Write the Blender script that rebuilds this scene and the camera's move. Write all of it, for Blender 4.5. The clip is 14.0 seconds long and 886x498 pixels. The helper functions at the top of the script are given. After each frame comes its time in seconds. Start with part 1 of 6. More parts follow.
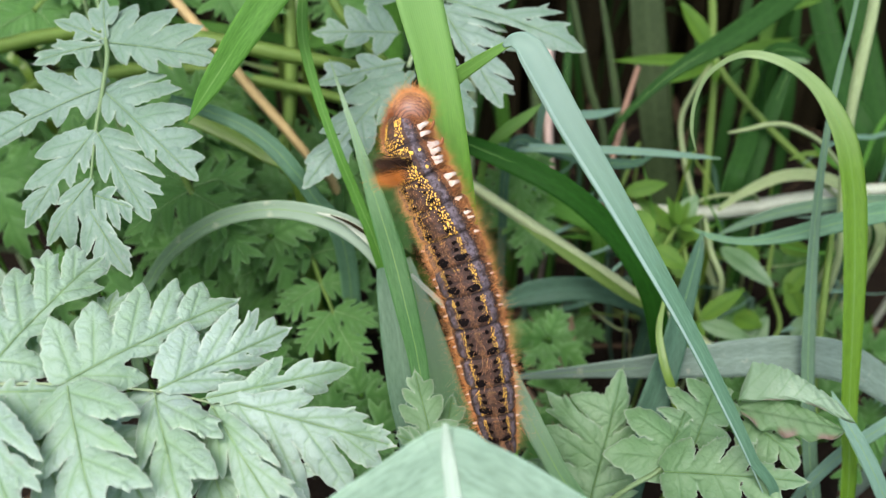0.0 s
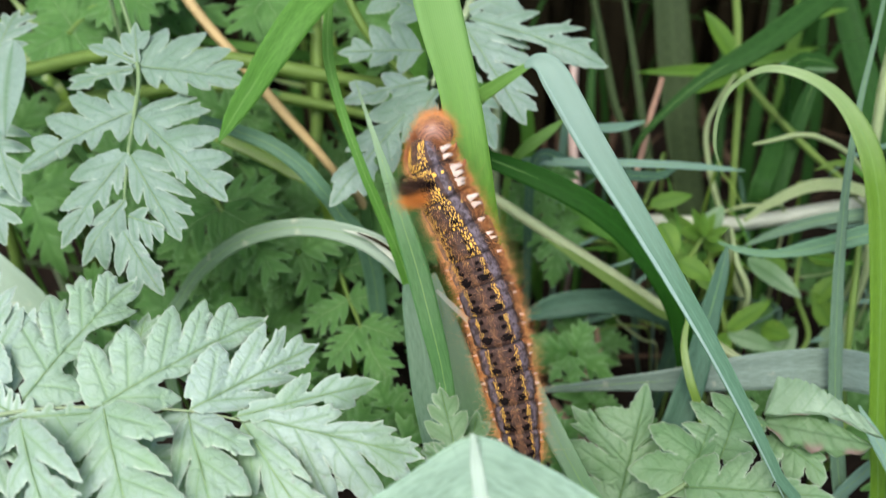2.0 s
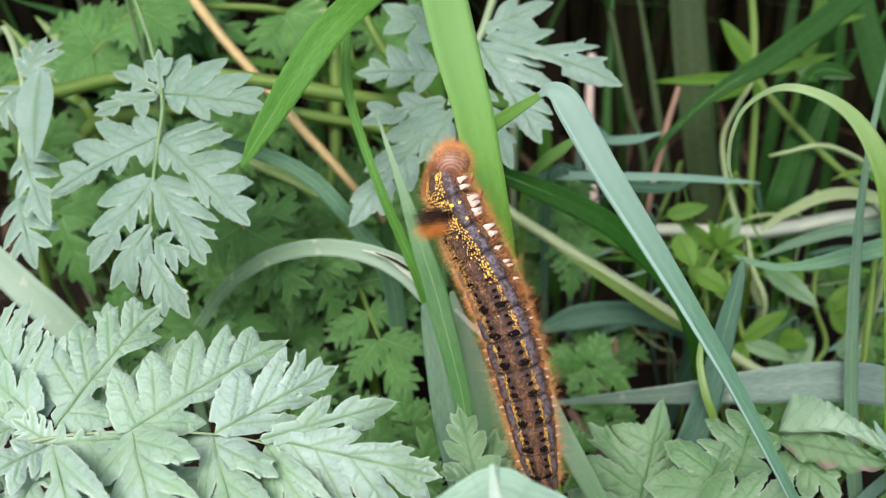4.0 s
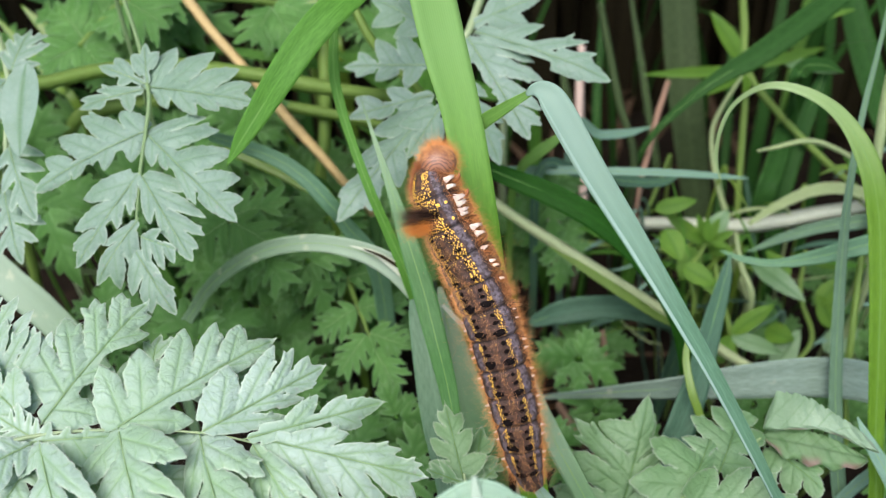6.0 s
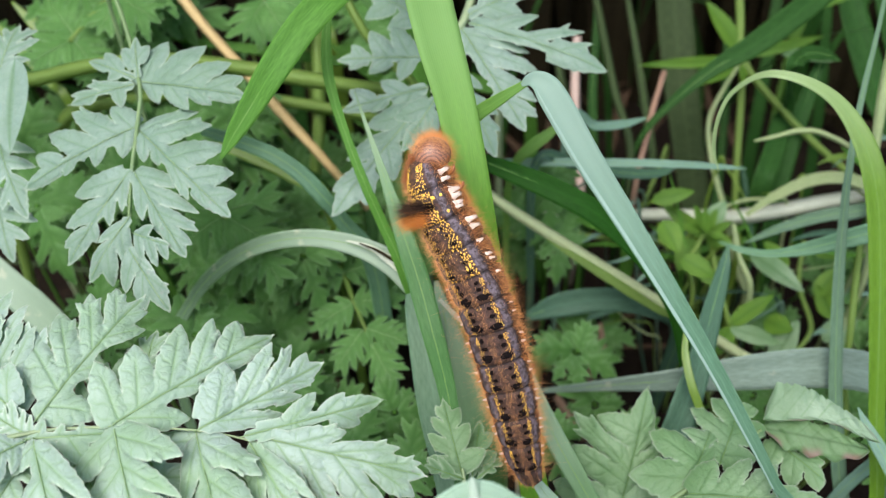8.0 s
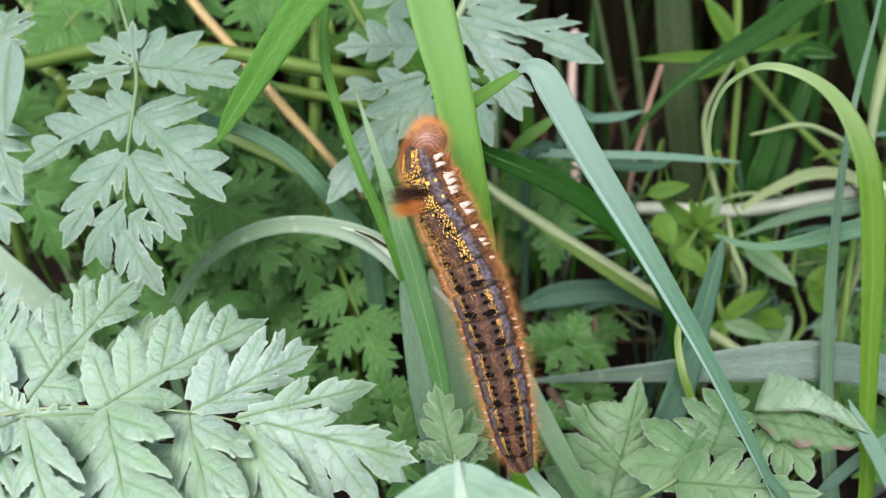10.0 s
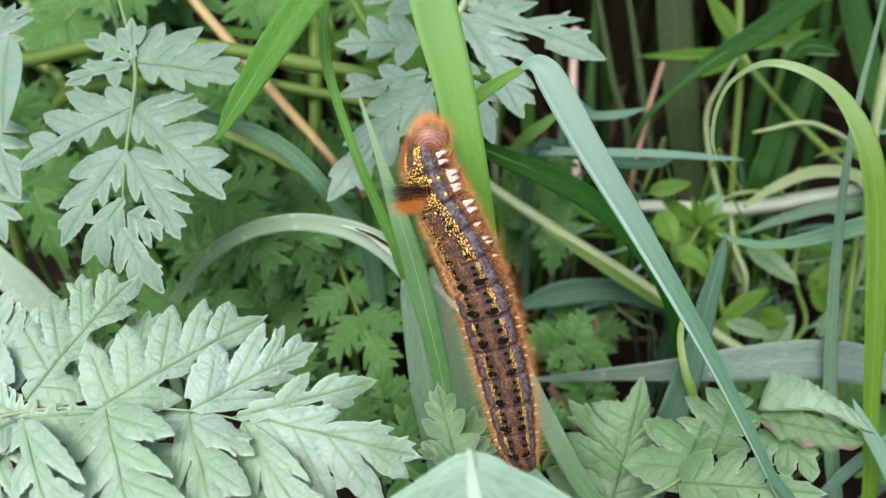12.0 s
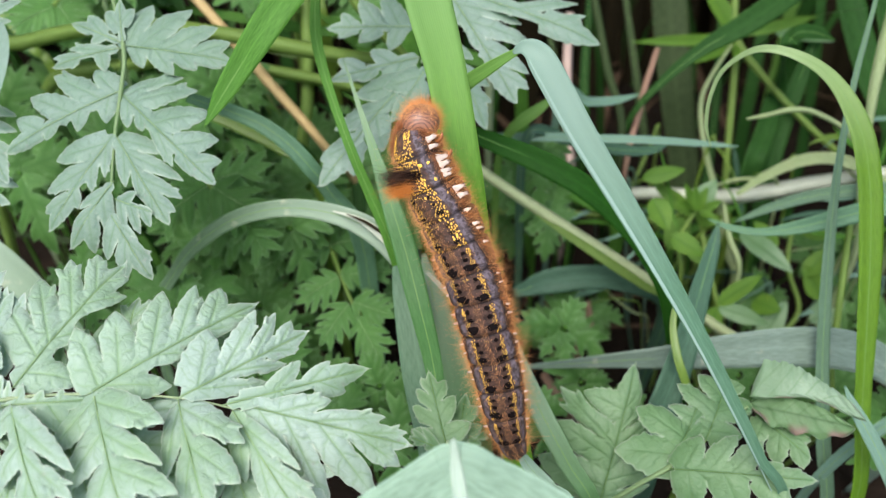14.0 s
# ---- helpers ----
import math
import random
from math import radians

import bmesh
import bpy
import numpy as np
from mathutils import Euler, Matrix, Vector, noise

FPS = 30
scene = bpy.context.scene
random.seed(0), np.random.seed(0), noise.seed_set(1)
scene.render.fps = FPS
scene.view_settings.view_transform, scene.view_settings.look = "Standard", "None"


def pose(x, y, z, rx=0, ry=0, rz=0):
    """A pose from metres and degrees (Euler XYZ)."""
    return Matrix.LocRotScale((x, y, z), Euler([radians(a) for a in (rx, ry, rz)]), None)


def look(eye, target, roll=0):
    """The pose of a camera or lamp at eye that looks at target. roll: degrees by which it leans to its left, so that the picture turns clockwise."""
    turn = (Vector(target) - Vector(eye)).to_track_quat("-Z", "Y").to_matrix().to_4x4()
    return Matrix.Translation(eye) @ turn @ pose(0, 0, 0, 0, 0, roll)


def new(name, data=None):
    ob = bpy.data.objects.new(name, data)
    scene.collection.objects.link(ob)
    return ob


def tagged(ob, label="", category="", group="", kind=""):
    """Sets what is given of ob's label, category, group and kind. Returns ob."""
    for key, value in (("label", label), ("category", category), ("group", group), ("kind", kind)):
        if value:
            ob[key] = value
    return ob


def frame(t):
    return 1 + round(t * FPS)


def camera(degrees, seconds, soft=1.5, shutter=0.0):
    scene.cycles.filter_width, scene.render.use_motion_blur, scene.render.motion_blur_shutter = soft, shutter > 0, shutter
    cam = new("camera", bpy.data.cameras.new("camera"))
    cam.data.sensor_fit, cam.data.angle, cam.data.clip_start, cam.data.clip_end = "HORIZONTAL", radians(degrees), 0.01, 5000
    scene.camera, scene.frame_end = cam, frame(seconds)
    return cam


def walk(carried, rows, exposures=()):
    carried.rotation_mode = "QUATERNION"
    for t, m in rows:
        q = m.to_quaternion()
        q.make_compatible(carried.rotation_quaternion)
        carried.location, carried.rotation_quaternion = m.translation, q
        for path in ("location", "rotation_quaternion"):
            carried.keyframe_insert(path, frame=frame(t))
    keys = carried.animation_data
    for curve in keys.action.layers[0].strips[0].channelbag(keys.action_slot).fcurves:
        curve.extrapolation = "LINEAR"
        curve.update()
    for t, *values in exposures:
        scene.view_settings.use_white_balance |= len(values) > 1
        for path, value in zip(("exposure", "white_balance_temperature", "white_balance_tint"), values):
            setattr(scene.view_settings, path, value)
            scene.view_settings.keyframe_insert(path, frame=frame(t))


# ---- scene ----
# ---------------------------------------------------------------- camera
cam = camera(54.6, 14.0, soft=1.1, shutter=0.4)
cam.data.dof.use_dof = True
cam.data.dof.focus_distance = 0.142
cam.data.dof.aperture_fstop = 20.0
PATH = [
    (0, (0.00000, 0.00000, 0.20000), (0.00000, 0.11468, 0.11970), 0.00),
    (0.5, (-0.00009, 0.00039, 0.20000), (0.00006, 0.11518, 0.11986), 0.04),
    (1, (-0.00007, 0.00049, 0.19970), (-0.00004, 0.11506, 0.11924), 0.15),
    (1.5, (-0.00009, 0.00004, 0.20062), (-0.00009, 0.11476, 0.12038), 0.07),
    (1.8, (0.00014, -0.00023, 0.20054), (-0.00225, 0.11429, 0.12004), -0.95),
    (2, (0.00090, -0.00047, 0.20328), (-0.00380, 0.11458, 0.12364), -1.77),
    (2.2, (0.00284, -0.00164, 0.20652), (-0.00435, 0.11414, 0.12814), -2.77),
    (2.5, (0.00533, -0.00370, 0.20710), (-0.00398, 0.11238, 0.12940), -3.57),
    (2.7, (0.00480, -0.00387, 0.20704), (-0.00496, 0.11232, 0.12956), -3.78),
    (4.8, (0.00124, 0.00226, 0.21170), (-0.00572, 0.11500, 0.12899), -2.84),
    (5, (0.00196, 0.00211, 0.21172), (-0.00515, 0.11478, 0.12891), -2.71),
    (5.5, (0.00216, 0.00181, 0.21267), (-0.00460, 0.11451, 0.12988), -2.94),
    (6, (0.00254, 0.00170, 0.21208), (-0.00419, 0.11437, 0.12925), -2.69),
    (6.5, (0.00334, 0.00132, 0.21066), (-0.00284, 0.11377, 0.12750), -2.32),
    (7, (0.00092, 0.00146, 0.21100), (-0.00530, 0.11386, 0.12777), -2.80),
    (7.5, (0.00199, 0.00307, 0.21118), (-0.00449, 0.11517, 0.12755), -3.47),
    (7.7, (0.00230, 0.00300, 0.21107), (-0.00413, 0.11517, 0.12754), -3.36),
    (9.8, (0.00340, 0.00178, 0.21040), (-0.00201, 0.11375, 0.12654), -2.28),
    (10, (0.00286, 0.00151, 0.20950), (-0.00272, 0.11342, 0.12557), -2.22),
    (10.5, (0.00252, 0.00211, 0.20945), (-0.00274, 0.11392, 0.12535), -2.11),
    (11, (0.00254, 0.00204, 0.21012), (-0.00317, 0.11412, 0.12642), -2.54),
    (11.5, (0.00183, 0.00236, 0.20904), (-0.00347, 0.11406, 0.12480), -2.13),
    (12, (0.00218, 0.00251, 0.20872), (-0.00314, 0.11426, 0.12456), -2.12),
    (12.5, (0.00214, 0.00228, 0.20865), (-0.00302, 0.11395, 0.12437), -1.98),
    (13, (0.00189, 0.00271, 0.20816), (-0.00281, 0.11405, 0.12341), -1.75),
    (13.5, (0.00254, 0.00282, 0.20808), (-0.00232, 0.11390, 0.12300), -1.89),
    (14, (0.00275, 0.00322, 0.20785), (-0.00175, 0.11375, 0.12205), -1.77),
]
walk(cam, [(t, look(eye, target, roll)) for t, eye, target, roll in PATH])

# ---------------------------------------------------------------- light: bright overcast sky
scene.view_settings.exposure = 1.36
world = bpy.data.worlds.new("overcast_sky")
scene.world = world
world.use_nodes = True
wn = world.node_tree.nodes
sky = wn.new("ShaderNodeTexSky")
sky.sky_type = "NISHITA"
sky.sun_disc = False
sky.sun_elevation = radians(58)
sky.sun_rotation = radians(200)
sky.air_density = 1.0
sky.dust_density = 3.0
world.node_tree.links.new(sky.outputs[0], wn["Background"].inputs[0])
wn["Background"].inputs[1].default_value = 0.15
sun_data = bpy.data.lights.new("sun", "SUN")
sun_data.energy, sun_data.angle, sun_data.color = 1.5, radians(40), (1.0, 0.98, 0.97)
sun = new("sun", sun_data)
sun.matrix_world = look((-0.5, -1.4, 2.5), (0, 0, 0))

# ---------------------------------------------------------------- helpers of this scene
MM = 0.001
FACE = Vector((0.0, -0.82, 0.57)).normalized()   # the open side of the bank, towards light and path
UPWARD = FACE.cross(Vector((1, 0, 0))).normalized()   # up the slope of the bank
rnd = random.Random(7)


def mesh_of(name, verts, faces, mat, smooth=True, attrs=None):
    me = bpy.data.meshes.new(name)
    me.from_pydata([tuple(v) for v in verts], [], faces)
    me.materials.append(mat)
    if smooth:
        me.polygons.foreach_set("use_smooth", [True] * len(me.polygons))
    for key, values in (attrs or {}).items():
        layer = me.attributes.new(key, "FLOAT", "POINT")
        layer.data.foreach_set("value", [float(v) for v in values])
    me.update()
    return me


def part(name, data, parent, label=""):
    """Hang a mesh, given in world space, under its thing or under a part of it."""
    ob = new(name, data)
    data.transform(Matrix.Translation(-(parent.parent or parent).location))
    ob.parent = parent
    return tagged(ob, label)


def thing(name, place, label, category, group="", kind=""):
    ob = new(name)
    ob.empty_display_size = 0.005
    ob.location = Vector(place)
    return tagged(ob, label, category, group, kind)


def spline(rows, steps=7):
    """Smooth curve through rows of numbers (Catmull-Rom)."""
    a = np.array(rows, float)
    a = np.vstack([2 * a[0] - a[1], a, 2 * a[-1] - a[-2]])
    out = []
    for i in range(1, len(a) - 2):
        for k in range(steps):
            t = k / steps
            p0, p1, p2, p3 = a[i - 1], a[i], a[i + 1], a[i + 2]
            out.append(0.5 * (2 * p1 + (p2 - p0) * t + (2 * p0 - 5 * p1 + 4 * p2 - p3) * t * t + (3 * p1 - p0 - 3 * p2 + p3) * t ** 3))
    out.append(a[-2])
    return np.array(out)


def rooted(rows, dx=0.0, dy=15.0, r=None):
    """Carry a row list on down to the soil."""
    last = list(rows[-1])
    x, y, z = last[:3]
    mid = [x + dx * 0.4, y + dy * 0.4, z * 0.5] + last[3:]
    end = [x + dx, y + dy, -2.0] + last[3:]
    mid[3] *= 0.9
    end[3] *= 0.6
    return list(rows) + [tuple(mid), tuple(end)]


def ribbon(rows, thick=0.22, crease=0.12, wave=0.0, seed=1, lift=0.0, proud=0.0):
    """Verts, faces and attributes of a long grass leaf: rows of x, y, z, width (mm), roll (degrees)."""
    pts = spline(rows)
    n, m = len(pts), 9
    verts, faces, across, along = [], [], [], []
    r = random.Random(seed)
    ph = r.uniform(0, 6)
    length = 0.0
    for i in range(n):
        p = Vector(pts[i][:3])
        t = Vector(pts[min(i + 1, n - 1)][:3]) - Vector(pts[max(i - 1, 0)][:3])
        if i:
            length += (p - Vector(pts[i - 1][:3])).length
        t.normalize()
        w = t.cross(FACE)
        if w.length < 1e-3:
            w = Vector((1, 0, 0))
        w.normalize()
        w = Matrix.Rotation(radians(float(pts[i][4])), 3, t) @ w
        nn = w.cross(t).normalized()
        half = max(float(pts[i][3]), 0.05) * 0.5
        for side in (0, 1):
            for k in range(m):
                c = -1 + 2 * k / (m - 1)
                if side:
                    c = -c
                rib = 0.03 * half * math.cos(c * 9.4)
                off = crease * half * (abs(c) ** 1.1 - 0.4) + rib + wave * half * math.sin(length * 0.25 + ph + c * 1.5) + lift * half + proud
                edge = 1 - 0.6 * abs(c)
                q = p + w * (c * half) + nn * (off - (thick * edge if side else 0))
                verts.append(q * MM)
                across.append(c)
                along.append(length)
    ring = 2 * m
    for i in range(n - 1):
        for k in range(ring):
            a, b = i * ring + k, i * ring + (k + 1) % ring
            faces.append((a, b, b + ring, a + ring))
    faces.append(tuple(range(ring - 1, -1, -1)))
    faces.append(tuple((n - 1) * ring + k for k in range(ring)))
    return verts, faces, {"across": across, "along": along}


def tube(rows, sides=8, bump=0.0, seed=1):
    """A round stalk: rows of x, y, z, diameter (mm)."""
    pts = spline([list(r)[:4] for r in rows])
    r = random.Random(seed)
    verts, faces, across, along = [], [], [], []
    length = 0.0
    for i in range(len(pts)):
        p = Vector(pts[i][:3])
        t = (Vector(pts[min(i + 1, len(pts) - 1)][:3]) - Vector(pts[max(i - 1, 0)][:3])).normalized()
        if i:
            length += (p - Vector(pts[i - 1][:3])).length
        w = t.cross(FACE)
        w = w.normalized() if w.length > 1e-3 else Vector((1, 0, 0))
        nn = w.cross(t)
        for k in range(sides):
            an = 2 * math.pi * k / sides
            rad = max(float(pts[i][3]), 0.05) * 0.5 * (1 + bump * r.uniform(-1, 1)) * (1 + 0.06 * math.cos(an * sides / 2))
            verts.append((p + (w * math.cos(an) + nn * math.sin(an)) * rad) * MM)
            across.append(math.cos(an))
            along.append(length)
    for i in range(len(pts) - 1):
        for k in range(sides):
            a, b = i * sides + k, i * sides + (k + 1) % sides
            faces.append((a, b, b + sides, a + sides))
    faces.append(tuple(range(sides - 1, -1, -1)))
    faces.append(tuple((len(pts) - 1) * sides + k for k in range(sides)))
    return verts, faces, {"across": across, "along": along}


# ---------------------------------------------------------------- materials
def material(name):
    m = bpy.data.materials.new(name)
    m.use_nodes = True
    nt = m.node_tree
    b = nt.nodes["Principled BSDF"]
    return m, nt, b


def node(nt, kind, **inputs):
    n = nt.nodes.new(kind)
    for k, v in inputs.items():
        n.inputs[k.replace("_", " ")].default_value = v
    return n


def ramp(nt, src, stops):
    n = nt.nodes.new("ShaderNodeValToRGB")
    e = n.color_ramp.elements
    while len(e) < len(stops):
        e.new(0.5)
    for el, (pos, col) in zip(e, stops):
        el.position, el.color = pos, (*col, 1)
    nt.links.new(src, n.inputs[0])
    return n.outputs[0]


def mixed(nt, fac, a, b, mode="MIX"):
    n = nt.nodes.new("ShaderNodeMix")
    n.data_type, n.blend_type = "RGBA", mode
    for sock, v in ((n.inputs["Factor"], fac), (n.inputs["A"], a), (n.inputs["B"], b)):
        if isinstance(v, (int, float)):
            sock.default_value = v
        elif isinstance(v, tuple):
            sock.default_value = (*v, 1)
        else:
            nt.links.new(v, sock)
    return n.outputs["Result"]


def maths(nt, op, a, b=None):
    n = nt.nodes.new("ShaderNodeMath")
    n.operation = op
    if op == "MULTIPLY_ADD":
        n.inputs[2].default_value = 0.5
    for sock, v in zip(n.inputs, (a, b)):
        if v is None:
            continue
        if isinstance(v, (int, float)):
            sock.default_value = v
        else:
            nt.links.new(v, sock)
    return n.outputs[0]


def attr(nt, name):
    n = nt.nodes.new("ShaderNodeAttribute")
    n.attribute_name = name
    return n.outputs["Fac"]


def grain(nt, scale, detail=4.0, coords=None, rough=0.6):
    n = node(nt, "ShaderNodeTexNoise", Scale=scale, Detail=detail, Roughness=rough)
    if coords is None:
        coords = nt.nodes.new("ShaderNodeNewGeometry").outputs["Position"]
    nt.links.new(coords, n.inputs["Vector"])
    return n.outputs["Fac"]


def bumped(nt, b, height, strength, distance):
    n = node(nt, "ShaderNodeBump", Strength=strength, Distance=distance)
    nt.links.new(height, n.inputs["Height"])
    nt.links.new(n.outputs[0], b.inputs["Normal"])


def see_through(nt, b, colour, amount):
    """Light that shines through a thin leaf."""
    tr = nt.nodes.new("ShaderNodeBsdfTranslucent")
    if isinstance(colour, tuple):
        tr.inputs[0].default_value = (*colour, 1)
    else:
        nt.links.new(colour, tr.inputs[0])
    mx = nt.nodes.new("ShaderNodeMixShader")
    mx.inputs[0].default_value = amount
    nt.links.new(b.outputs[0], mx.inputs[1])
    nt.links.new(tr.outputs[0], mx.inputs[2])
    nt.links.new(mx.outputs[0], nt.nodes["Material Output"].inputs[0])


def blade_material(name, dark, light, rough=0.45, spots=0.0, through_col=(0.25, 0.45, 0.05), amount=0.25, gloss=0.16, fade=None):
    m, nt, b = material(name)
    comb = nt.nodes.new("ShaderNodeCombineXYZ")
    nt.links.new(attr(nt, "across"), comb.inputs[0])
    al = maths(nt, "MULTIPLY", attr(nt, "along"), 0.03)
    nt.links.new(al, comb.inputs[1])
    fine = grain(nt, 13.0, 3.0, comb.outputs[0])
    broad = grain(nt, 90.0, 3.0)
    c = ramp(nt, fine, [(0.32, tuple(0.78 * v for v in dark)), (0.66, tuple(1.12 * v for v in light))])
    c = mixed(nt, maths(nt, "MULTIPLY", broad, 0.5), c, tuple(v * 0.72 for v in light))
    mid = maths(nt, "POWER", maths(nt, "SUBTRACT", 1.0, maths(nt, "ABSOLUTE", attr(nt, "across"))), 14.0)
    c = mixed(nt, maths(nt, "MULTIPLY", mid, 0.35), c, tuple(min(v * 1.5, 1) for v in light))
    edge = maths(nt, "POWER", maths(nt, "ABSOLUTE", attr(nt, "across")), 30.0)
    c = mixed(nt, maths(nt, "MULTIPLY", edge, 0.45), c, tuple(min(v * 2.0, 1) for v in light))
    if fade:
        tone, start, stop = fade
        gone = nt.nodes.new("ShaderNodeMapRange")
        nt.links.new(attr(nt, "along"), gone.inputs[0])
        for k, v in zip((1, 2, 3, 4), (start, stop, 1.0, 0.0)):
            gone.inputs[k].default_value = v
        c = mixed(nt, gone.outputs[0], c, tone)
    if spots:
        s = ramp(nt, grain(nt, 260.0, 5.0), [(0.62, (0, 0, 0)), (0.7, (1, 1, 1))])
        c = mixed(nt, maths(nt, "MULTIPLY", s, spots), c, (0.62, 0.58, 0.42))
    nt.links.new(c, b.inputs["Base Color"])
    b.inputs["Roughness"].default_value = rough
    b.inputs["Specular IOR Level"].default_value = gloss
    stripes = node(nt, "ShaderNodeTexWave", Scale=3.2, Distortion=0.4)
    nt.links.new(comb.outputs[0], stripes.inputs["Vector"])
    bumped(nt, b, stripes.outputs["Fac"], 0.12, 0.00015)
    see_through(nt, b, through_col, amount)
    return m


GRASS_BRIGHT = blade_material("grass_bright", (0.075, 0.175, 0.028), (0.12, 0.245, 0.05), 0.5)
GRASS_MID = blade_material("grass_mid_green", (0.045, 0.138, 0.018), (0.078, 0.20, 0.030), 0.5, gloss=0.1, through_col=(0.12, 0.30, 0.04), amount=0.2)
GRASS_YELLOW = blade_material("grass_yellow_green", (0.09, 0.17, 0.015), (0.14, 0.235, 0.032), 0.36, gloss=0.5)
GRASS_BLUE = blade_material("grass_blue_green", (0.115, 0.215, 0.155), (0.155, 0.265, 0.20), 0.45, through_col=(0.15, 0.35, 0.12))
GRASS_JADE = blade_material("grass_jade_green", (0.066, 0.155, 0.082), (0.105, 0.21, 0.12), 0.45, through_col=(0.10, 0.30, 0.10), amount=0.2)
# Darker copy of the green grass: shade among the plants put into colour.
GRASS_SHADED = blade_material("grass_shaded_green", (0.012, 0.044, 0.008), (0.024, 0.072, 0.015), 0.5, through_col=(0.03, 0.12, 0.012), amount=0.15, gloss=0.06)
GRASS_GREY = blade_material("grass_grey_green", (0.086, 0.162, 0.078), (0.135, 0.218, 0.122), 0.5, spots=0.25, through_col=(0.14, 0.24, 0.10), amount=0.2, fade=((0.23, 0.31, 0.225), 12.0, 50.0))
# Darker still, for one blade: its shaded face is put into the colour.
GRASS_SHADED_DARK = blade_material("grass_shaded_dark", (0.008, 0.038, 0.004), (0.014, 0.060, 0.007), 0.5, through_col=(0.015, 0.08, 0.006), amount=0.12, gloss=0.04)
GRASS_TEAL = blade_material("grass_teal_green", (0.036, 0.086, 0.052), (0.056, 0.118, 0.074), 0.5, through_col=(0.06, 0.16, 0.06), amount=0.15)
GRASS_KINK = blade_material("grass_blue_green_fading", (0.070, 0.158, 0.090), (0.098, 0.198, 0.125), 0.42, through_col=(0.10, 0.30, 0.10), fade=((0.19, 0.285, 0.225), 14.0, 50.0))
GRASS_SAGE = blade_material("grass_sage_green", (0.078, 0.148, 0.085), (0.11, 0.19, 0.118), 0.5, through_col=(0.10, 0.24, 0.08), amount=0.2)
STALK_PALE = blade_material("pale_ribbed_stalk", (0.27, 0.35, 0.15), (0.42, 0.48, 0.27), 0.55, through_col=(0.3, 0.36, 0.15), amount=0.15)
# Paler towards the top: the sky's bluish reflection put into the colour.
GRASS_BROAD = blade_material("grass_bright_sky_sheen", (0.066, 0.178, 0.013), (0.108, 0.25, 0.024), 0.5, gloss=0.1, fade=((0.145, 0.275, 0.08), 12.0, 46.0))
# Paler over tip and arch: sky reflection put into the colour.
GRASS_ARCH = blade_material("grass_yellow_green_sky_sheen", (0.064, 0.145, 0.008), (0.10, 0.20, 0.017), 0.42, gloss=0.2, fade=((0.23, 0.32, 0.145), 28.0, 60.0))
GRASS_COOL = blade_material("grass_cool_green", (0.038, 0.118, 0.03), (0.066, 0.168, 0.05), 0.45, through_col=(0.10, 0.28, 0.07), amount=0.2, fade=((0.19, 0.28, 0.17), 10.0, 40.0))
# Near-black brown: the deep shade behind the plants, put into the colour.
SHADE_BROWN = blade_material("shade_near_black", (0.010, 0.008, 0.005), (0.022, 0.018, 0.009), 0.8, through_col=(0.01, 0.008, 0.004), amount=0.05, gloss=0.03)
# Dimmed copy for stems at the back; their shade is in the colour.
GRASS_SHADED_DULL = blade_material("grass_shaded_dull", (0.024, 0.040, 0.015), (0.040, 0.062, 0.025), 0.6, through_col=(0.06, 0.1, 0.03), amount=0.1, gloss=0.06)
GRASS_PALE = blade_material("grass_pale_stalk", (0.21, 0.28, 0.12), (0.30, 0.37, 0.19), 0.55)
STALK_WHITE = blade_material("bleached_stalk", (0.36, 0.41, 0.29), (0.49, 0.53, 0.42), 0.55, through_col=(0.3, 0.34, 0.22), amount=0.15)
STRAW = blade_material("dry_straw", (0.36, 0.25, 0.10), (0.50, 0.38, 0.18), 0.6, through_col=(0.5, 0.35, 0.15), amount=0.1)
LITTER = blade_material("dry_litter", (0.045, 0.028, 0.018), (0.085, 0.055, 0.036), 0.8, amount=0.05, gloss=0.05)
DRY_PINK = blade_material("dry_pinkish_stalk", (0.17, 0.10, 0.07), (0.27, 0.17, 0.12), 0.7, amount=0.05)
DRY_PALE = blade_material("dry_pale_pink_stalk", (0.40, 0.29, 0.24), (0.54, 0.42, 0.36), 0.7, amount=0.05)
LEAF_STALK_GREEN = blade_material("leaf_stalk_green", (0.15, 0.235, 0.10), (0.21, 0.30, 0.15), 0.5)
LEAF_STALK = blade_material("leaf_stalk_pale", (0.26, 0.34, 0.18), (0.34, 0.42, 0.25), 0.5)
GRASS_FROSTED = blade_material("grass_pale_bloom", (0.19, 0.30, 0.21), (0.26, 0.38, 0.28), 0.5)
# Paler blue-green: the brightly lit side of a fold put into the colour.
GRASS_LIT_FOLD = blade_material("grass_blue_lit_fold", (0.20, 0.32, 0.26), (0.27, 0.39, 0.33), 0.45, through_col=(0.15, 0.35, 0.15))
# Pale colour for the bright highlight along a folded blade's ridge.
CREASE_GLINT = blade_material("crease_highlight", (0.33, 0.44, 0.34), (0.44, 0.54, 0.44), 0.4)
RIB = blade_material("leaflet_rib", (0.19, 0.29, 0.14), (0.24, 0.34, 0.18), 0.5)
RIB_GREEN = blade_material("leaflet_rib_green", (0.075, 0.145, 0.045), (0.11, 0.19, 0.07), 0.5)
GRASS_SLATE = blade_material("grass_slate_green", (0.098, 0.152, 0.114), (0.152, 0.214, 0.172), 0.45, spots=0.25, through_col=(0.14, 0.22, 0.13), amount=0.2, gloss=0.25)
MIDRIB = blade_material("midrib_pale", (0.10, 0.20, 0.05), (0.15, 0.26, 0.09), 0.5)
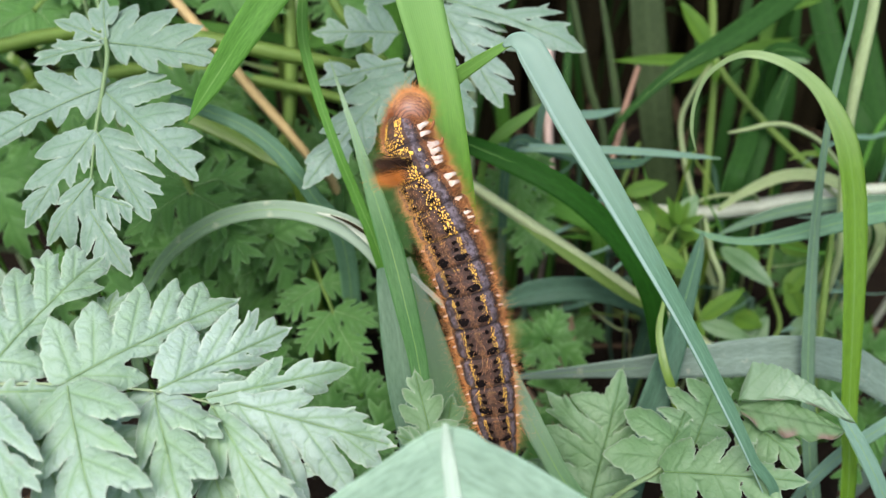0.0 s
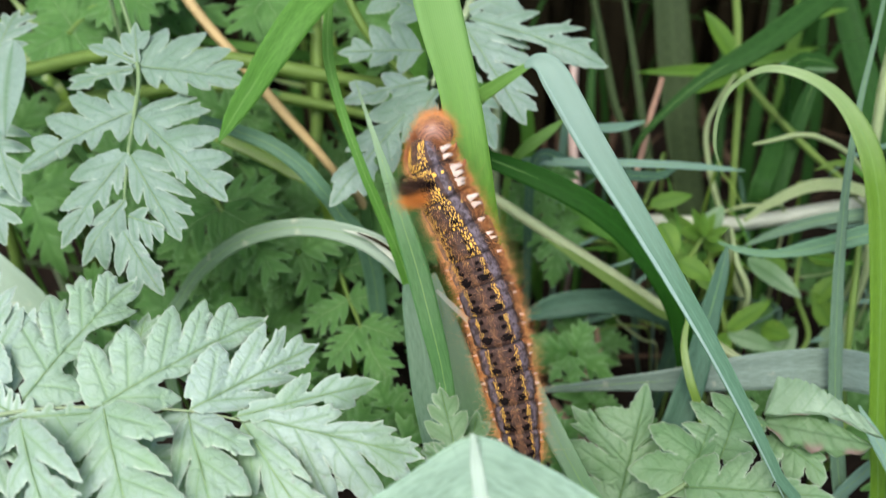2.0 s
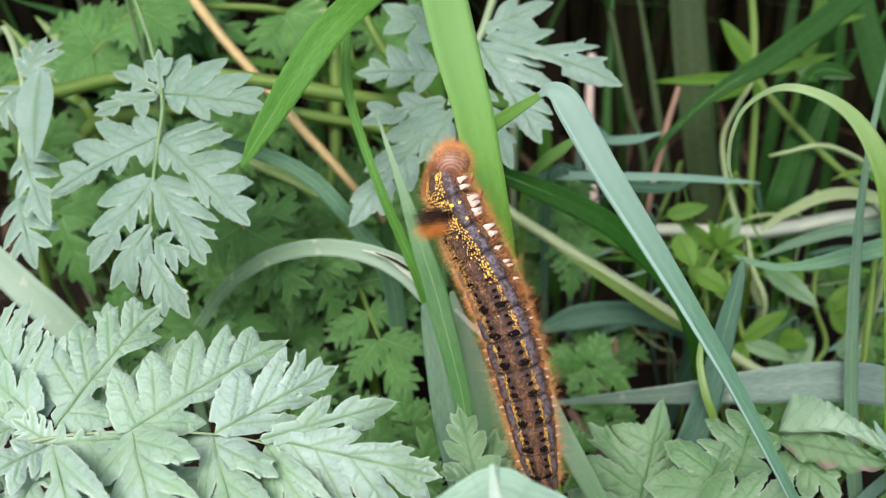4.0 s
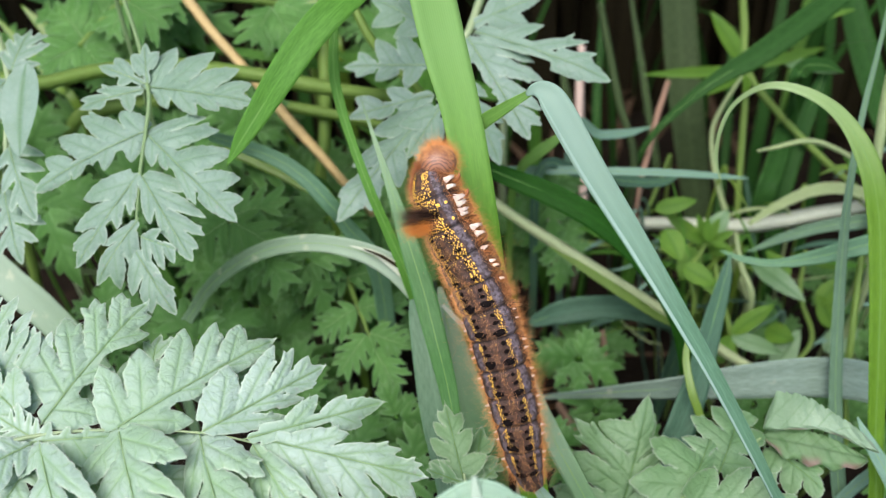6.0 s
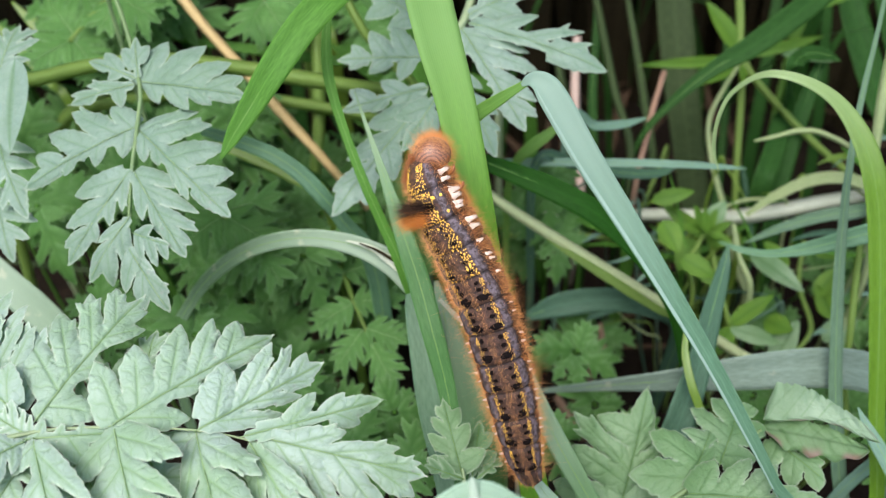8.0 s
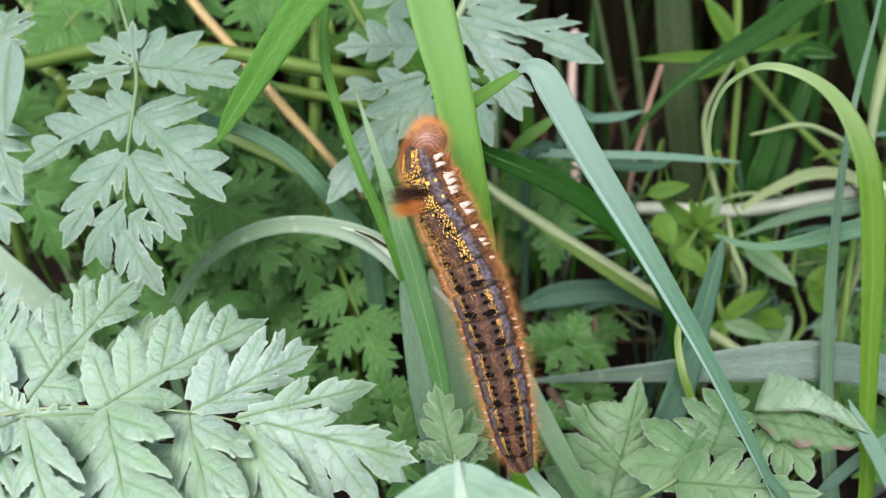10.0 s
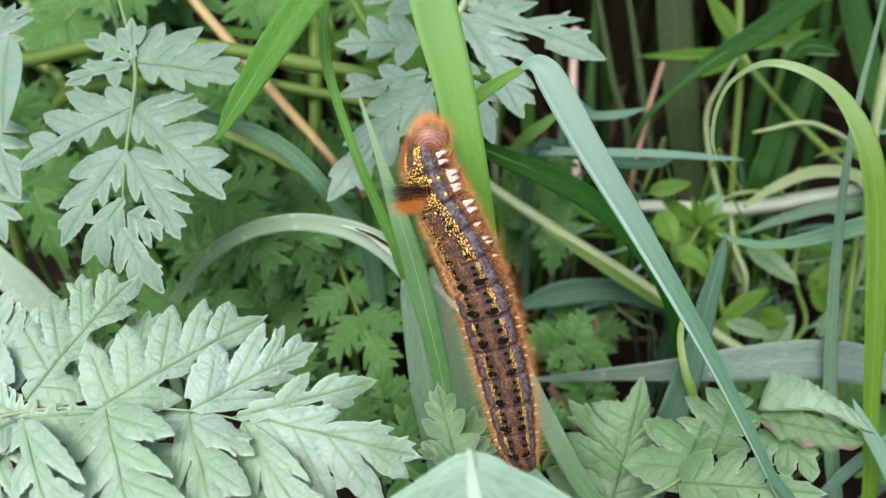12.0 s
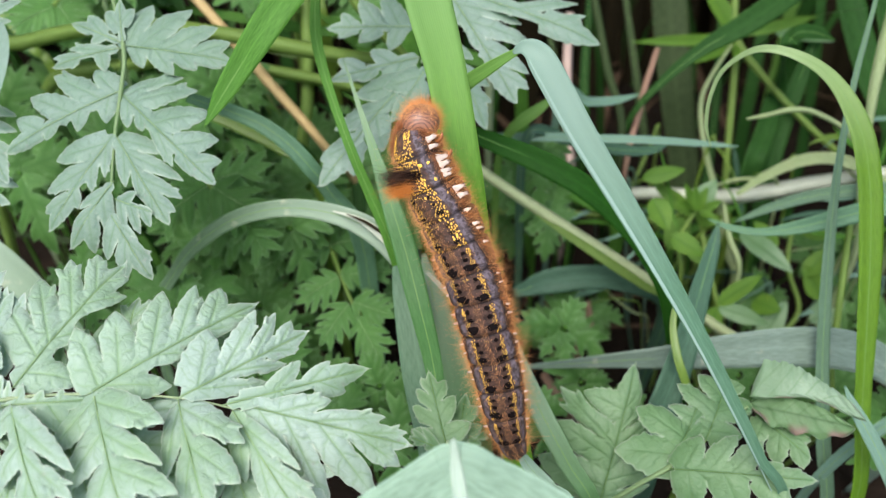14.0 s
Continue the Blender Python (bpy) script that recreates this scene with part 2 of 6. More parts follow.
STALK = blade_material("green_stalk", (0.10, 0.17, 0.03), (0.15, 0.235, 0.055), 0.45)


def leaf_material(name, dark, light, vein, pale=0.25, rough=0.5, amount=0.2, rim_col=(0.50, 0.57, 0.46), gloss=0.3, fuzz=0.2, bare=0.5, vary=0.0, deep=None):
    m, nt, b = material(name)
    fine = grain(nt, 1400.0, 5.0)
    broad = grain(nt, 130.0, 3.0)
    c = ramp(nt, broad, [(0.3, dark), (0.7, light)])
    c = mixed(nt, maths(nt, "MULTIPLY", fine, 0.6), c, tuple(v * 0.72 for v in dark))
    worn = ramp(nt, grain(nt, 55.0, 3.0), [(0.46, (0, 0, 0)), (0.62, (1, 1, 1))])
    c = mixed(nt, maths(nt, "MULTIPLY", worn, bare), c, tuple(0.65 * a + 0.35 * b for a, b in zip(vein, dark)))
    v = maths(nt, "MULTIPLY", attr(nt, "vein"), 1.0)
    c = mixed(nt, v, c, vein)
    net = node(nt, "ShaderNodeTexVoronoi", Scale=560.0)
    net.feature = "DISTANCE_TO_EDGE"
    warp = nt.nodes.new("ShaderNodeVectorMath")
    warp.operation = "ADD"
    geo = nt.nodes.new("ShaderNodeNewGeometry").outputs["Position"]
    jit = node(nt, "ShaderNodeTexNoise", Scale=300.0, Detail=2.0)
    nt.links.new(geo, jit.inputs["Vector"])
    sc = nt.nodes.new("ShaderNodeVectorMath")
    sc.operation = "SCALE"
    sc.inputs["Scale"].default_value = 0.0035
    nt.links.new(jit.outputs["Color"], sc.inputs[0])
    nt.links.new(geo, warp.inputs[0])
    nt.links.new(sc.outputs[0], warp.inputs[1])
    nt.links.new(warp.outputs[0], net.inputs["Vector"])
    lines = ramp(nt, net.outputs["Distance"], [(0.0, (1, 1, 1)), (0.10, (0, 0, 0))])
    c = mixed(nt, maths(nt, "MULTIPLY", lines, 0.15), c, vein)
    c = mixed(nt, maths(nt, "MULTIPLY", attr(nt, "rim"), pale), c, rim_col)
    c = mixed(nt, maths(nt, "MULTIPLY", attr(nt, "tip"), 0.5), c, (0.22, 0.17, 0.19))
    if vary:
        own = nt.nodes.new("ShaderNodeObjectInfo").outputs["Random"]
        c = mixed(nt, maths(nt, "MULTIPLY", own, vary), c, deep or tuple(0.5 * v + 0.4 * d for v, d in zip(vein, dark)))
    nt.links.new(c, b.inputs["Base Color"])
    b.inputs["Roughness"].default_value = rough
    b.inputs["Specular IOR Level"].default_value = gloss
    b.inputs["Sheen Weight"].default_value = fuzz
    b.inputs["Sheen Roughness"].default_value = 0.4
    h = maths(nt, "ADD", maths(nt, "MULTIPLY", fine, 0.6), maths(nt, "MULTIPLY", grain(nt, 420.0, 3.0), 1.0))
    h = maths(nt, "SUBTRACT", h, maths(nt, "MULTIPLY", maths(nt, "ADD", maths(nt, "MULTIPLY", lines, 0.18), attr(nt, "vein")), 0.5))
    h = maths(nt, "ADD", h, maths(nt, "MULTIPLY", net.outputs["Distance"], 1.5))
    bumped(nt, b, h, 0.36, 0.0004)
    see_through(nt, b, (0.20, 0.38, 0.12), amount)
    return m


LEAF_PALE = leaf_material("leaf_pale_green", (0.268, 0.362, 0.308), (0.362, 0.462, 0.402), (0.135, 0.245, 0.095), 0.5, bare=0.7, vary=0.34, deep=(0.145, 0.255, 0.115))
LEAF_MID = leaf_material("leaf_grey_green", (0.172, 0.254, 0.204), (0.256, 0.350, 0.295), (0.088, 0.165, 0.085), 0.45, bare=0.55, vary=0.3, deep=(0.10, 0.18, 0.11))
LEAF_SOFT = leaf_material("leaf_soft_green", (0.125, 0.220, 0.100), (0.235, 0.338, 0.210), (0.055, 0.130, 0.042), 0.3, bare=0.85, vary=0.25)
LEAF_WITHERED = leaf_material("leaf_withered_edge", (0.15, 0.235, 0.145), (0.24, 0.335, 0.23), (0.065, 0.135, 0.05), 0.9, rim_col=(0.17, 0.115, 0.10))
# Leaflet's lower half: shade put into the green; the brown rim is its own.
LEAF_SHADED = leaf_material("leaf_shaded_green", (0.075, 0.150, 0.055), (0.130, 0.225, 0.105), (0.035, 0.08, 0.025), 0.9, rim_col=(0.15, 0.092, 0.078))
LEAF_GREEN = leaf_material("leaf_fresh_green", (0.070, 0.180, 0.042), (0.138, 0.285, 0.082), (0.040, 0.11, 0.022), 0.1, gloss=0.12, fuzz=0.0, vary=0.50, deep=(0.030, 0.085, 0.016))
LEAF_WEED = leaf_material("leaf_weed_green", (0.062, 0.142, 0.014), (0.108, 0.205, 0.026), (0.045, 0.11, 0.012), 0.1, gloss=0.15, fuzz=0.0)


def soil_material():
    m, nt, b = material("leaf_mould_soil")
    a = grain(nt, 60.0, 8.0)
    d = grain(nt, 500.0, 6.0)
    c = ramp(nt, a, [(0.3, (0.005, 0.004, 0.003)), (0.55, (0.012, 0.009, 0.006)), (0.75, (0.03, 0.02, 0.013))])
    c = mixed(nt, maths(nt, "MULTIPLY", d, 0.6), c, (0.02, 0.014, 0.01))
    away = nt.nodes.new("ShaderNodeVectorMath")
    away.operation = "LENGTH"
    nt.links.new(nt.nodes.new("ShaderNodeNewGeometry").outputs["Position"], away.inputs[0])
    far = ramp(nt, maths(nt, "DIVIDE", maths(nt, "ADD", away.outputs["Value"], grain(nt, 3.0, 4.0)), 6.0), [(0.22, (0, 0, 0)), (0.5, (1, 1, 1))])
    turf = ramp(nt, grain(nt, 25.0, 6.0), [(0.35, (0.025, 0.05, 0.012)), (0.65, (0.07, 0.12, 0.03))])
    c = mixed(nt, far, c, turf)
    nt.links.new(c, b.inputs["Base Color"])
    b.inputs["Roughness"].default_value = 0.9
    b.inputs["Specular IOR Level"].default_value = 0.05
    bumped(nt, b, maths(nt, "ADD", a, d), 0.8, 0.004)
    return m


SOIL = soil_material()


def plain(name, colour, rough=0.6, vary=0.25, scale=900.0, sheen=0.0, spec=0.4):
    m, nt, b = material(name)
    c = mixed(nt, grain(nt, scale, 3.0), tuple(v * (1 - vary) for v in colour), tuple(min(1, v * (1 + vary)) for v in colour))
    nt.links.new(c, b.inputs["Base Color"])
    b.inputs["Roughness"].default_value = rough
    b.inputs["Specular IOR Level"].default_value = spec
    b.inputs["Sheen Weight"].default_value = sheen
    return m


HAIR_ORANGE = plain("hair_orange", (0.60, 0.205, 0.035), 0.45, 0.35, 300.0)
HAIR_GOLD = plain("hair_golden", (0.720, 0.352, 0.136), 0.4, 0.3, 300.0)
HAIR_BROWN = plain("hair_brown", (0.11, 0.050, 0.028), 0.5, 0.4, 300.0)
HAIR_BLACK = plain("hair_black", (0.010, 0.006, 0.005), 0.9, 0.3, spec=0.08)
HAIR_WHITE = plain("hair_white", (0.70, 0.58, 0.50), 0.6, 0.2, 1500.0)
YELLOW = plain("yellow_speck", (0.74, 0.42, 0.055), 0.4, 0.4, 1800.0)
BLACK = plain("velvet_black", (0.005, 0.003, 0.003), 0.9, 0.3, spec=0.1)
LEAF_DOWN = plain("leaf_edge_down", (0.62, 0.66, 0.58), 0.6, 0.1)
LEG = plain("leg_amber", (0.26, 0.09, 0.03), 0.35, 0.3)


def skin_material():
    """Caterpillar skin: 'turn' is the angle from the back line in degrees, 'along' millimetres from the head."""
    m, nt, b = material("caterpillar_skin")
    turn = maths(nt, "ABSOLUTE", attr(nt, "turn"))
    wob = maths(nt, "MULTIPLY", maths(nt, "SUBTRACT", grain(nt, 700.0, 4.0), 0.5), 22.0)
    t = maths(nt, "DIVIDE", maths(nt, "ADD", turn, wob), 180.0)
    brown, slate, dark, rust = (0.066, 0.032, 0.022), (0.124, 0.101, 0.120), (0.040, 0.022, 0.016), (0.16, 0.055, 0.016)
    c = ramp(nt, t, [(0.0, (0.11, 0.05, 0.022)), (0.05, brown), (0.20, brown), (0.225, slate), (0.28, slate), (0.325, dark), (0.38, rust), (0.6, (0.16, 0.06, 0.02))])
    c = mixed(nt, ramp(nt, grain(nt, 1600.0, 5.0), [(0.42, (0, 0, 0)), (0.6, (0.85, 0.85, 0.85))]), c, (0.02, 0.012, 0.010))
    c = mixed(nt, ramp(nt, grain(nt, 3800.0, 3.0), [(0.58, (0, 0, 0)), (0.68, (0.6, 0.6, 0.6))]), c, (0.11, 0.075, 0.055))
    c = mixed(nt, maths(nt, "MULTIPLY", attr(nt, "fold"), 0.9), c, (0.008, 0.006, 0.008))
    nt.links.new(c, b.inputs["Base Color"])
    b.inputs["Roughness"].default_value = 0.6
    b.inputs["Specular IOR Level"].default_value = 0.25
    bumped(nt, b, grain(nt, 2500.0, 5.0), 0.6, 0.0004)
    return m


SKIN = skin_material()


def head_material():
    m, nt, b = material("caterpillar_head")
    wob = maths(nt, "MULTIPLY", grain(nt, 420.0, 3.0), 1.9)
    w = maths(nt, "SINE", maths(nt, "MULTIPLY", maths(nt, "ADD", attr(nt, "ringed"), wob), 7.0))
    c = ramp(nt, maths(nt, "MULTIPLY_ADD", w, 0.5), [(0.08, (0.075, 0.030, 0.020)), (0.42, (0.185, 0.078, 0.045)), (0.95, (0.26, 0.115, 0.066))])
    c = mixed(nt, maths(nt, "MULTIPLY", grain(nt, 1600.0), 0.35), c, (0.30, 0.14, 0.08))
    nt.links.new(c, b.inputs["Base Color"])
    b.inputs["Roughness"].default_value = 0.45
    return m


HEAD = head_material()


# ---------------------------------------------------------------- ground
def ground():
    verts, faces = [], []
    xs = sorted({*(-0.8 + 0.02 * i for i in range(81)), -60, -20, -6, -2, 2, 6, 20, 60})
    ys = sorted({*(-0.5 + 0.02 * i for i in range(86)), -60, -20, -6, -2, 3, 6, 20, 60})
    for y in ys:
        for x in xs:
            h = 0.010 * noise.noise(Vector((x * 9, y * 9, 0))) + 0.005 * noise.noise(Vector((x * 35, y * 35, 4)))
            verts.append((x, y, h - 0.004))
    nx = len(xs)
    for j in range(len(ys) - 1):
        for i in range(nx - 1):
            a = j * nx + i
            faces.append((a, a + 1, a + nx + 1, a + nx))
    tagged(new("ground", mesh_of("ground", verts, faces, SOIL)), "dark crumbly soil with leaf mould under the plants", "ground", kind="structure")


ground()


# ---------------------------------------------------------------- grass leaves
def grass_blade(label, mat, rows, root=(0, 15), name="grass_plant", group="grass plants", rib=True, extra=(), rib_mat=None, **kw):
    """One shoot of grass: its long leaf, the raised midrib, and any further piece of leaf."""
    if root is not None:
        rows = rooted(rows, *root)
    seed = len(bpy.data.objects)
    top = thing(name, Vector(rows[-1][:3]) * MM, label, "grass", group)
    v, f, a = ribbon(rows, seed=seed, **kw)
    part("blade", mesh_of("blade", v, f, mat, attrs=a), top)
    if rib:
        thin = [(x, y, z, w * 0.035, roll) for x, y, z, w, roll in rows]
        v, f, a = ribbon(thin, thick=0.05, crease=0.0, lift=-0.4 * kw.get("crease", 0.12) / 0.035, proud=0.07, seed=seed)
        part("midrib", mesh_of("midrib", v, f, rib_mat or MIDRIB, attrs=a), top)
    for other, more in extra:
        v, f, a = ribbon(more, seed=seed + 1, crease=0.1)
        part("blade", mesh_of("blade", v, f, other, attrs=a), top)
    return top


def edge_strip(rows, share, wide):
    """Rows of a strip that lies on a leaf along one of its edges: share of the width from the middle, and the strip's own width."""
    out = []
    for k, (x, y, z, w, roll) in enumerate(rows):
        t = Vector(rows[min(k + 1, len(rows) - 1)][:3]) - Vector(rows[max(k - 1, 0)][:3])
        side = t.cross(FACE).normalized()
        if side.x > 0:
            side = -side
        p = Vector((x, y, z)) + side * (share * w) + FACE * (0.12 + 0.06 * w)
        out.append((p.x, p.y, p.z, max(wide * w * min(1.0, 0.25 * k) * (1 - 0.07 * k), 0.1), roll))
    return out


def stalk(label, mat, rows, root=(0, 15), name="grass_stalk", category="stalk", group="stalks", **kw):
    if root is not None:
        rows = rooted(rows, *root)
    top = thing(name, Vector(rows[-1][:3]) * MM, label, category, group)
    v, f, a = tube(rows, seed=len(bpy.data.objects), **kw)
    part("stem", mesh_of("stem", v, f, mat, attrs=a), top)
    return top


# broad leaf behind the caterpillar
grass_blade("broad bright green grass blade standing upright behind the caterpillar", GRASS_BROAD, [
    (-6.7, 152.6, 159.9, 8.38, -12), (-4.1, 145.9, 150.3, 8.18, -12), (-1.4, 139.7, 141.5, 7.21, -10), (0.6, 133.0, 132.0, 6.82, -8), (2.2, 127.7, 122.7, 6.47, -5), (4.2, 122.3, 109.6, 6.00, 0), (7.6, 116.1, 93.8, 5.75, 0), (11.3, 110.7, 75.7, 5.55, 0), (14.7, 105.9, 54.9, 5.37, 0)])
# narrow leaf left of it, tapering to a fine tip
grass_blade("narrow green grass blade with a fine pale tip", GRASS_COOL, [
    (-23.3, 166.6, 131.0, 0.23, 0), (-19.7, 157.5, 125.1, 1.02, 0), (-16.1, 148.5, 119.1, 2.10, 0), (-12.6, 139.4, 113.1, 3.67, 0), (-9.5, 132.2, 106.3, 4.48, 0), (-7.0, 125.1, 99.7, 4.21, 0), (-4.8, 119.6, 91.9, 3.58, 0), (-3.4, 114.2, 84.2, 2.95, 0), (-2.1, 110.3, 69.9, 2.82, 0)])
grass_blade("dull grey-green grass blade hanging beside the bright one", GRASS_SAGE, [
    (-12.7, 145.1, 96.8, 1.87, 0), (-11.0, 138.7, 94.7, 5.04, 0), (-9.3, 131.9, 88.5, 6.57, 0), (-7.4, 124.6, 79.9, 7.43, 0), (-5.2, 118.2, 69.0, 6.79, 0), (-3.3, 111.7, 54.4, 5.76, 0)])
# arching leaf with a torn, dry patch
grass_blade("arching grey-green grass blade with a torn dry edge", GRASS_GREY, [
    (-11.1, 144.8, 94.7, 5.19, 10), (-16.9, 147.4, 100.1, 5.16, 0), (-25.1, 149.6, 103.4, 4.22, 0), (-35.8, 151.4, 104.1, 3.77, 0), (-46.9, 151.9, 101.4, 3.57, 0), (-56.4, 151.3, 95.4, 3.15, 0), (-63.6, 150.5, 87.2, 2.72, 0), (-70.1, 148.7, 74.2, 2.81, 0)], root=(-8, 6),
    extra=[(STALK_WHITE, [(-26.0, 149.0, 104.9, 0.23, 0), (-21.3, 147.9, 104.0, 0.93, 0), (-17.2, 146.1, 102.2, 1.74, 0), (-13.0, 144.2, 99.1, 2.09, 0), (-10.3, 143.3, 96.1, 1.17, 0)]),
           # near-black strip: the dark of the open slit, put in as colour
           (SHADE_BROWN, [(-22.9, 147.3, 105.3, 0.23, 0), (-18.6, 145.9, 104.0, 0.69, 0), (-14.8, 144.4, 101.8, 0.57, 0), (-12.9, 143.5, 99.9, 0.23, 0)])])
# upper left leaf pointing down
grass_blade("green grass blade drooping to a sharp point", GRASS_MID, [
    (-47.5, 144.7, 127.6, 0.21, 0), (-44.2, 146.6, 132.2, 3.14, 8), (-39.9, 149.3, 137.7, 4.78, 8), (-35.6, 151.9, 143.2, 5.79, 6), (-30.2, 157.2, 149.0, 6.24, 4), (-23.7, 165.1, 153.3, 6.40, 0), (-16.6, 181.4, 154.0, 6.45, 0), (-11.6, 214.1, 139.7, 7.19, 0), (-14.2, 221.5, 115.3, 6.97, 0), (-13.3, 209.4, 80.6, 6.95, 0)])
grass_blade("thin green grass blade crossing behind the narrow one", GRASS_MID, [
    (-27.5, 170.1, 146.6, 1.57, 0), (-27.9, 165.0, 139.3, 2.24, 0), (-27.0, 161.1, 133.8, 2.13, 0), (-24.4, 156.0, 126.4, 1.90, 0), (-20.8, 150.2, 118.2, 2.01, 0), (-17.2, 146.7, 109.6, 2.26, 0), (-13.7, 143.3, 101.2, 2.75, 0), (-10.0, 140.7, 87.1, 3.56, 0), (-8.0, 138.5, 66.5, 3.75, 0)])
# kinked blue-green leaf
KINKED = [
    (10.0, 136.5, 145.7, 0.56, 0), (11.6, 136.1, 146.8, 2.43, 0), (13.6, 135.2, 146.4, 4.10, 0), (15.6, 133.0, 144.1, 5.01, 0), (21.0, 127.3, 135.9, 4.73, 0), (27.9, 120.6, 126.4, 4.08, 0), (34.9, 113.7, 116.5, 3.34, 0), (41.5, 107.8, 106.4, 2.71, 0), (48.0, 102.5, 95.4, 2.28, 0), (52.5, 99.3, 87.2, 1.92, 0), (58.6, 98.2, 75.2, 1.80, 0)]
# edge strip: the folded side, with its catch of sky put into the colour
grass_blade("blue-green grass blade kinked at the top, with a pale edge", GRASS_KINK, KINKED, crease=0.2, rib=False,
    extra=[(GRASS_LIT_FOLD, edge_strip(KINKED[2:], 0.38, 0.24)), (GRASS_BRIGHT, [(12.3, 136.7, 146.8, 1.13, 0), (10.0, 136.5, 145.6, 1.32, 0), (6.3, 137.0, 142.9, 2.10, 0), (2.4, 139.2, 139.0, 2.65, 0), (-1.4, 143.5, 132.9, 2.88, 0)])])
# arching leaf beside the clearing
grass_blade("bright yellow-green grass blade arching over to a hanging tip", GRASS_ARCH, [
    (52.0, 155.7, 115.5, 0.35, 60), (51.0, 158.3, 119.3, 1.04, 40), (51.6, 160.9, 124.7, 1.04, 35), (54.6, 164.0, 129.2, 1.04, 30), (60.8, 165.1, 132.5, 1.37, 20), (68.4, 163.3, 131.7, 2.16, -5), (75.5, 160.4, 127.5, 3.19, -5), (80.2, 154.3, 120.5, 4.76, -5), (82.3, 148.1, 111.6, 4.87, 0), (83.1, 141.1, 99.9, 4.78, 0), (83.6, 134.2, 86.5, 4.15, 0), (84.3, 127.1, 71.1, 3.40, 0), (85.2, 117.5, 50.6, 3.12, 0)])
grass_blade("broad grass blade bending into the shade, darkened in colour", GRASS_SHADED_DARK, [
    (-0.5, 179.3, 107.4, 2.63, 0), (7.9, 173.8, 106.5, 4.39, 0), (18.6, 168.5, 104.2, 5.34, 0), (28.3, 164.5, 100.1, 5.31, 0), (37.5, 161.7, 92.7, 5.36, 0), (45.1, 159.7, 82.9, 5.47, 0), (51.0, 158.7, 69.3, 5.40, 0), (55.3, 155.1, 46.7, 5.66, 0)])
grass_blade("thin pale grass blade lying level across the stems", GRASS_BLUE, [
    (69.8, 190.0, 94.7, 0.28, 0), (62.7, 190.4, 95.3, 1.42, 0), (47.8, 191.0, 96.3, 1.99, 0), (31.0, 193.1, 95.8, 2.15, 0), (13.9, 195.1, 95.1, 2.32, 0), (-3.6, 198.4, 91.1, 2.37, 0), (-13.3, 203.9, 72.8, 2.53, 0)])
stalk("pale ribbed stalk slanting down through the grass", STALK_PALE, [
    (2.3, 186.7, 93.5, 2.25, 0), (9.3, 182.8, 89.7, 2.52, 0), (20.5, 178.4, 83.5, 2.80, 0), (31.8, 175.0, 76.8, 2.96, 0), (42.3, 173.6, 69.6, 3.00, 0), (53.5, 173.6, 60.8, 2.78, 0), (69.0, 174.2, 47.9, 2.73, 0), (86.3, 176.0, 33.0, 2.53, 0)], root=(12, 6))
grass_blade("yellow-green leaf sheath clasping a pale stalk", STALK, [
    (19.0, 177.7, 83.3, 0.56, 0), (25.3, 174.9, 80.1, 1.67, 0), (31.5, 172.5, 76.7, 2.23, 0), (38.7, 170.5, 72.2, 2.38, 0), (46.4, 170.1, 66.3, 1.99, 0), (58.4, 172.2, 55.3, 1.47, 0)], root=(20, 10), rib=False)
stalk("thin green stalk running beside the pale one", STALK, [
    (10.9, 208.7, 62.1, 1.65, 0), (27.3, 208.5, 61.9, 1.81, 0), (42.1, 207.9, 61.1, 1.81, 0), (56.4, 210.9, 56.6, 1.68, 0), (71.2, 210.1, 46.8, 1.71, 0)])
stalk("pale dry stalk lying level among the grass", STALK_WHITE, [
    (13.0, 219.8, 60.5, 3.08, 0), (37.0, 219.8, 60.5, 3.42, 0), (57.1, 218.1, 61.6, 3.74, 0), (76.9, 215.8, 61.9, 4.04, 0), (91.3, 215.1, 64.3, 4.35, 0), (105.5, 214.9, 67.6, 3.98, 0), (129.0, 214.8, 70.9, 3.29, 0), (153.4, 221.9, 63.6, 3.42, 0)])
grass_blade("pale grass blade curving above the dry stalk", GRASS_PALE, [
    (78.7, 207.9, 68.1, 1.30, 0), (86.1, 209.2, 73.3, 2.6, 0), (95.8, 210.0, 78.0, 3.4, 0), (106.1, 210.0, 78.0, 3.3, 0), (116.6, 208.7, 72.7, 3.53, 0), (127.7, 206.8, 59.4, 3.29, 0)])
grass_blade("green grass blade rising to one side with a thin tip", GRASS_JADE, [
    (59.8, 171.5, 85.8, 0.41, 0), (64.6, 168.7, 85.3, 1.61, 0), (71.3, 166.5, 85.6, 1.86, 0), (79.8, 165.6, 87.8, 3.42, 0), (89.4, 165.4, 91.0, 4.43, 0), (101.2, 165.4, 94.6, 4.90, 0), (118.0, 169.2, 92.9, 4.48, 0)], root=(10, 10))
grass_blade("grey-green grass blade crossing a green one", GRASS_SAGE, [
    (72.3, 187.3, 73.5, 0.60, 0), (82.0, 188.0, 77.9, 2.65, 0), (94.4, 188.1, 81.6, 3.22, 0), (113.6, 187.1, 83.7, 3.77, 0), (132.7, 185.3, 81.1, 3.77, 0)], root=(10, 10))
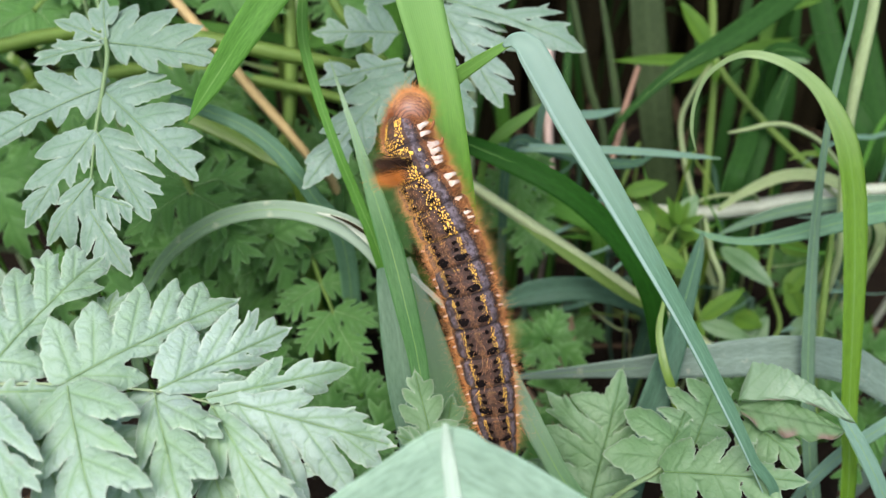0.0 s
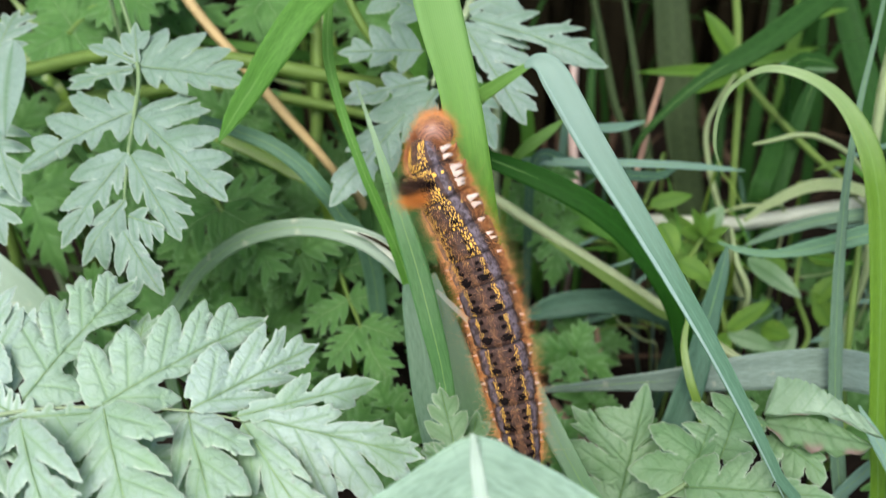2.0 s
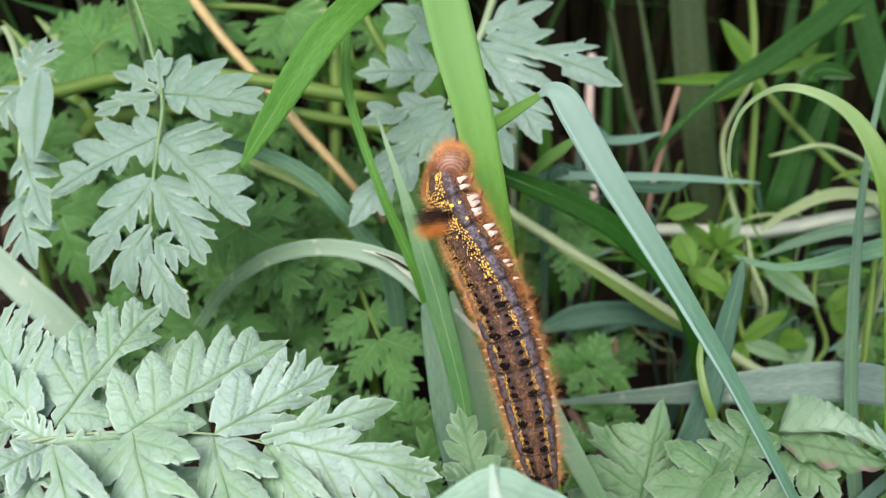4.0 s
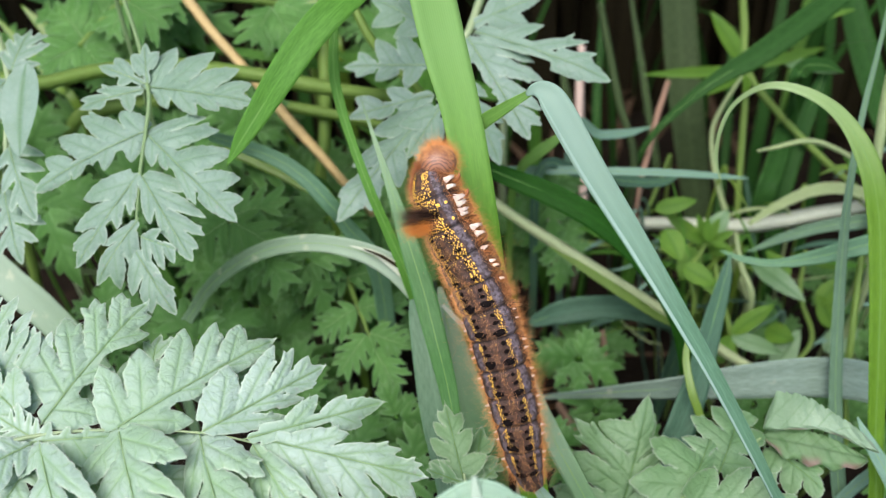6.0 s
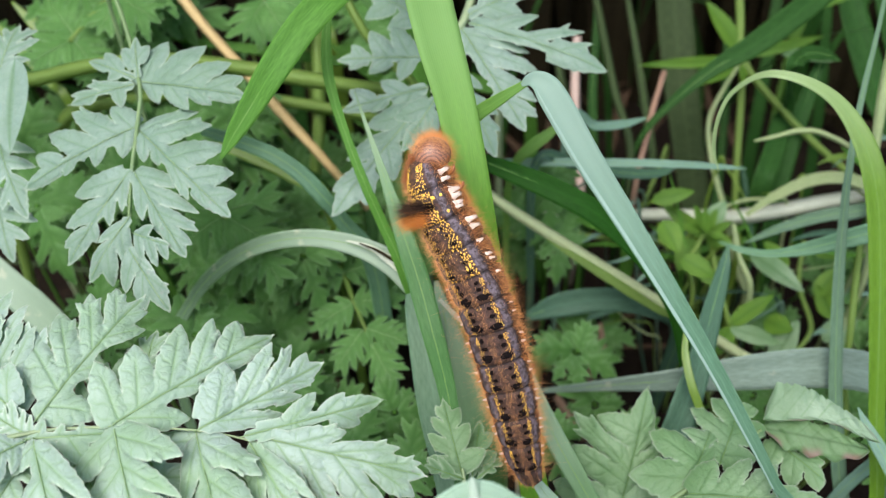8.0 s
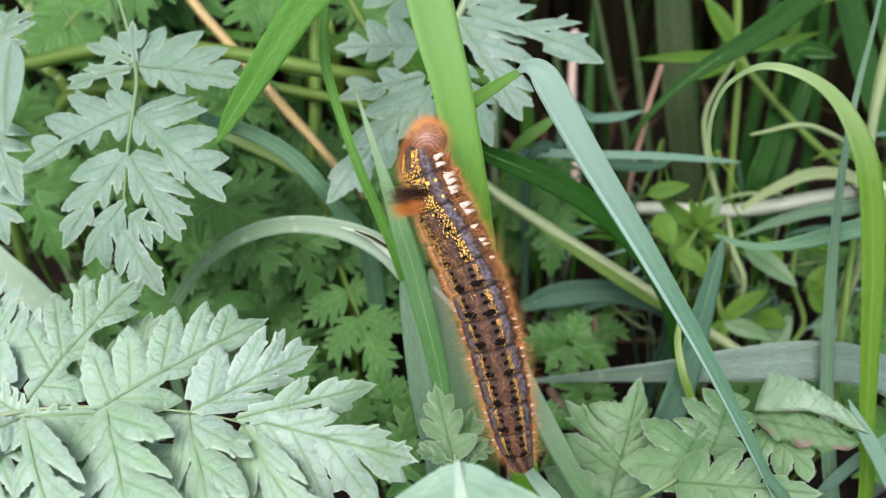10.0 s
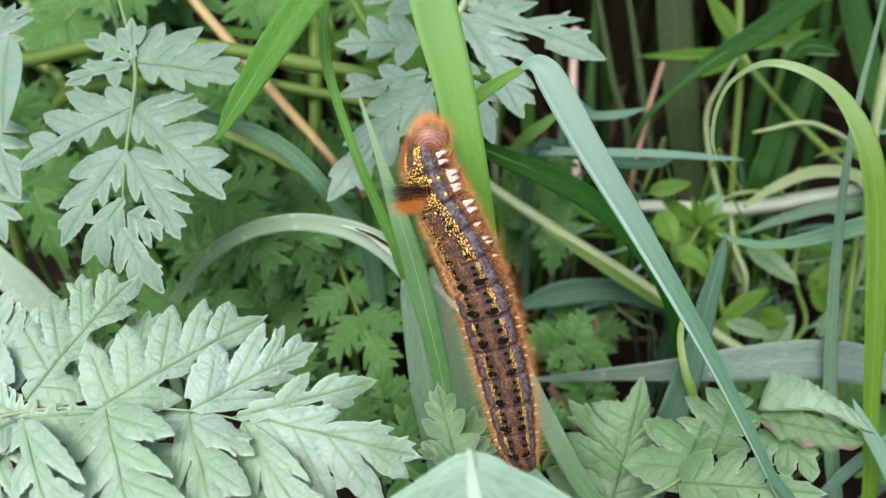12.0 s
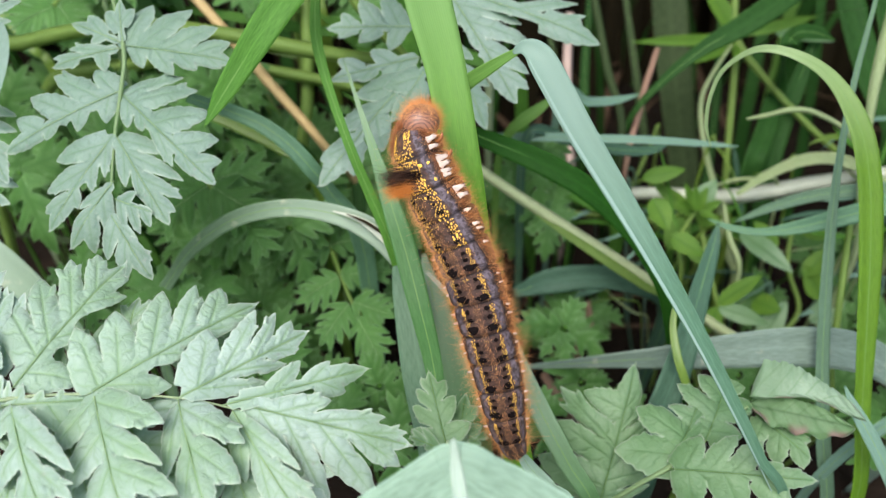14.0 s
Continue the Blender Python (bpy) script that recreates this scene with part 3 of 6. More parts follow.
grass_blade("wide grey-blue grass blade lying level with a pale blotch", GRASS_SLATE, [
    (16.4, 151.1, 56.6, 1.08, 0), (23.6, 149.9, 58.5, 2.15, 20), (35.2, 148.3, 61.3, 3.71, 15), (47.7, 146.6, 64.1, 5.74, 10), (62.7, 146.0, 66.8, 8.00, 0), (77.8, 145.8, 68.3, 9.24, 0), (89.3, 145.2, 67.4, 9.24, 0), (99.3, 144.2, 62.5, 7.78, 0), (111.2, 142.7, 51.6, 6.65, 0)], crease=0.05)
grass_blade("dark teal grass blade leaning across a wide grey one", GRASS_TEAL, [
    (61.6, 169.3, 86.2, 0.54, 0), (59.8, 164.4, 82.6, 3.19, 0), (55.2, 153.6, 77.6, 4.90, 0), (50.8, 142.8, 72.7, 5.75, 0), (46.4, 134.2, 67.3, 6.61, 0), (42.1, 127.2, 59.1, 6.58, 0), (40.3, 122.8, 47.7, 5.94, 0)])
grass_blade("long thin grey-green grass blade", GRASS_SAGE, [
    (92.9, 191.0, 145.0, 0.74, 0), (89.6, 182.5, 132.8, 0.99, 0), (85.9, 173.9, 120.7, 1.36, 0), (83.5, 165.6, 107.0, 1.74, 0), (82.4, 158.6, 95.2, 2.25, 0), (81.4, 150.0, 82.9, 2.75, 0), (81.2, 140.7, 67.9, 3.02, 0), (82.0, 131.2, 52.7, 3.29, 0), (84.4, 125.1, 36.9, 3.10, 0)])
stalk("thin yellow-green stalk among the grass", STALK, [
    (95.5, 175.3, 84.2, 1.38, 0), (94.0, 168.9, 75.1, 1.80, 0), (92.4, 161.0, 63.8, 1.80, 0), (91.8, 156.1, 53.4, 1.67, 0), (92.9, 150.2, 39.7, 1.70, 0)])
stalk("pale green grass stem rising out of the clearing", GRASS_PALE, [
    (104.7, 209.0, 141.1, 2.43, 0), (102.7, 200.5, 129.0, 2.70, 0), (100.1, 193.7, 117.5, 2.98, 0), (98.7, 188.5, 106.6, 2.46, 0), (99.9, 185.1, 89.6, 1.98, 0), (103.1, 181.8, 67.4, 2.07, 0)])
grass_blade("grass blade slanting over the weeds, darkened for shade", GRASS_SHADED, [
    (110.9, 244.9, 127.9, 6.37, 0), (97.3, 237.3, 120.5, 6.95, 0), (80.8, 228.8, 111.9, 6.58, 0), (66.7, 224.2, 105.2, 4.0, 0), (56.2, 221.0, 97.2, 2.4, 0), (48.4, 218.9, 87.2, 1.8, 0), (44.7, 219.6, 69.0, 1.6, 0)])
grass_blade("broad green stem dimmed in colour for the shade", GRASS_SHADED_DULL, [
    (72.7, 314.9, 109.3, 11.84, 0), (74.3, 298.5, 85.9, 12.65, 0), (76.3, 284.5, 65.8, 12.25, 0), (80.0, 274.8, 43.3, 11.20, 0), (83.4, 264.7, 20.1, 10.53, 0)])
grass_blade("blurred grey-green grass blade deep in the shade", GRASS_SHADED_DULL, [
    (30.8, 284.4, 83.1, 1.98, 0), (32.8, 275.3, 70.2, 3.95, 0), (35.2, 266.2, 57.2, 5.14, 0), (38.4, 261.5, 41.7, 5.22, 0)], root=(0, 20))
# blades at the back; the shade they stand in is put into their colours
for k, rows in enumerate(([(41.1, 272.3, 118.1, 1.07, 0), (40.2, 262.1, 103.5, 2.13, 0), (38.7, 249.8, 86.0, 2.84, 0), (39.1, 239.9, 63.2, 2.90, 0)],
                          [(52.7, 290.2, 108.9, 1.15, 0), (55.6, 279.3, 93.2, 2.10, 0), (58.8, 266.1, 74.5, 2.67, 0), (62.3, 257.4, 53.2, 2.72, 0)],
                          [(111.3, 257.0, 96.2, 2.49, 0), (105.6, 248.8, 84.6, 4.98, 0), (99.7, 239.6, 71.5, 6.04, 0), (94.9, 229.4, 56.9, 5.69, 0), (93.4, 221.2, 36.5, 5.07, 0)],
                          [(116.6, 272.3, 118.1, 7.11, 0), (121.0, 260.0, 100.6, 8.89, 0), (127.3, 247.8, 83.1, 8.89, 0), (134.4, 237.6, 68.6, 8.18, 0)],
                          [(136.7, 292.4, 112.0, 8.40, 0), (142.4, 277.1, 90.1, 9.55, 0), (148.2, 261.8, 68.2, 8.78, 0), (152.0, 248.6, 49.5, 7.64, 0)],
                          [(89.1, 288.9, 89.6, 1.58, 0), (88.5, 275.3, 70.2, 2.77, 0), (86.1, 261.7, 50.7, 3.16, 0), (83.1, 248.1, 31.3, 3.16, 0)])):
    grass_blade("green grass blade standing in deep shade", (GRASS_SHADED, GRASS_SHADED_DULL, GRASS_SHADED, GRASS_SHADED, GRASS_SHADED, GRASS_SHADED)[k], rows)
for rows in ([(36.5, 279.3, 93.2, 2.67, 0), (35.5, 268.3, 77.6, 3.05, 0), (35.9, 255.2, 58.8, 3.05, 0), (36.7, 248.6, 49.5, 2.67, 0)],
             [(34.4, 203.3, 37.0, 2.74, 0), (34.1, 198.4, 30.0, 3.08, 0), (35.3, 192.5, 21.6, 2.74, 0)],
             [(37.2, 193.6, 40.6, 1.32, 0), (37.9, 188.8, 33.8, 1.98, 0), (39.5, 187.1, 24.3, 2.01, 0)],
             [(23.1, 174.0, 30.1, 2.21, 0), (27.2, 166.9, 28.6, 2.78, 0), (33.4, 163.3, 23.5, 2.48, 0)]):
    stalk("broken pinkish dry stem in the leaf litter", DRY_PALE if rows[0][2] > 80 else DRY_PINK, rows, name="dry_twig", category="twig", group="dry stems")
# dry straw
stalk("dry tan straw leaning behind the leaves", STRAW, [
    (-77.3, 223.5, 135.6, 2.90, 0), (-68.7, 216.8, 126.1, 2.61, 0), (-58.5, 210.0, 116.4, 2.61, 0), (-48.4, 203.1, 106.6, 2.61, 0), (-40.4, 197.9, 99.1, 2.46, 0), (-34.8, 195.5, 92.2, 2.19, 0), (-28.5, 200.6, 76.7, 2.48, 0)], name="dry_straw", category="straw", group="dry stems")
# leaf stalks that cross at the upper left
stalk("smooth bright green stalk running level", STALK, [
    (-11.6, 196.8, 115.0, 2.77, 0), (-28.3, 194.5, 118.6, 3.25, 0), (-42.2, 194.1, 121.6, 3.76, 0), (-55.6, 195.7, 123.8, 3.49, 0), (-75.1, 199.0, 125.1, 3.25, 0), (-94.6, 202.1, 122.5, 3.59, 0), (-109.4, 202.4, 119.4, 3.63, 0), (-128.6, 203.9, 114.7, 3.70, 0)], root=(-20, 10))
stalk("dull green stalk below the bright one", STALK, [
    (-24.8, 211.1, 100.5, 2.42, 0), (-36.6, 211.0, 103.8, 2.85, 0), (-51.6, 212.7, 106.2, 3.00, 0), (-68.7, 216.1, 107.6, 2.88, 0), (-90.0, 219.2, 105.0, 4.01, 0), (-117.6, 220.2, 96.1, 4.11, 0)], root=(-10, 10))
grass_blade("jade green grass blade sloping down among the leaflets", GRASS_JADE, [
    (-60.5, 174.7, 118.2, 2.25, 0), (-51.2, 171.3, 116.8, 3.22, 0), (-43.6, 168.6, 114.8, 3.45, 0), (-37.4, 166.1, 111.2, 3.69, 0), (-32.7, 163.9, 106.3, 3.71, 0), (-29.3, 164.2, 99.8, 3.54, 0), (-22.9, 163.9, 85.4, 4.48, 0)])
grass_blade("yellow-green grass blade under the leaflets", GRASS_YELLOW, [
    (-62.8, 190.7, 106.3, 3.59, 0), (-53.1, 188.3, 102.8, 4.15, 0), (-44.8, 185.7, 99.1, 3.87, 0), (-36.0, 185.1, 89.6, 3.40, 0)])
stalk("green leaf stalk in the shade", STALK, [
    (-41.5, 229.3, 126.5, 3.33, 0), (-40.7, 219.8, 112.9, 3.63, 0), (-41.5, 211.2, 97.1, 3.36, 0), (-43.3, 205.9, 82.6, 3.11, 0)])
stalk("yellow-green stem behind the broad blade", STALK, [
    (-32.4, 221.8, 133.3, 2.03, 0), (-26.6, 215.2, 123.8, 2.32, 0), (-19.8, 214.0, 115.1, 2.06, 0), (-12.7, 212.8, 102.9, 2.12, 0)])
# beside the tail
grass_blade("green grass blade with a pale edge under the tail", GRASS_COOL, [
    (10.7, 129.0, 87.9, 1.88, 0), (13.2, 121.6, 84.3, 3.37, 0), (16.7, 114.8, 79.8, 4.05, 0), (21.4, 108.9, 73.1, 3.73, 0), (26.6, 104.7, 63.6, 3.32, 0)])
grass_blade("broad green grass blade in the shade behind the tail", GRASS_COOL, [
    (-7.4, 148.4, 93.9, 1.0, 0), (-5.4, 140.3, 89.6, 4.5, 0), (-3.2, 131.7, 84.7, 7.5, 0), (-0.6, 124.0, 77.7, 9.0, 0), (2.4, 116.5, 70.9, 9.0, 0)])
grass_blade("thin dry bleached grass blade", STALK_WHITE, [
    (-6.5, 141.2, 94.8, 0.70, 0), (-2.7, 137.5, 93.0, 1.03, 0), (1.8, 133.4, 90.7, 1.02, 0), (6.4, 131.4, 84.3, 1.15, 0), (10.2, 130.5, 72.6, 1.19, 0)])
grass_blade("grey-green grass blade leaning beside the clearing", GRASS_BLUE, [
    (78.8, 126.0, 76.6, 0.34, 0), (80.5, 121.5, 73.6, 2.49, 0), (83.8, 116.9, 68.8, 3.15, 0), (87.9, 113.0, 61.6, 3.17, 0), (93.4, 109.7, 49.8, 3.01, 0)])
grass_blade("blue-green grass blade rising from the litter", GRASS_BLUE, [
    (97.8, 128.9, 66.8, 3.12, 0), (91.6, 127.9, 61.8, 3.15, 0), (86.1, 127.7, 54.6, 2.97, 0), (81.2, 127.5, 43.8, 2.81, 0)])
grass_blade("thin green grass blade near the kinked one", GRASS_YELLOW, [
    (48.3, 147.0, 84.0, 0.74, 0), (46.6, 141.5, 79.5, 1.46, 0), (47.2, 135.8, 74.9, 1.81, 0), (49.2, 132.0, 69.5, 1.81, 0), (52.2, 127.9, 58.3, 1.84, 0)])
grass_blade("grey-green grass blade crossing low in the shade", GRASS_TEAL, [
    (14.2, 175.9, 58.9, 2.37, 0), (22.9, 176.0, 62.6, 6.46, 0), (33.2, 176.7, 63.6, 6.46, 0), (43.8, 177.6, 61.4, 5.93, 0), (55.4, 178.1, 53.3, 5.15, 0)])
grass_blade("pale downy grass tip beside the tail", GRASS_FROSTED, [
    (10.8, 106.1, 82.4, 0.5, 0), (12.0, 104.1, 81.4, 1.8, 0), (13.7, 102.0, 80.2, 2.6, 0), (16.6, 99.1, 78.6, 3, 0), (19.9, 95.2, 76.6, 3, 0)])
stalk("olive stem in the shade of the clearing", GRASS_SHADED_DULL, [
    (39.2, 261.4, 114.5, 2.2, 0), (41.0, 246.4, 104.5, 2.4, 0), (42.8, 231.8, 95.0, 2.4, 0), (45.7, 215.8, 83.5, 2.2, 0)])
stalk("reddish dry stem in the shade", DRY_PINK, [
    (58.9, 243.6, 96.4, 1.6, 0), (54.2, 232.7, 88.9, 1.8, 0), (51.4, 224.1, 84.3, 1.8, 0), (47.6, 213.6, 77.3, 1.6, 0)])
grass_blade("grey-green grass blade crossing behind the kinked one", GRASS_TEAL, [
    (58.2, 208.2, 86.0, 0.6, 0), (51.1, 202.9, 86.0, 2.4, 0), (39.8, 199.4, 88.8, 3.2, 0), (27.4, 197.2, 93.2, 3.2, 0), (16.8, 193.1, 95.1, 2.4, 0)])
grass_blade("thin pale grass blade hanging in the clearing", GRASS_BLUE, [
    (49.0, 215.4, 96.2, 0.5, 0), (42.4, 212.5, 96.1, 2.2, 0), (34.4, 210.3, 96.9, 2.4, 0), (26.6, 209.0, 99.0, 2, 0)])
# bent-over blade whose shade is carried by its colour
grass_blade("shade-toned green grass blade bent over in the clearing", GRASS_SHADED, [
    (102.6, 225.7, 106.5, 0.5, 0), (97.2, 224.9, 109.1, 3.4, 0), (91.0, 222.8, 110.1, 4.2, 0), (87.2, 218.3, 107.6, 5, 0), (98.0, 245.3, 81.8, 6.3, 0), (93.7, 235.8, 73.2, 6.8, 0), (88.4, 226.4, 64.9, 6.3, 0)])
# leaf folded over near the lens
tent = grass_blade("pale green grass blade folded over near the lens", GRASS_FROSTED, [
    (-24.0, 56.7, 106.7, 12.18, 0), (-15.9, 59.1, 111.8, 12.38, 0), (-9.2, 61.0, 116.3, 12.39, 0), (-3.4, 62.5, 120.1, 12.52, 0), (-0.3, 63.1, 122.4, 12.67, 0), (0.8, 63.3, 123.0, 13.02, 0), (1.1, 63.3, 123.1, 13.52, 0), (1.4, 63.3, 123.0, 13.02, 0), (2.5, 63.1, 122.4, 12.67, 0), (6.8, 62.5, 120.1, 12.52, 0), (13.7, 60.8, 116.0, 12.39, 0), (22.0, 59.3, 111.2, 12.12, 0), (29.7, 57.2, 105.6, 11.64, 0)], crease=0.02, root=(20, 30), rib=False,
    # pale strip along the ridge: its highlight put in as colour
    extra=[(CREASE_GLINT, [(0.5, 66.7, 129.6, 0.5, 0), (0.8, 65.4, 126.6, 1.3, 0), (1.3, 63.3, 123.5, 1.7, 0), (1.9, 60.7, 119.9, 1.8, 0), (2.6, 57.4, 116.5, 1.2, 0)])])
# edge of the view
grass_blade("pale grey grass blade beside the leaves", GRASS_GREY, [
    (-119.9, 164.2, 94.5, 7.2, 0), (-109.8, 157.7, 88.8, 8.0, 0), (-101.6, 153.1, 83.8, 8.0, 0), (-93.3, 148.6, 75.8, 7.2, 0), (-87.4, 146.6, 60.7, 6.3, 0)])
stalk("short brown-tipped pale grass stalk", GRASS_PALE, [
    (75.0, 202.6, 95.4, 0.60, 0), (79.7, 203.1, 96.1, 1.1, 0), (87.2, 204.0, 97.3, 1.4, 0), (94.0, 204.5, 95.6, 1.4, 0), (103.2, 203.3, 89.8, 1.3, 0), (113.1, 202.1, 74.2, 1.4, 0)])
stalk("thin winding stalk among the weeds", GRASS_PALE, [
    (82.7, 249.7, 94.6, 1.05, 0), (75.5, 240.1, 89.6, 1.37, 0), (72.1, 235.2, 82.6, 1.54, 0), (73.3, 227.8, 72.0, 1.71, 0), (77.8, 220.7, 58.3, 1.90, 0), (81.6, 215.0, 43.3, 2.63, 0), (85.5, 213.1, 33.6, 2.13, 0)])
grass_blade("short fresh green grass blade among the shade", GRASS_BRIGHT, [
    (24.3, 194.2, 107.7, 0.42, 0), (20.1, 192.3, 105.0, 2.51, 0), (15.6, 191.3, 101.8, 3.08, 0), (11.9, 191.5, 97.0, 2.28, 0), (9.7, 192.9, 84.9, 1.77, 0)])
grass_blade("short fresh green grass blade low in the shade", GRASS_MID, [
    (19.4, 210.1, 74.7, 0.64, 0), (25.9, 208.1, 71.8, 4.82, 0), (35.0, 207.9, 68.1, 5.83, 0), (45.4, 206.8, 59.4, 4.28, 0)])


def tangle():
    """Thin leaves and stems that cross one another behind the clearing."""
    r = random.Random(31)
    corner, across, downward = Vector((32.3, 223.8, 83.7)), Vector((131.0, 223.8, 83.7)), Vector((32.3, 187.9, 32.5))
    across, downward = across - corner, downward - corner
    back = across.cross(downward).normalized()
    if back.y < 0:
        back = -back
    for k in range(58):
        s, t = r.random(), r.random() ** 0.8
        tilt = r.gauss(0, 0.45) * (1 if r.random() < 0.75 else 2.6)
        reach = r.uniform(12, 34)
        way = across.normalized() * math.cos(tilt) + downward.normalized() * math.sin(tilt)
        start = corner + across * s + downward * t + back * r.uniform(-14, 22)
        bow = downward.normalized() * r.uniform(-0.22, 0.12) * reach
        wide = r.uniform(0.6, 2.2)
        turn = r.uniform(-50, 50)
        rows = []
        for u, w in ((0, 0.12), (0.25, 0.75), (0.5, 1), (0.75, 1), (1, 0.9)):
            p = start + way * ((u - 0.5) * reach) + bow * (4 * u * (1 - u)) + back * (u * 6)
            rows.append((p.x, p.y, p.z, wide * w, turn))
        if r.random() < 0.7:
            mat, tone = r.choice(((GRASS_MID, "green"), (GRASS_TEAL, "grey-green"), (GRASS_YELLOW, "yellow-green"), (GRASS_MID, "green"), (GRASS_BLUE, "blue-green")))
            grass_blade("thin %s grass blade in the tangle" % tone, mat, rows, root=(way.x * 10, 16), rib=False)
        else:
            stalk("thin pale stalk in the tangle of grass", r.choice((GRASS_PALE, STALK, STALK)), [(x, y, z, w * 0.6, a) for x, y, z, w, a in rows], root=(way.x * 10, 16))


tangle()


# ---------------------------------------------------------------- cow parsley leaves
def bow_of(u, arch, length):
    """Height of a leaflet's midline at u from its base (0) to its tip (1)."""
    return arch * length * 3.4 * u * (1 - 0.85 * u)


def leaflet_frame(base, tip, lean):
    b, t = Vector(base), Vector(tip)
    ax = t - b
    length = ax.length
    ax.normalize()
    n = FACE + Vector((0, 0, 0.35))
    n = Matrix.Rotation(radians(lean), 3, ax) @ (n - ax * n.dot(ax)).normalized()
    return b, ax, n, ax.cross(n).normalized(), length


def lobe_plan(r, length, half, lobes):
    """Lobes in pairs along a leaflet, for one whose own lobes are not told apart: rows as leaflet_mesh takes them."""
    rows = []
    step = 0.70 / lobes
    for s in (-1, 1):
        off = r.uniform(0.0, 0.3)
        for i in range(lobes):
            u = i / lobes
            ang = 58 - 26 * u + r.uniform(-7, 7)
            ln = half * (0.95 + 0.35 * u - 1.15 * u * u) * r.uniform(0.85, 1.12) / math.sin(radians(ang))
            rows.append((0.03 + step * (i + off), s * ang, ln, min(max(0.56 * step * length * math.sin(radians(ang)), 0.24 * ln), 0.42 * ln)))
    return rows


def leaflet_mesh(base, tip, half, rows, mat=None, seed=1, arch=0.10, curl=0.10, lean=0.0, cell=0.30, fringe=None):
    """One lobed and toothed leaflet from base to tip (mm). rows: each lobe's start along the midrib (0 to 1), angle, length, half width."""
    r = random.Random(seed)
    b, ax, n, side, length = leaflet_frame(base, tip, lean)
    parts = [(u * length, 0.0, radians(an), ln, wd, r.uniform(-0.16, 0.12), r.uniform(0, 1), 0, k) for k, (u, an, ln, wd) in enumerate(rows)]
    for k, (u, an, ln, wd) in enumerate(rows):
        # a blunt side tooth or two on the larger lobes
        for q in (-1, 1):
            if ln > 4.0 and r.random() < 0.6:
                f = r.uniform(0.50, 0.62)
                a = radians(an)
                parts.append((u * length + math.cos(a) * ln * f, math.sin(a) * ln * f, a + q * radians(r.uniform(24, 34)), (1 - f) * ln * r.uniform(0.62, 0.8), 0.36 * wd, 0.0, r.random(), 1, k))
    last = max([u for u, _, _, _ in rows] + [0.5])
    end = min(0.5 * (last + 0.55), 0.72) * length
    parts.append((end, 0.0, 0.0, length - end, min(max(0.30 * (length - end), 0.07 * length), 0.16 * length), 0.0, 0.4, 0, len(rows)))
    web = max(0.24 * float(np.mean([abs(ln * math.sin(radians(an))) for _, an, ln, _ in rows])), 0.07 * length)

    def fields(x, y):
        sharp = 110.0 / half
        total = np.zeros_like(x)
        vein = (0.75 * np.exp(-(y / max(0.16, 0.6 * cell)) ** 2) + 0.25 * np.exp(-(y / 0.8) ** 2)) * (x > 0) * (x < length * 0.97)
        lift = np.zeros_like(x)
        tips = np.zeros_like(x)
        puff = np.zeros_like(x)
        own = np.full((len(rows) + 1,) + x.shape, -9.0)
        for x0, y0, an, ln, wd, up, ph, tooth, lobe in parts:
            ca, sa = math.cos(an), math.sin(an)
            a = (x - x0) * ca + (y - y0) * sa
            c = -(x - x0) * sa + (y - y0) * ca
            f = np.clip(a / ln, 0, 1)
            prof = 1.10 * wd * (1 - f ** 2.3) ** 0.84 * (0.70 + 0.09 * np.minimum(1, f / 0.5))
            # forward-pointing crenate teeth towards the end
            saw = (f * (5.0 + 2.0 * ph) + ph + 0.37 * (c > 0)) % 1.0
            prof = prof * (1 + (0.12 if not tooth else 0.07) * (np.sin(math.pi * saw ** 1.9) - 0.6) * np.clip((f - 0.25) / 0.2, 0, 1))
            g = np.where(a < 0, 0.6 * wd - np.abs(c) + 2.0 * a, np.where(a > ln, -np.hypot(a - ln, c), prof - np.abs(c)))
            share = np.exp(np.clip(g * sharp, -40, 40))
            own[lobe] = np.maximum(own[lobe], g)
            total += share
            puff -= share * (0.22 * wd * np.clip(c / wd, -1, 1) ** 2 + 0.10 * ln * f ** 3)
            w = max(0.10 if tooth else 0.13, 0.5 * cell)
            vein = np.maximum(vein, (0.4 if tooth else 0.8) * (0.72 * np.exp(-(c / w) ** 2) + 0.28 * np.exp(-(c / 0.6) ** 2)) * (a > 0) * np.clip((0.94 * ln - a) / (0.3 * ln), 0, 1))
            if not tooth:
                gap = max(ln / 4.0, 1.9)
                wavy = a - 0.9 * np.abs(c) + 0.25 * np.sin(3.1 * c + 9 * ph)
                rib = np.maximum(0, np.cos(2 * math.pi * (wavy / gap + ph))) ** 10
                vein = np.maximum(vein, 0.42 * rib * (np.abs(c) < prof * 0.85) * (f > 0.05) * (f < 0.9))
                lift += up * wd * 1.3 * np.exp(-(c / (wd * 1.1)) ** 2) * f ** 2
            tips = np.maximum(tips, np.exp(-((a - ln) ** 2 + c * c) / 0.06))
        u = np.clip(x / length, 0, 1)
        strip = web * np.clip(1.15 - 1.1 * u, 0.05, 1) * np.clip(u / 0.05, 0.05, 1) - np.abs(y) - 3 * np.maximum(0, -x)
        total += np.exp(np.clip(strip * sharp, -40, 40))
        # a narrow cleft between neighbouring lobes, from near the middle of their reach outward
        edge = np.log(total + 1e-12) / sharp
        for sg in (-1, 1):
            ks = [k for k in range(len(rows)) if rows[k][1] * sg > 0]
            for k, k2 in zip(ks, ks[1:]):
                span = min(abs(rows[q][2] * math.sin(radians(rows[q][1]))) for q in (k, k2))
                far = y * sg / span
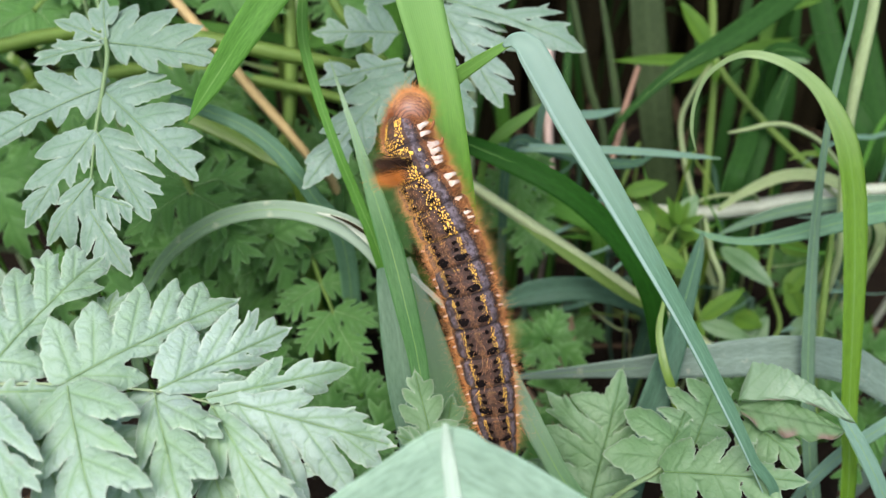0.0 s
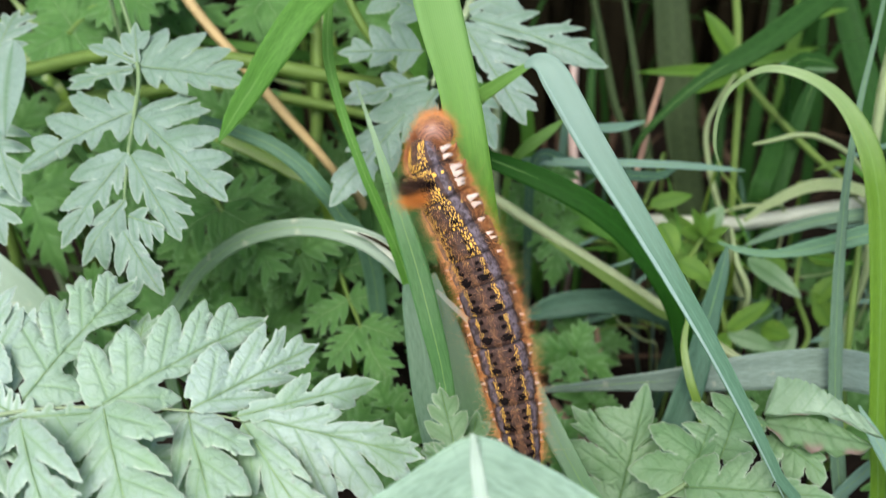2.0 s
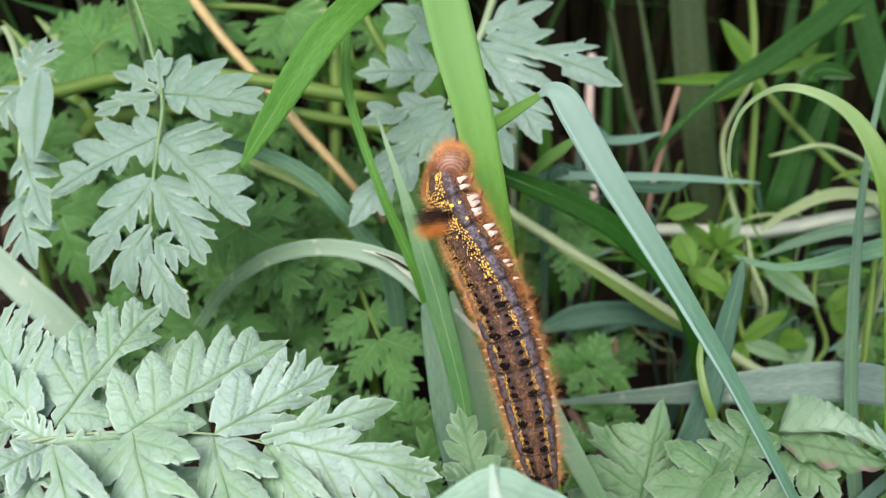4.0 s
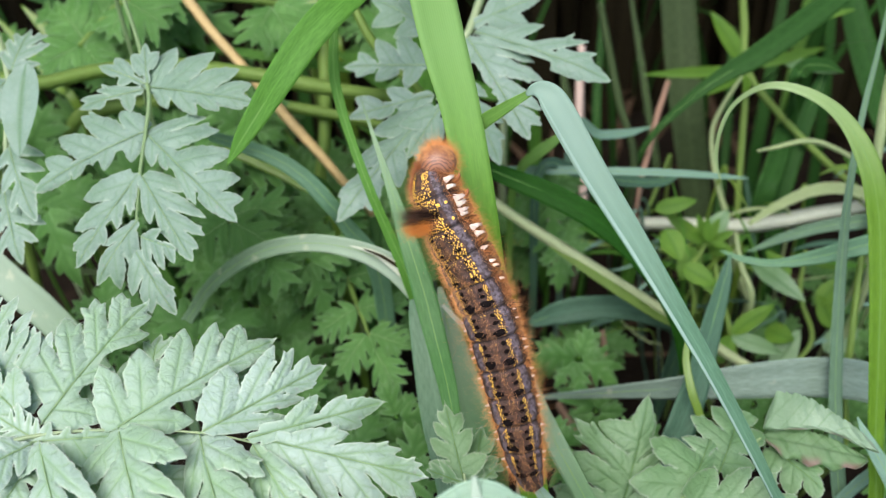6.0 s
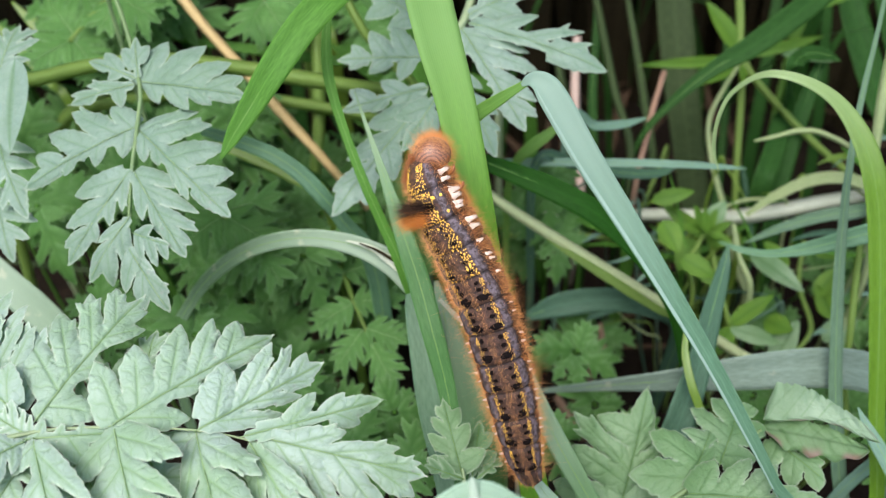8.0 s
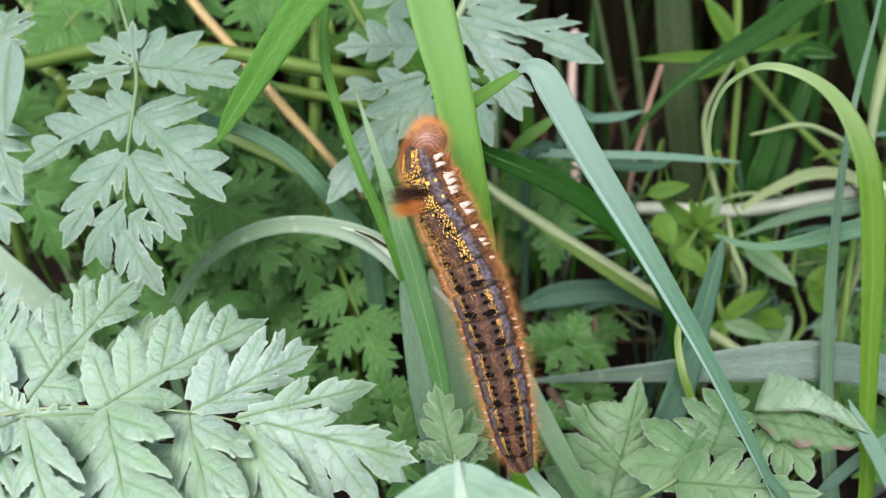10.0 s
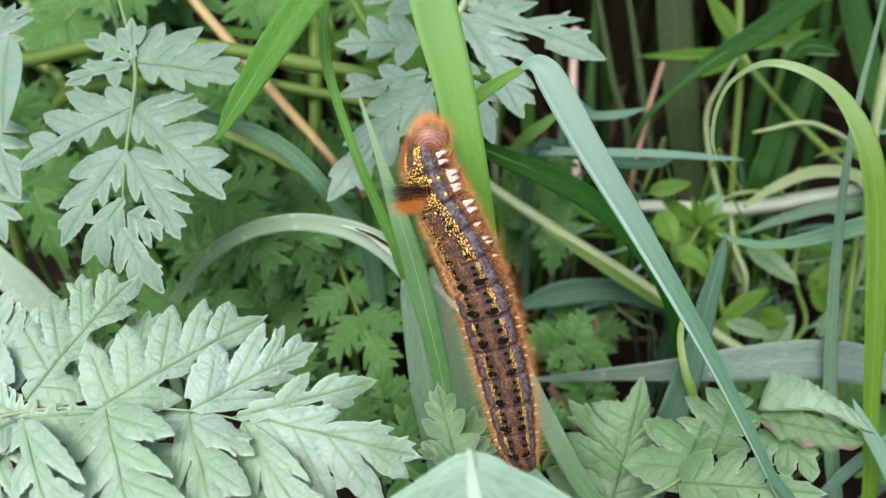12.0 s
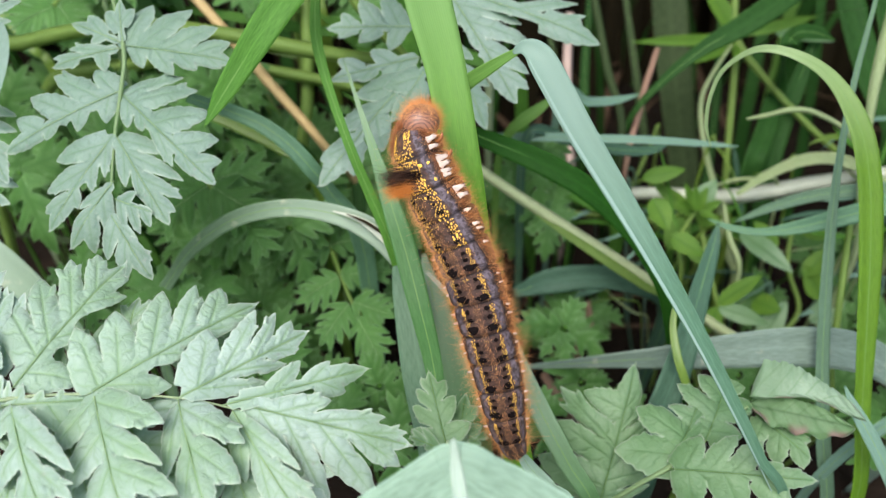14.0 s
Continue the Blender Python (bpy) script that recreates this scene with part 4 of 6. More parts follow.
                near = np.maximum(own[k], own[k2]) + 0.02 >= own.max(axis=0)
                cleft = 0.5 * np.abs(own[k] - own[k2]) - np.minimum(0.6 * (far - 0.34), 0.24) * min(1.0, span / 3.5)
                edge = np.where((far > 0.34) & near, np.minimum(edge, cleft), edge)
        return edge, vein, lift + puff / (total + 1e-12), tips

    reach = max([abs(ln * math.sin(radians(an))) for _, an, ln, _ in rows] + [half])
    back = min([u * length + ln * math.cos(radians(an)) - wd for u, an, ln, wd in rows] + [-0.1 * length])
    xs = np.arange(back - 2 * cell, length + 2 * cell, cell)
    ys = np.arange(-1.2 * reach - 1, 1.2 * reach + 1 + cell, cell)
    gx, gy = np.meshgrid(xs, ys)
    val = fields(gx, gy)[0]
    # only what hangs together with the midrib
    whole = (val > 0) & (np.abs(gy) < cell) & (gx > 0) & (gx < 0.6 * length)
    while True:
        grown = whole.copy()
        grown[1:] |= whole[:-1]
        grown[:-1] |= whole[1:]
        grown[:, 1:] |= whole[:, :-1]
        grown[:, :-1] |= whole[:, 1:]
        grown &= val > 0
        if (grown == whole).all():
            break
        whole = grown
    val = np.where((val > 0) & ~whole, -0.02, val)
    inside = val > 0
    pts, index, faces, edges = [], {}, [], []

    def corner(j, i):
        key = (j, i)
        if key not in index:
            index[key] = len(pts)
            pts.append((xs[i], ys[j]))
        return index[key]

    def cross(j, i, j2, i2):
        key = (j, i, j2, i2) if (j, i) < (j2, i2) else (j2, i2, j, i)
        if key not in index:
            f = val[j, i] / (val[j, i] - val[j2, i2])
            f = min(max(f, 0.04), 0.96)
            index[key] = len(pts)
            pts.append((xs[i] + (xs[i2] - xs[i]) * f, ys[j] + (ys[j2] - ys[j]) * f))
        return index[key]

    some = inside[:-1, :-1] | inside[1:, :-1] | inside[:-1, 1:] | inside[1:, 1:]
    for j, i in np.argwhere(some):
        ring = ((j, i), (j, i + 1), (j + 1, i + 1), (j + 1, i))
        poly, cut = [], []
        for k in range(4):
            p, q = ring[k], ring[(k + 1) % 4]
            if inside[p]:
                poly.append(corner(*p))
            if inside[p] != inside[q]:
                v = cross(*p, *q)
                poly.append(v)
                cut.append(v)
        if len(poly) > 2:
            faces.append(tuple(poly))
            if len(cut) == 2:
                edges.append(cut)
    p = np.array(pts)
    x, y = p[:, 0], p[:, 1]
    depth, vein, lift, tips = fields(x, y)
    u = np.clip(x / length, -0.3, 1.05)
    rel = np.clip(y / half, -1.3, 1.3)
    z = bow_of(u, arch, length) - 1.6 * curl * half * rel * rel + lift
    z += (0.13 * np.sin(0.62 * x + 0.41 * y + seed) + 0.09 * np.sin(1.07 * y - 0.53 * x + 2 * seed)) * min(1.0, half / 6)
    z -= (0.20 + 0.020 * half) * vein
    z -= 0.10 * half * np.exp(-np.maximum(depth, 0) / 0.35) * 0.25
    verts = [(b + ax * float(px) + side * float(py) + n * float(pz)) * MM for px, py, pz in zip(x, y, z)]
    rim = np.exp(-(np.maximum(depth, 0) / 0.20) ** 2)
    if fringe is not None:
        picked = [e[0] for e in edges[::2]]
        ex, ey, h = x[picked], y[picked], 0.05
        d0, dx, dy = fields(ex, ey)[0], fields(ex + h, ey)[0], fields(ex, ey + h)[0]
        for k, gxx, gyy in zip(picked, dx - d0, dy - d0):
            way = -(ax * float(gxx) + side * float(gyy))
            if way.length > 1e-9:
                fringe.append((Vector(verts[k]), way.normalized()))
    return mesh_of("leaflet", verts, faces, mat, attrs={"vein": vein, "rim": rim, "tip": tips})


def leaflet_rib(base, tip, arch, lean, mat):
    """The fine midrib that runs along a leaflet."""
    b, ax, n, side, length = leaflet_frame(base, tip, lean)
    rows = []
    for k in range(9):
        u = -0.03 + 0.93 * k / 8
        p = b + ax * (u * length) + n * (bow_of(u, arch, length) - 0.16)
        rows.append((p.x, p.y, p.z, 0.20 - 0.14 * max(u, 0)))
    v, f, a = tube(rows, 5)
    return mesh_of("midrib", v, f, mat, attrs=a)


def edge_hairs(fringe, seed):
    """Short pale hairs that stand off a leaflet's edge."""
    r = random.Random(seed)
    verts, faces = [], []
    for q, way in fringe:
        d = (way + Vector((r.gauss(0, 0.35), r.gauss(0, 0.35), r.gauss(0, 0.35)))).normalized()
        o = d.cross(FACE).normalized() * (0.012 * MM)
        e = FACE * (0.012 * MM)
        n0 = len(verts)
        verts += [q + o, q - o, q + e, q + d * (r.uniform(0.15, 0.42) * MM)]
        faces += [(n0, n0 + 1, n0 + 3), (n0 + 1, n0 + 2, n0 + 3), (n0 + 2, n0, n0 + 3)]
    return mesh_of("edge_hair", verts, faces, LEAF_DOWN)


def frond(label, mat, leaflets, stems, category="leaf", name="cow_parsley_leaf", group="cow parsley leaves", stem_mat=None, ribs=True, rib_mat=None, downy=False, cell=0.24):
    """A divided leaf: leaflets of (base, tip, half, lobes, lean) or (base, tip, rows of lobes, lean), stems of rows, the first one reaching the soil."""
    main = rooted(stems[0], 0, 12)
    top = thing(name, Vector(main[-1][:3]) * MM, label, category, group)
    for n, rows in enumerate([main] + list(stems[1:])):
        v, f, a = tube(rows, 8)
        part("leaf_stalk", mesh_of("leaf_stalk", v, f, stem_mat or LEAF_STALK, attrs=a), top)
    for n, (b, t, *shape, lean) in enumerate(leaflets):
        bow = rnd.uniform(0.03, 0.10)
        seed = int(abs(b[0]) * 13 + abs(t[2]) * 7) + 17 * n
        fringe = [] if downy else None
        if len(shape) == 2:
            half, rows = shape[0], lobe_plan(random.Random(seed), (Vector(t) - Vector(b)).length, *shape)
        else:
            rows = shape[0]
            half = max(abs(ln * math.sin(radians(an))) for _, an, ln, _ in rows)
        me = leaflet_mesh(b, t, half, rows, mat, seed=seed, lean=lean, arch=bow, curl=rnd.uniform(0.04, 0.14), cell=cell, fringe=fringe)
        leaf = part("leaflet", me, top)
        if ribs:
            part("midrib", leaflet_rib(b, t, bow, lean, rib_mat or RIB), leaf)
        if fringe:
            tagged(part("edge_hair", edge_hairs(fringe, seed), leaf), kind="stuff")
    return top


pale_leaf = frond("pale green cow parsley leaf with broad toothed leaflets", LEAF_PALE, [
    ((-65.0, 89.1, 115.9), (-55.0, 113.6, 119.5), [(0.2, -62, 16.6, 4.0), (0.3, -46, 14.6, 3.7), (0.5, -40, 12.8, 2.9), (0.72, -37, 8.3, 2.7), (0.1, 68, 7.9, 3.6), (0.33, 36, 4.4, 2.0), (0.6, 35, 6.8, 2.2), (0.8, 37, 3.8, 1.7)], 0),
    ((-53.9, 90.2, 113.9), (-33.3, 109.8, 113.6), [(0.03, -81, 10.7, 3.9), (0.14, -64, 11, 4.1), (0.32, -51, 12, 3.6), (0.48, -44, 10.9, 2.7), (0.68, -44, 7.5, 3.2), (0.05, 33, 10, 3.2), (0.35, 25, 4.7, 2.1), (0.6, 15, 6.4, 1.2), (0.8, 22, 4.3, 1.1)], 0),
    ((-41.4, 90.8, 111.9), (-24.4, 105.7, 111.3), [(0.12, -52, 9.7, 4.3), (0.3, -35, 12.3, 2.6), (0.52, -34, 9.3, 1.9), (0.75, -35, 4.8, 1.9), (0.1, 23, 12, 2.2), (0.35, 19, 9.7, 1.8), (0.65, 20, 5.6, 1.6)], 8),
    ((-34.6, 90.6, 110.5), (-14.2, 100.9, 107.6), [(0.3, -34, 6.9, 2.1), (0.55, -31, 5.2, 1.7), (0.75, -35, 3, 1.3), (0.35, 59, 4.4, 2.0), (0.62, 33, 5.2, 2.4)], 6),
    ((-32.8, 91.4, 109.6), (-6.9, 89.7, 102.1), [(0.2, -26, 8.8, 2.8), (0.42, -17, 11.4, 2.1), (0.7, -14, 7.4, 1.5), (0.1, 40, 13.4, 2.6), (0.25, 49, 16.3, 3.1), (0.45, 38, 14.8, 3.8), (0.65, 22, 9.3, 3.0)], -4),
    ((-34.1, 90.9, 108.9), (-22.1, 76.1, 102.8), [(0.15, -18, 11.7, 2.2), (0.5, -19, 10.1, 1.9), (0.1, 25, 9.5, 2.5), (0.4, 17, 10.2, 2.0)], -6),
    ((-42.1, 91.0, 110.7), (-33.6, 72.8, 105.4), [(0.05, -38, 12.2, 3.4), (0.4, -33, 9.9, 3.7), (0.05, 24, 11.5, 2.5), (0.45, 20, 8, 2.4)], -6),
    ((-53.7, 89.4, 113.7), (-43.4, 69.5, 108.3), [(0.05, -45, 12.2, 3.6), (0.3, -37, 11, 2.4), (0.55, -43, 11, 3.0), (0.03, 64, 9.8, 4.3), (0.3, 56, 9.3, 4.1), (0.55, 35, 8, 3.6)], 0),
    ((-64.2, 85.9, 115.1), (-52.9, 68.5, 110.3), [(0.1, -21, 13.5, 2.6), (0.4, -19, 10.9, 2.1), (0.05, 86, 6.4, 2.9), (0.35, 58, 6.2, 2.8), (0.6, 34, 5.9, 2.7)], 0),
    ((-65.7, 86.5, 114.7), (-53.8, 90.2, 111.9), [(0.12, -73, 3.1, 1.3), (0.35, -68, 2.1, 1.0), (0.6, -85, 2, 0.9), (0.15, 63, 5.1, 2.2), (0.45, 58, 5.8, 2.6)], 0),
    ((-66.2, 89.1, 115.3), (-76.8, 96.6, 119.7), [(0.2, -39, 5.5, 2.5), (0.3, 42, 6.9, 2.9), (0.6, 26, 6.7, 1.9)], 0),
    ((-65.7, 86.3, 114.6), (-71.5, 79.2, 115.6), [(0.2, -59, 4.1, 1.7), (0.4, -47, 5.6, 2.0), (0.2, 62, 3.8, 1.7), (0.5, 57, 4, 1.8)], 0),
    ((-51.7, 91.6, 108.1), (-38.4, 74.6, 101.4), 10.4, 3, 0),
    ((-60.0, 88.3, 109.3), (-49.6, 74.4, 104.3), 8.3, 3, 0),
    ((-65.2, 96.1, 115.3), (-75.8, 103.4, 120.1), 6.3, 3, 0),
    ((-46.5, 100.6, 110.8), (-35.0, 111.8, 111.2), 7.4, 3, 0),
    ((-37.5, 92.6, 104.3), (-28.5, 76.5, 98.7), 8.9, 3, 0),
    ((-66.4, 84.7, 111.6), (-67.9, 73.2, 111.1), 5.3, 3, 0),
    ((-53.3, 101.0, 111.8), (-53.1, 110.6, 114.5), 4.6, 3, 0),
    ((-63.4, 84.2, 109.6), (-61.3, 70.1, 107.8), 6.6, 3, 0),
    ((-31.2, 91.2, 102.7), (-18.8, 80.7, 97.0), 7.9, 3, 0),
    ((-71.3, 90.5, 115.0), (-76.3, 85.4, 115.7), 3.3, 3, 0),
    ((-60.8, 93.5, 113.1), (-53.8, 102.1, 113.2), 5.1, 3, 0),
    ((-68.8, 91.7, 115.0), (-79.9, 105.0, 121.1), 8.3, 4, 0),
    ((-73.0, 97.0, 115.7), (-83.5, 110.4, 122.0), 8.2, 4, 0),
    ((-71.6, 90.9, 114.6), (-81.3, 94.6, 118.1), 4.9, 4, 0),
    ((-70.3, 85.3, 113.3), (-74.0, 77.8, 113.7), 3.8, 4, 0),
    ((-65.1, 86.9, 114.6), (-71.9, 89.7, 117.0), 3.5, 4, 0),
], [[(-30.3, 90.8, 107.9, 0.3, 0), (-41.1, 91.9, 110.2, 0.36, 0), (-54.3, 90.2, 113.1, 0.42, 0), (-65.1, 87.4, 115.1, 0.6, 0), (-70.9, 83.2, 115.8, 0.9, 0), (-74.4, 73.7, 115.2, 1.4, 0)]], downy=True, cell=0.19)
frond("grey-green cow parsley leaf hanging with paired leaflets", LEAF_MID, [
    ((-67.4, 165.3, 135.1), (-44.0, 159.5, 133.9), [(0.02, -84, 10.8, 5.0), (0.14, -53, 13.1, 4.9), (0.38, -39, 11.5, 3.9), (0.65, -31, 7.7, 3.0), (0.1, 54, 5.2, 2.4), (0.28, 41, 6.8, 2.8), (0.5, 31, 5.8, 2.4), (0.75, 24, 4.1, 1.9)], 0),
    ((-68.6, 165.0, 134.7), (-82.8, 163.4, 131.1), [(0.25, -87, 4.2, 2.0), (0.6, -49, 2.5, 1.2), (0.2, 22, 8.5, 1.6), (0.55, 19, 6.9, 1.4)], 0),
    ((-68.6, 166.0, 135.5), (-79.5, 170.5, 137.7), [(0.3, -53, 3.2, 1.5), (0.3, 26, 6.9, 2.3)], 0),
    ((-67.7, 165.4, 135.7), (-69.1, 172.7, 141.8), [(0.3, -34, 5.9, 2.4), (0.4, 38, 4.4, 2.1)], 0),
    ((-68.0, 157.8, 128.6), (-91.2, 150.3, 118.7), [(0.08, -57, 5.6, 2.6), (0.3, -53, 4.8, 2.2), (0.55, -41, 3.7, 1.7), (0.78, -67, 1.4, 0.7), (0.02, 71, 7.8, 3.6), (0.14, 55, 13, 3.5), (0.38, 50, 11.4, 3.6), (0.66, 54, 6.6, 3.1)], 0),
    ((-67.0, 157.1, 128.2), (-46.0, 139.9, 117.5), [(0.02, -67, 12.1, 3.0), (0.12, -59, 12.9, 3.5), (0.38, -59, 11.4, 4.2), (0.62, -55, 8.2, 3.6), (0.8, -51, 5.3, 2.4), (0.08, 43, 5.9, 2.6), (0.22, 30, 4.7, 2.2), (0.42, 22, 8.7, 2.0), (0.7, 20, 4.9, 2.0)], 0),
    ((-67.6, 150.0, 123.3), (-79.4, 135.9, 109.6), [(0.12, -32, 6.7, 1.5), (0.32, -33, 5.7, 1.6), (0.6, -47, 3.7, 1.7), (0.8, -52, 2.2, 1.0), (0.1, 42, 11.2, 4.2), (0.36, 29, 9.9, 3.0), (0.66, 25, 5.7, 2.2)], 0),
    ((-67.1, 149.4, 123.1), (-54.6, 134.0, 112.5), [(0.04, -41, 10.1, 2.9), (0.2, -31, 12.5, 2.4), (0.48, -30, 9.1, 2.1), (0.72, -26, 5.1, 1.9), (0.15, 28, 7.8, 2.3), (0.4, 19, 6.5, 1.6), (0.66, 20, 3.9, 1.4)], 0),
    ((-66.9, 141.8, 117.3), (-74.4, 132.2, 108.1), [(0.2, -39, 8.2, 2.2), (0.5, -35, 7.4, 2.4), (0.15, 27, 6.1, 1.9), (0.4, 17, 5.9, 1.6)], 0),
    ((-65.8, 138.5, 115.5), (-57.6, 135.5, 114.4), [(0.2, -48, 3.7, 1.7), (0.15, 61, 5.8, 1.6), (0.45, 58, 5.8, 1.7), (0.75, 49, 3.8, 1.5)], 10),
    ((-66.9, 137.2, 113.0), (-57.2, 126.0, 105.7), [(0.12, -16, 6.3, 1.3), (0.42, -17, 6.7, 1.4), (0.15, 47, 7.3, 3.2), (0.4, 32, 7.5, 3.0)], 0),
], [[(-66.9, 136.5, 112.2, 0.32, 0), (-67.5, 142.6, 116.7, 0.50, 0), (-67.7, 150.7, 123.2, 0.72, 0), (-67.3, 157.2, 128.6, 0.90, 0), (-67.6, 164.9, 135, 0.94, 0), (-75.7, 184.1, 143.2, 0.94, 0), (-87.3, 205.3, 149.1, 1.15, 0)]], stem_mat=LEAF_STALK_GREEN)
frond("grey-green cow parsley leaf behind the broad grass blade", LEAF_MID, [
    ((-9.8, 187.0, 128.9), (-29.8, 188.0, 128.4), [(0.15, -64, 6, 2.7), (0.4, -38, 5.7, 2.6), (0.7, -36, 4.1, 1.8), (0.15, 63, 9.9, 3.5), (0.4, 57, 9, 3.2), (0.7, 55, 4.8, 2.1)], 0),
    ((-8.4, 180.7, 124.4), (-28.5, 177.3, 120.7), [(0.2, -59, 10, 4.5), (0.5, -30, 4.6, 2.1), (0.3, 49, 6.3, 2.8), (0.65, 44, 6.1, 2.8)], 0),
    ((-9.6, 177.4, 122.6), (-29.8, 156.2, 106.3), [(0.15, -48, 9.6, 4.0), (0.4, -47, 8.1, 3.7), (0.65, -41, 7.2, 3.2), (0.12, 41, 10.9, 4.6), (0.35, 30, 11.1, 3.6), (0.65, 25, 7.9, 3.1)], 0),
    ((-6.4, 178.0, 123.6), (-14.4, 167.2, 115.5), [(0.3, -40, 7.5, 3.0), (0.6, -25, 6.8, 2.0), (0.2, 41, 8.8, 3.9)], 0),
    ((-3.3, 186.2, 128.7), (6.3, 165.4, 114.5), [(0.2, -37, 6, 2.2), (0.45, -40, 7.2, 2.4), (0.68, -46, 4.7, 2.1), (0.25, 48, 6.6, 2.9), (0.5, 38, 7.7, 3.5)], 0),
    ((-1.1, 191.8, 134.0), (12.9, 169.2, 118.8), [(0.08, -44, 15.4, 2.9), (0.25, -42, 15.1, 3.6), (0.5, -31, 11.6, 3.2), (0.72, -32, 7.8, 2.5), (0.05, 61, 3.6, 1.6), (0.16, 60, 4.2, 1.9), (0.35, 17, 5, 2.1), (0.58, 15, 3.9, 1.7)], 0),
    ((0.6, 193.0, 134.4), (31.4, 180.0, 127.0), [(0.2, -46, 11, 2.7), (0.42, -34, 13.9, 2.0), (0.66, -38, 7.9, 1.7), (0.25, 11, 7.1, 1.3), (0.5, 9, 6.6, 1.3)], 0),
    ((-0.1, 194.6, 135.1), (16.9, 199.6, 139.8), [(0.3, -45, 7.1, 3.1), (0.3, 43, 9.8, 4.4)], 0),
    ((-5.9, 192.8, 133.4), (-24.0, 202.5, 139.6), [(0.3, -53, 7.6, 3.1), (0.6, -54, 7.6, 3.4), (0.3, 20, 9.6, 3.1)], 0),
], [[(-7.7, 179.1, 123.8, 0.9, 0), (-5.9, 183.7, 127.1, 1.3, 0), (-3.3, 189.5, 131.4, 1.6, 0), (-0.1, 194.2, 134.8, 1.8, 0), (4, 212.2, 139.8, 2.2, 0), (8.6, 233.2, 143.1, 2.6, 0)]])
frond("fresh green cow parsley leaf low in the shade", LEAF_GREEN, [
    ((-33.6, 176.0, 74.8), (-43.1, 172.3, 73.0), 4.8, 3, 0), ((-33.0, 176.2, 75.1), (-20.5, 177.7, 77.2), 5.1, 3, 0),
    ((-30.4, 168.5, 71.1), (-41.0, 162.1, 67.2), 5.3, 4, 0), ((-29.6, 168.7, 71.3), (-16.1, 168.5, 72.7), 5.3, 4, 0),
    ((-27.4, 162.4, 67.6), (-34.3, 153.3, 61.5), 5.2, 4, 0), ((-26.4, 162.6, 67.8), (-15.2, 158.1, 66.6), 4.9, 4, 0),
    ((-25.2, 159.5, 65.1), (-18.2, 148.9, 58.7), 5.7, 4, 0),
    ((-35.7, 179.3, 76.0), (-40.8, 187.6, 80.9), 4.6, 3, 0), ((-35.0, 179.5, 76.3), (-27.5, 186.8, 79.7), 4.6, 3, 0),
    ((-45.1, 176.2, 71.6), (-53.2, 172.1, 69.2), 4.8, 3, 0), ((-45.1, 177.0, 72.7), (-52.7, 182.8, 77.5), 4.8, 3, 0),
], [[(-25.1, 160.2, 63.6, 0.69, 0), (-30.0, 169.3, 70.5, 1.12, 0), (-35.2, 179.5, 74.5, 1.44, 0), (-46.3, 185.3, 74.1, 1.92, 0), (-56.6, 194.3, 66.0, 2.18, 0)]], stem_mat=STALK)
frond("fresh green cow parsley leaf under the hanging one", LEAF_GREEN, [
    ((-61.0, 174.9, 94.1), (-74.3, 165.4, 87.5), 7.9, 3, 0), ((-59.6, 174.9, 94.1), (-45.3, 166.9, 89.7), 7.6, 3, 0),
    ((-60.2, 177.4, 94.2), (-45.7, 181.5, 96.5), 6.6, 3, 0), ((-62.2, 179.9, 94.3), (-73.8, 183.2, 95.5), 6.6, 3, 0),
    ((-52.1, 171.9, 86.4), (-45.7, 163.3, 81.0), 5.8, 3, 0),
], [[(-54.5, 171.1, 86.9, 1.08, 0), (-60.2, 175.9, 93.8, 1.48, 0), (-65.5, 184.0, 96.6, 1.66, 0), (-74.7, 196.3, 88.1, 1.93, 0)]], stem_mat=STALK)
frond("fresh green cow parsley leaf among the stalks", LEAF_GREEN, [
    ((-104.9, 215.2, 123.8), (-114.3, 208.0, 120.5), 8.5, 3, 0), ((-103.4, 215.2, 123.8), (-97.9, 225.0, 130.8), 8.7, 3, 0), ((-103.4, 216.0, 124.9), (-112.7, 225.9, 132.0), 8.7, 3, 0), ((-103.4, 215.2, 123.8), (-98.2, 209.9, 119.8), 7.2, 3, 0),
    ((-91.8, 221.8, 133.3), (-78.8, 213.7, 128.6), 8.7, 3, 0), ((-91.8, 221.0, 132.1), (-95.8, 212.1, 126.3), 6.4, 3, 0), ((-90.4, 223.5, 135.6), (-74.4, 221.8, 133.3), 8.7, 3, 0),
    ((-54.2, 226.2, 129.0), (-45.9, 215.5, 120.7), 8.8, 3, 0), ((-54.2, 226.2, 129.0), (-59.0, 216.3, 121.9), 8.3, 3, 0), ((-52.7, 227.0, 130.2), (-41.9, 222.5, 127.2), 7.4, 3, 0),
], [[(-104.9, 215.2, 123.8, 1.30, 0), (-98.9, 222.3, 128.7, 1.76, 0), (-92.8, 227.9, 131.4, 1.93, 0), (-73.3, 231.9, 130.2, 2.12, 0), (-56.1, 234.6, 127.1, 2.16, 0), (-50.0, 246.4, 116.1, 2.30, 0)]], stem_mat=STALK)
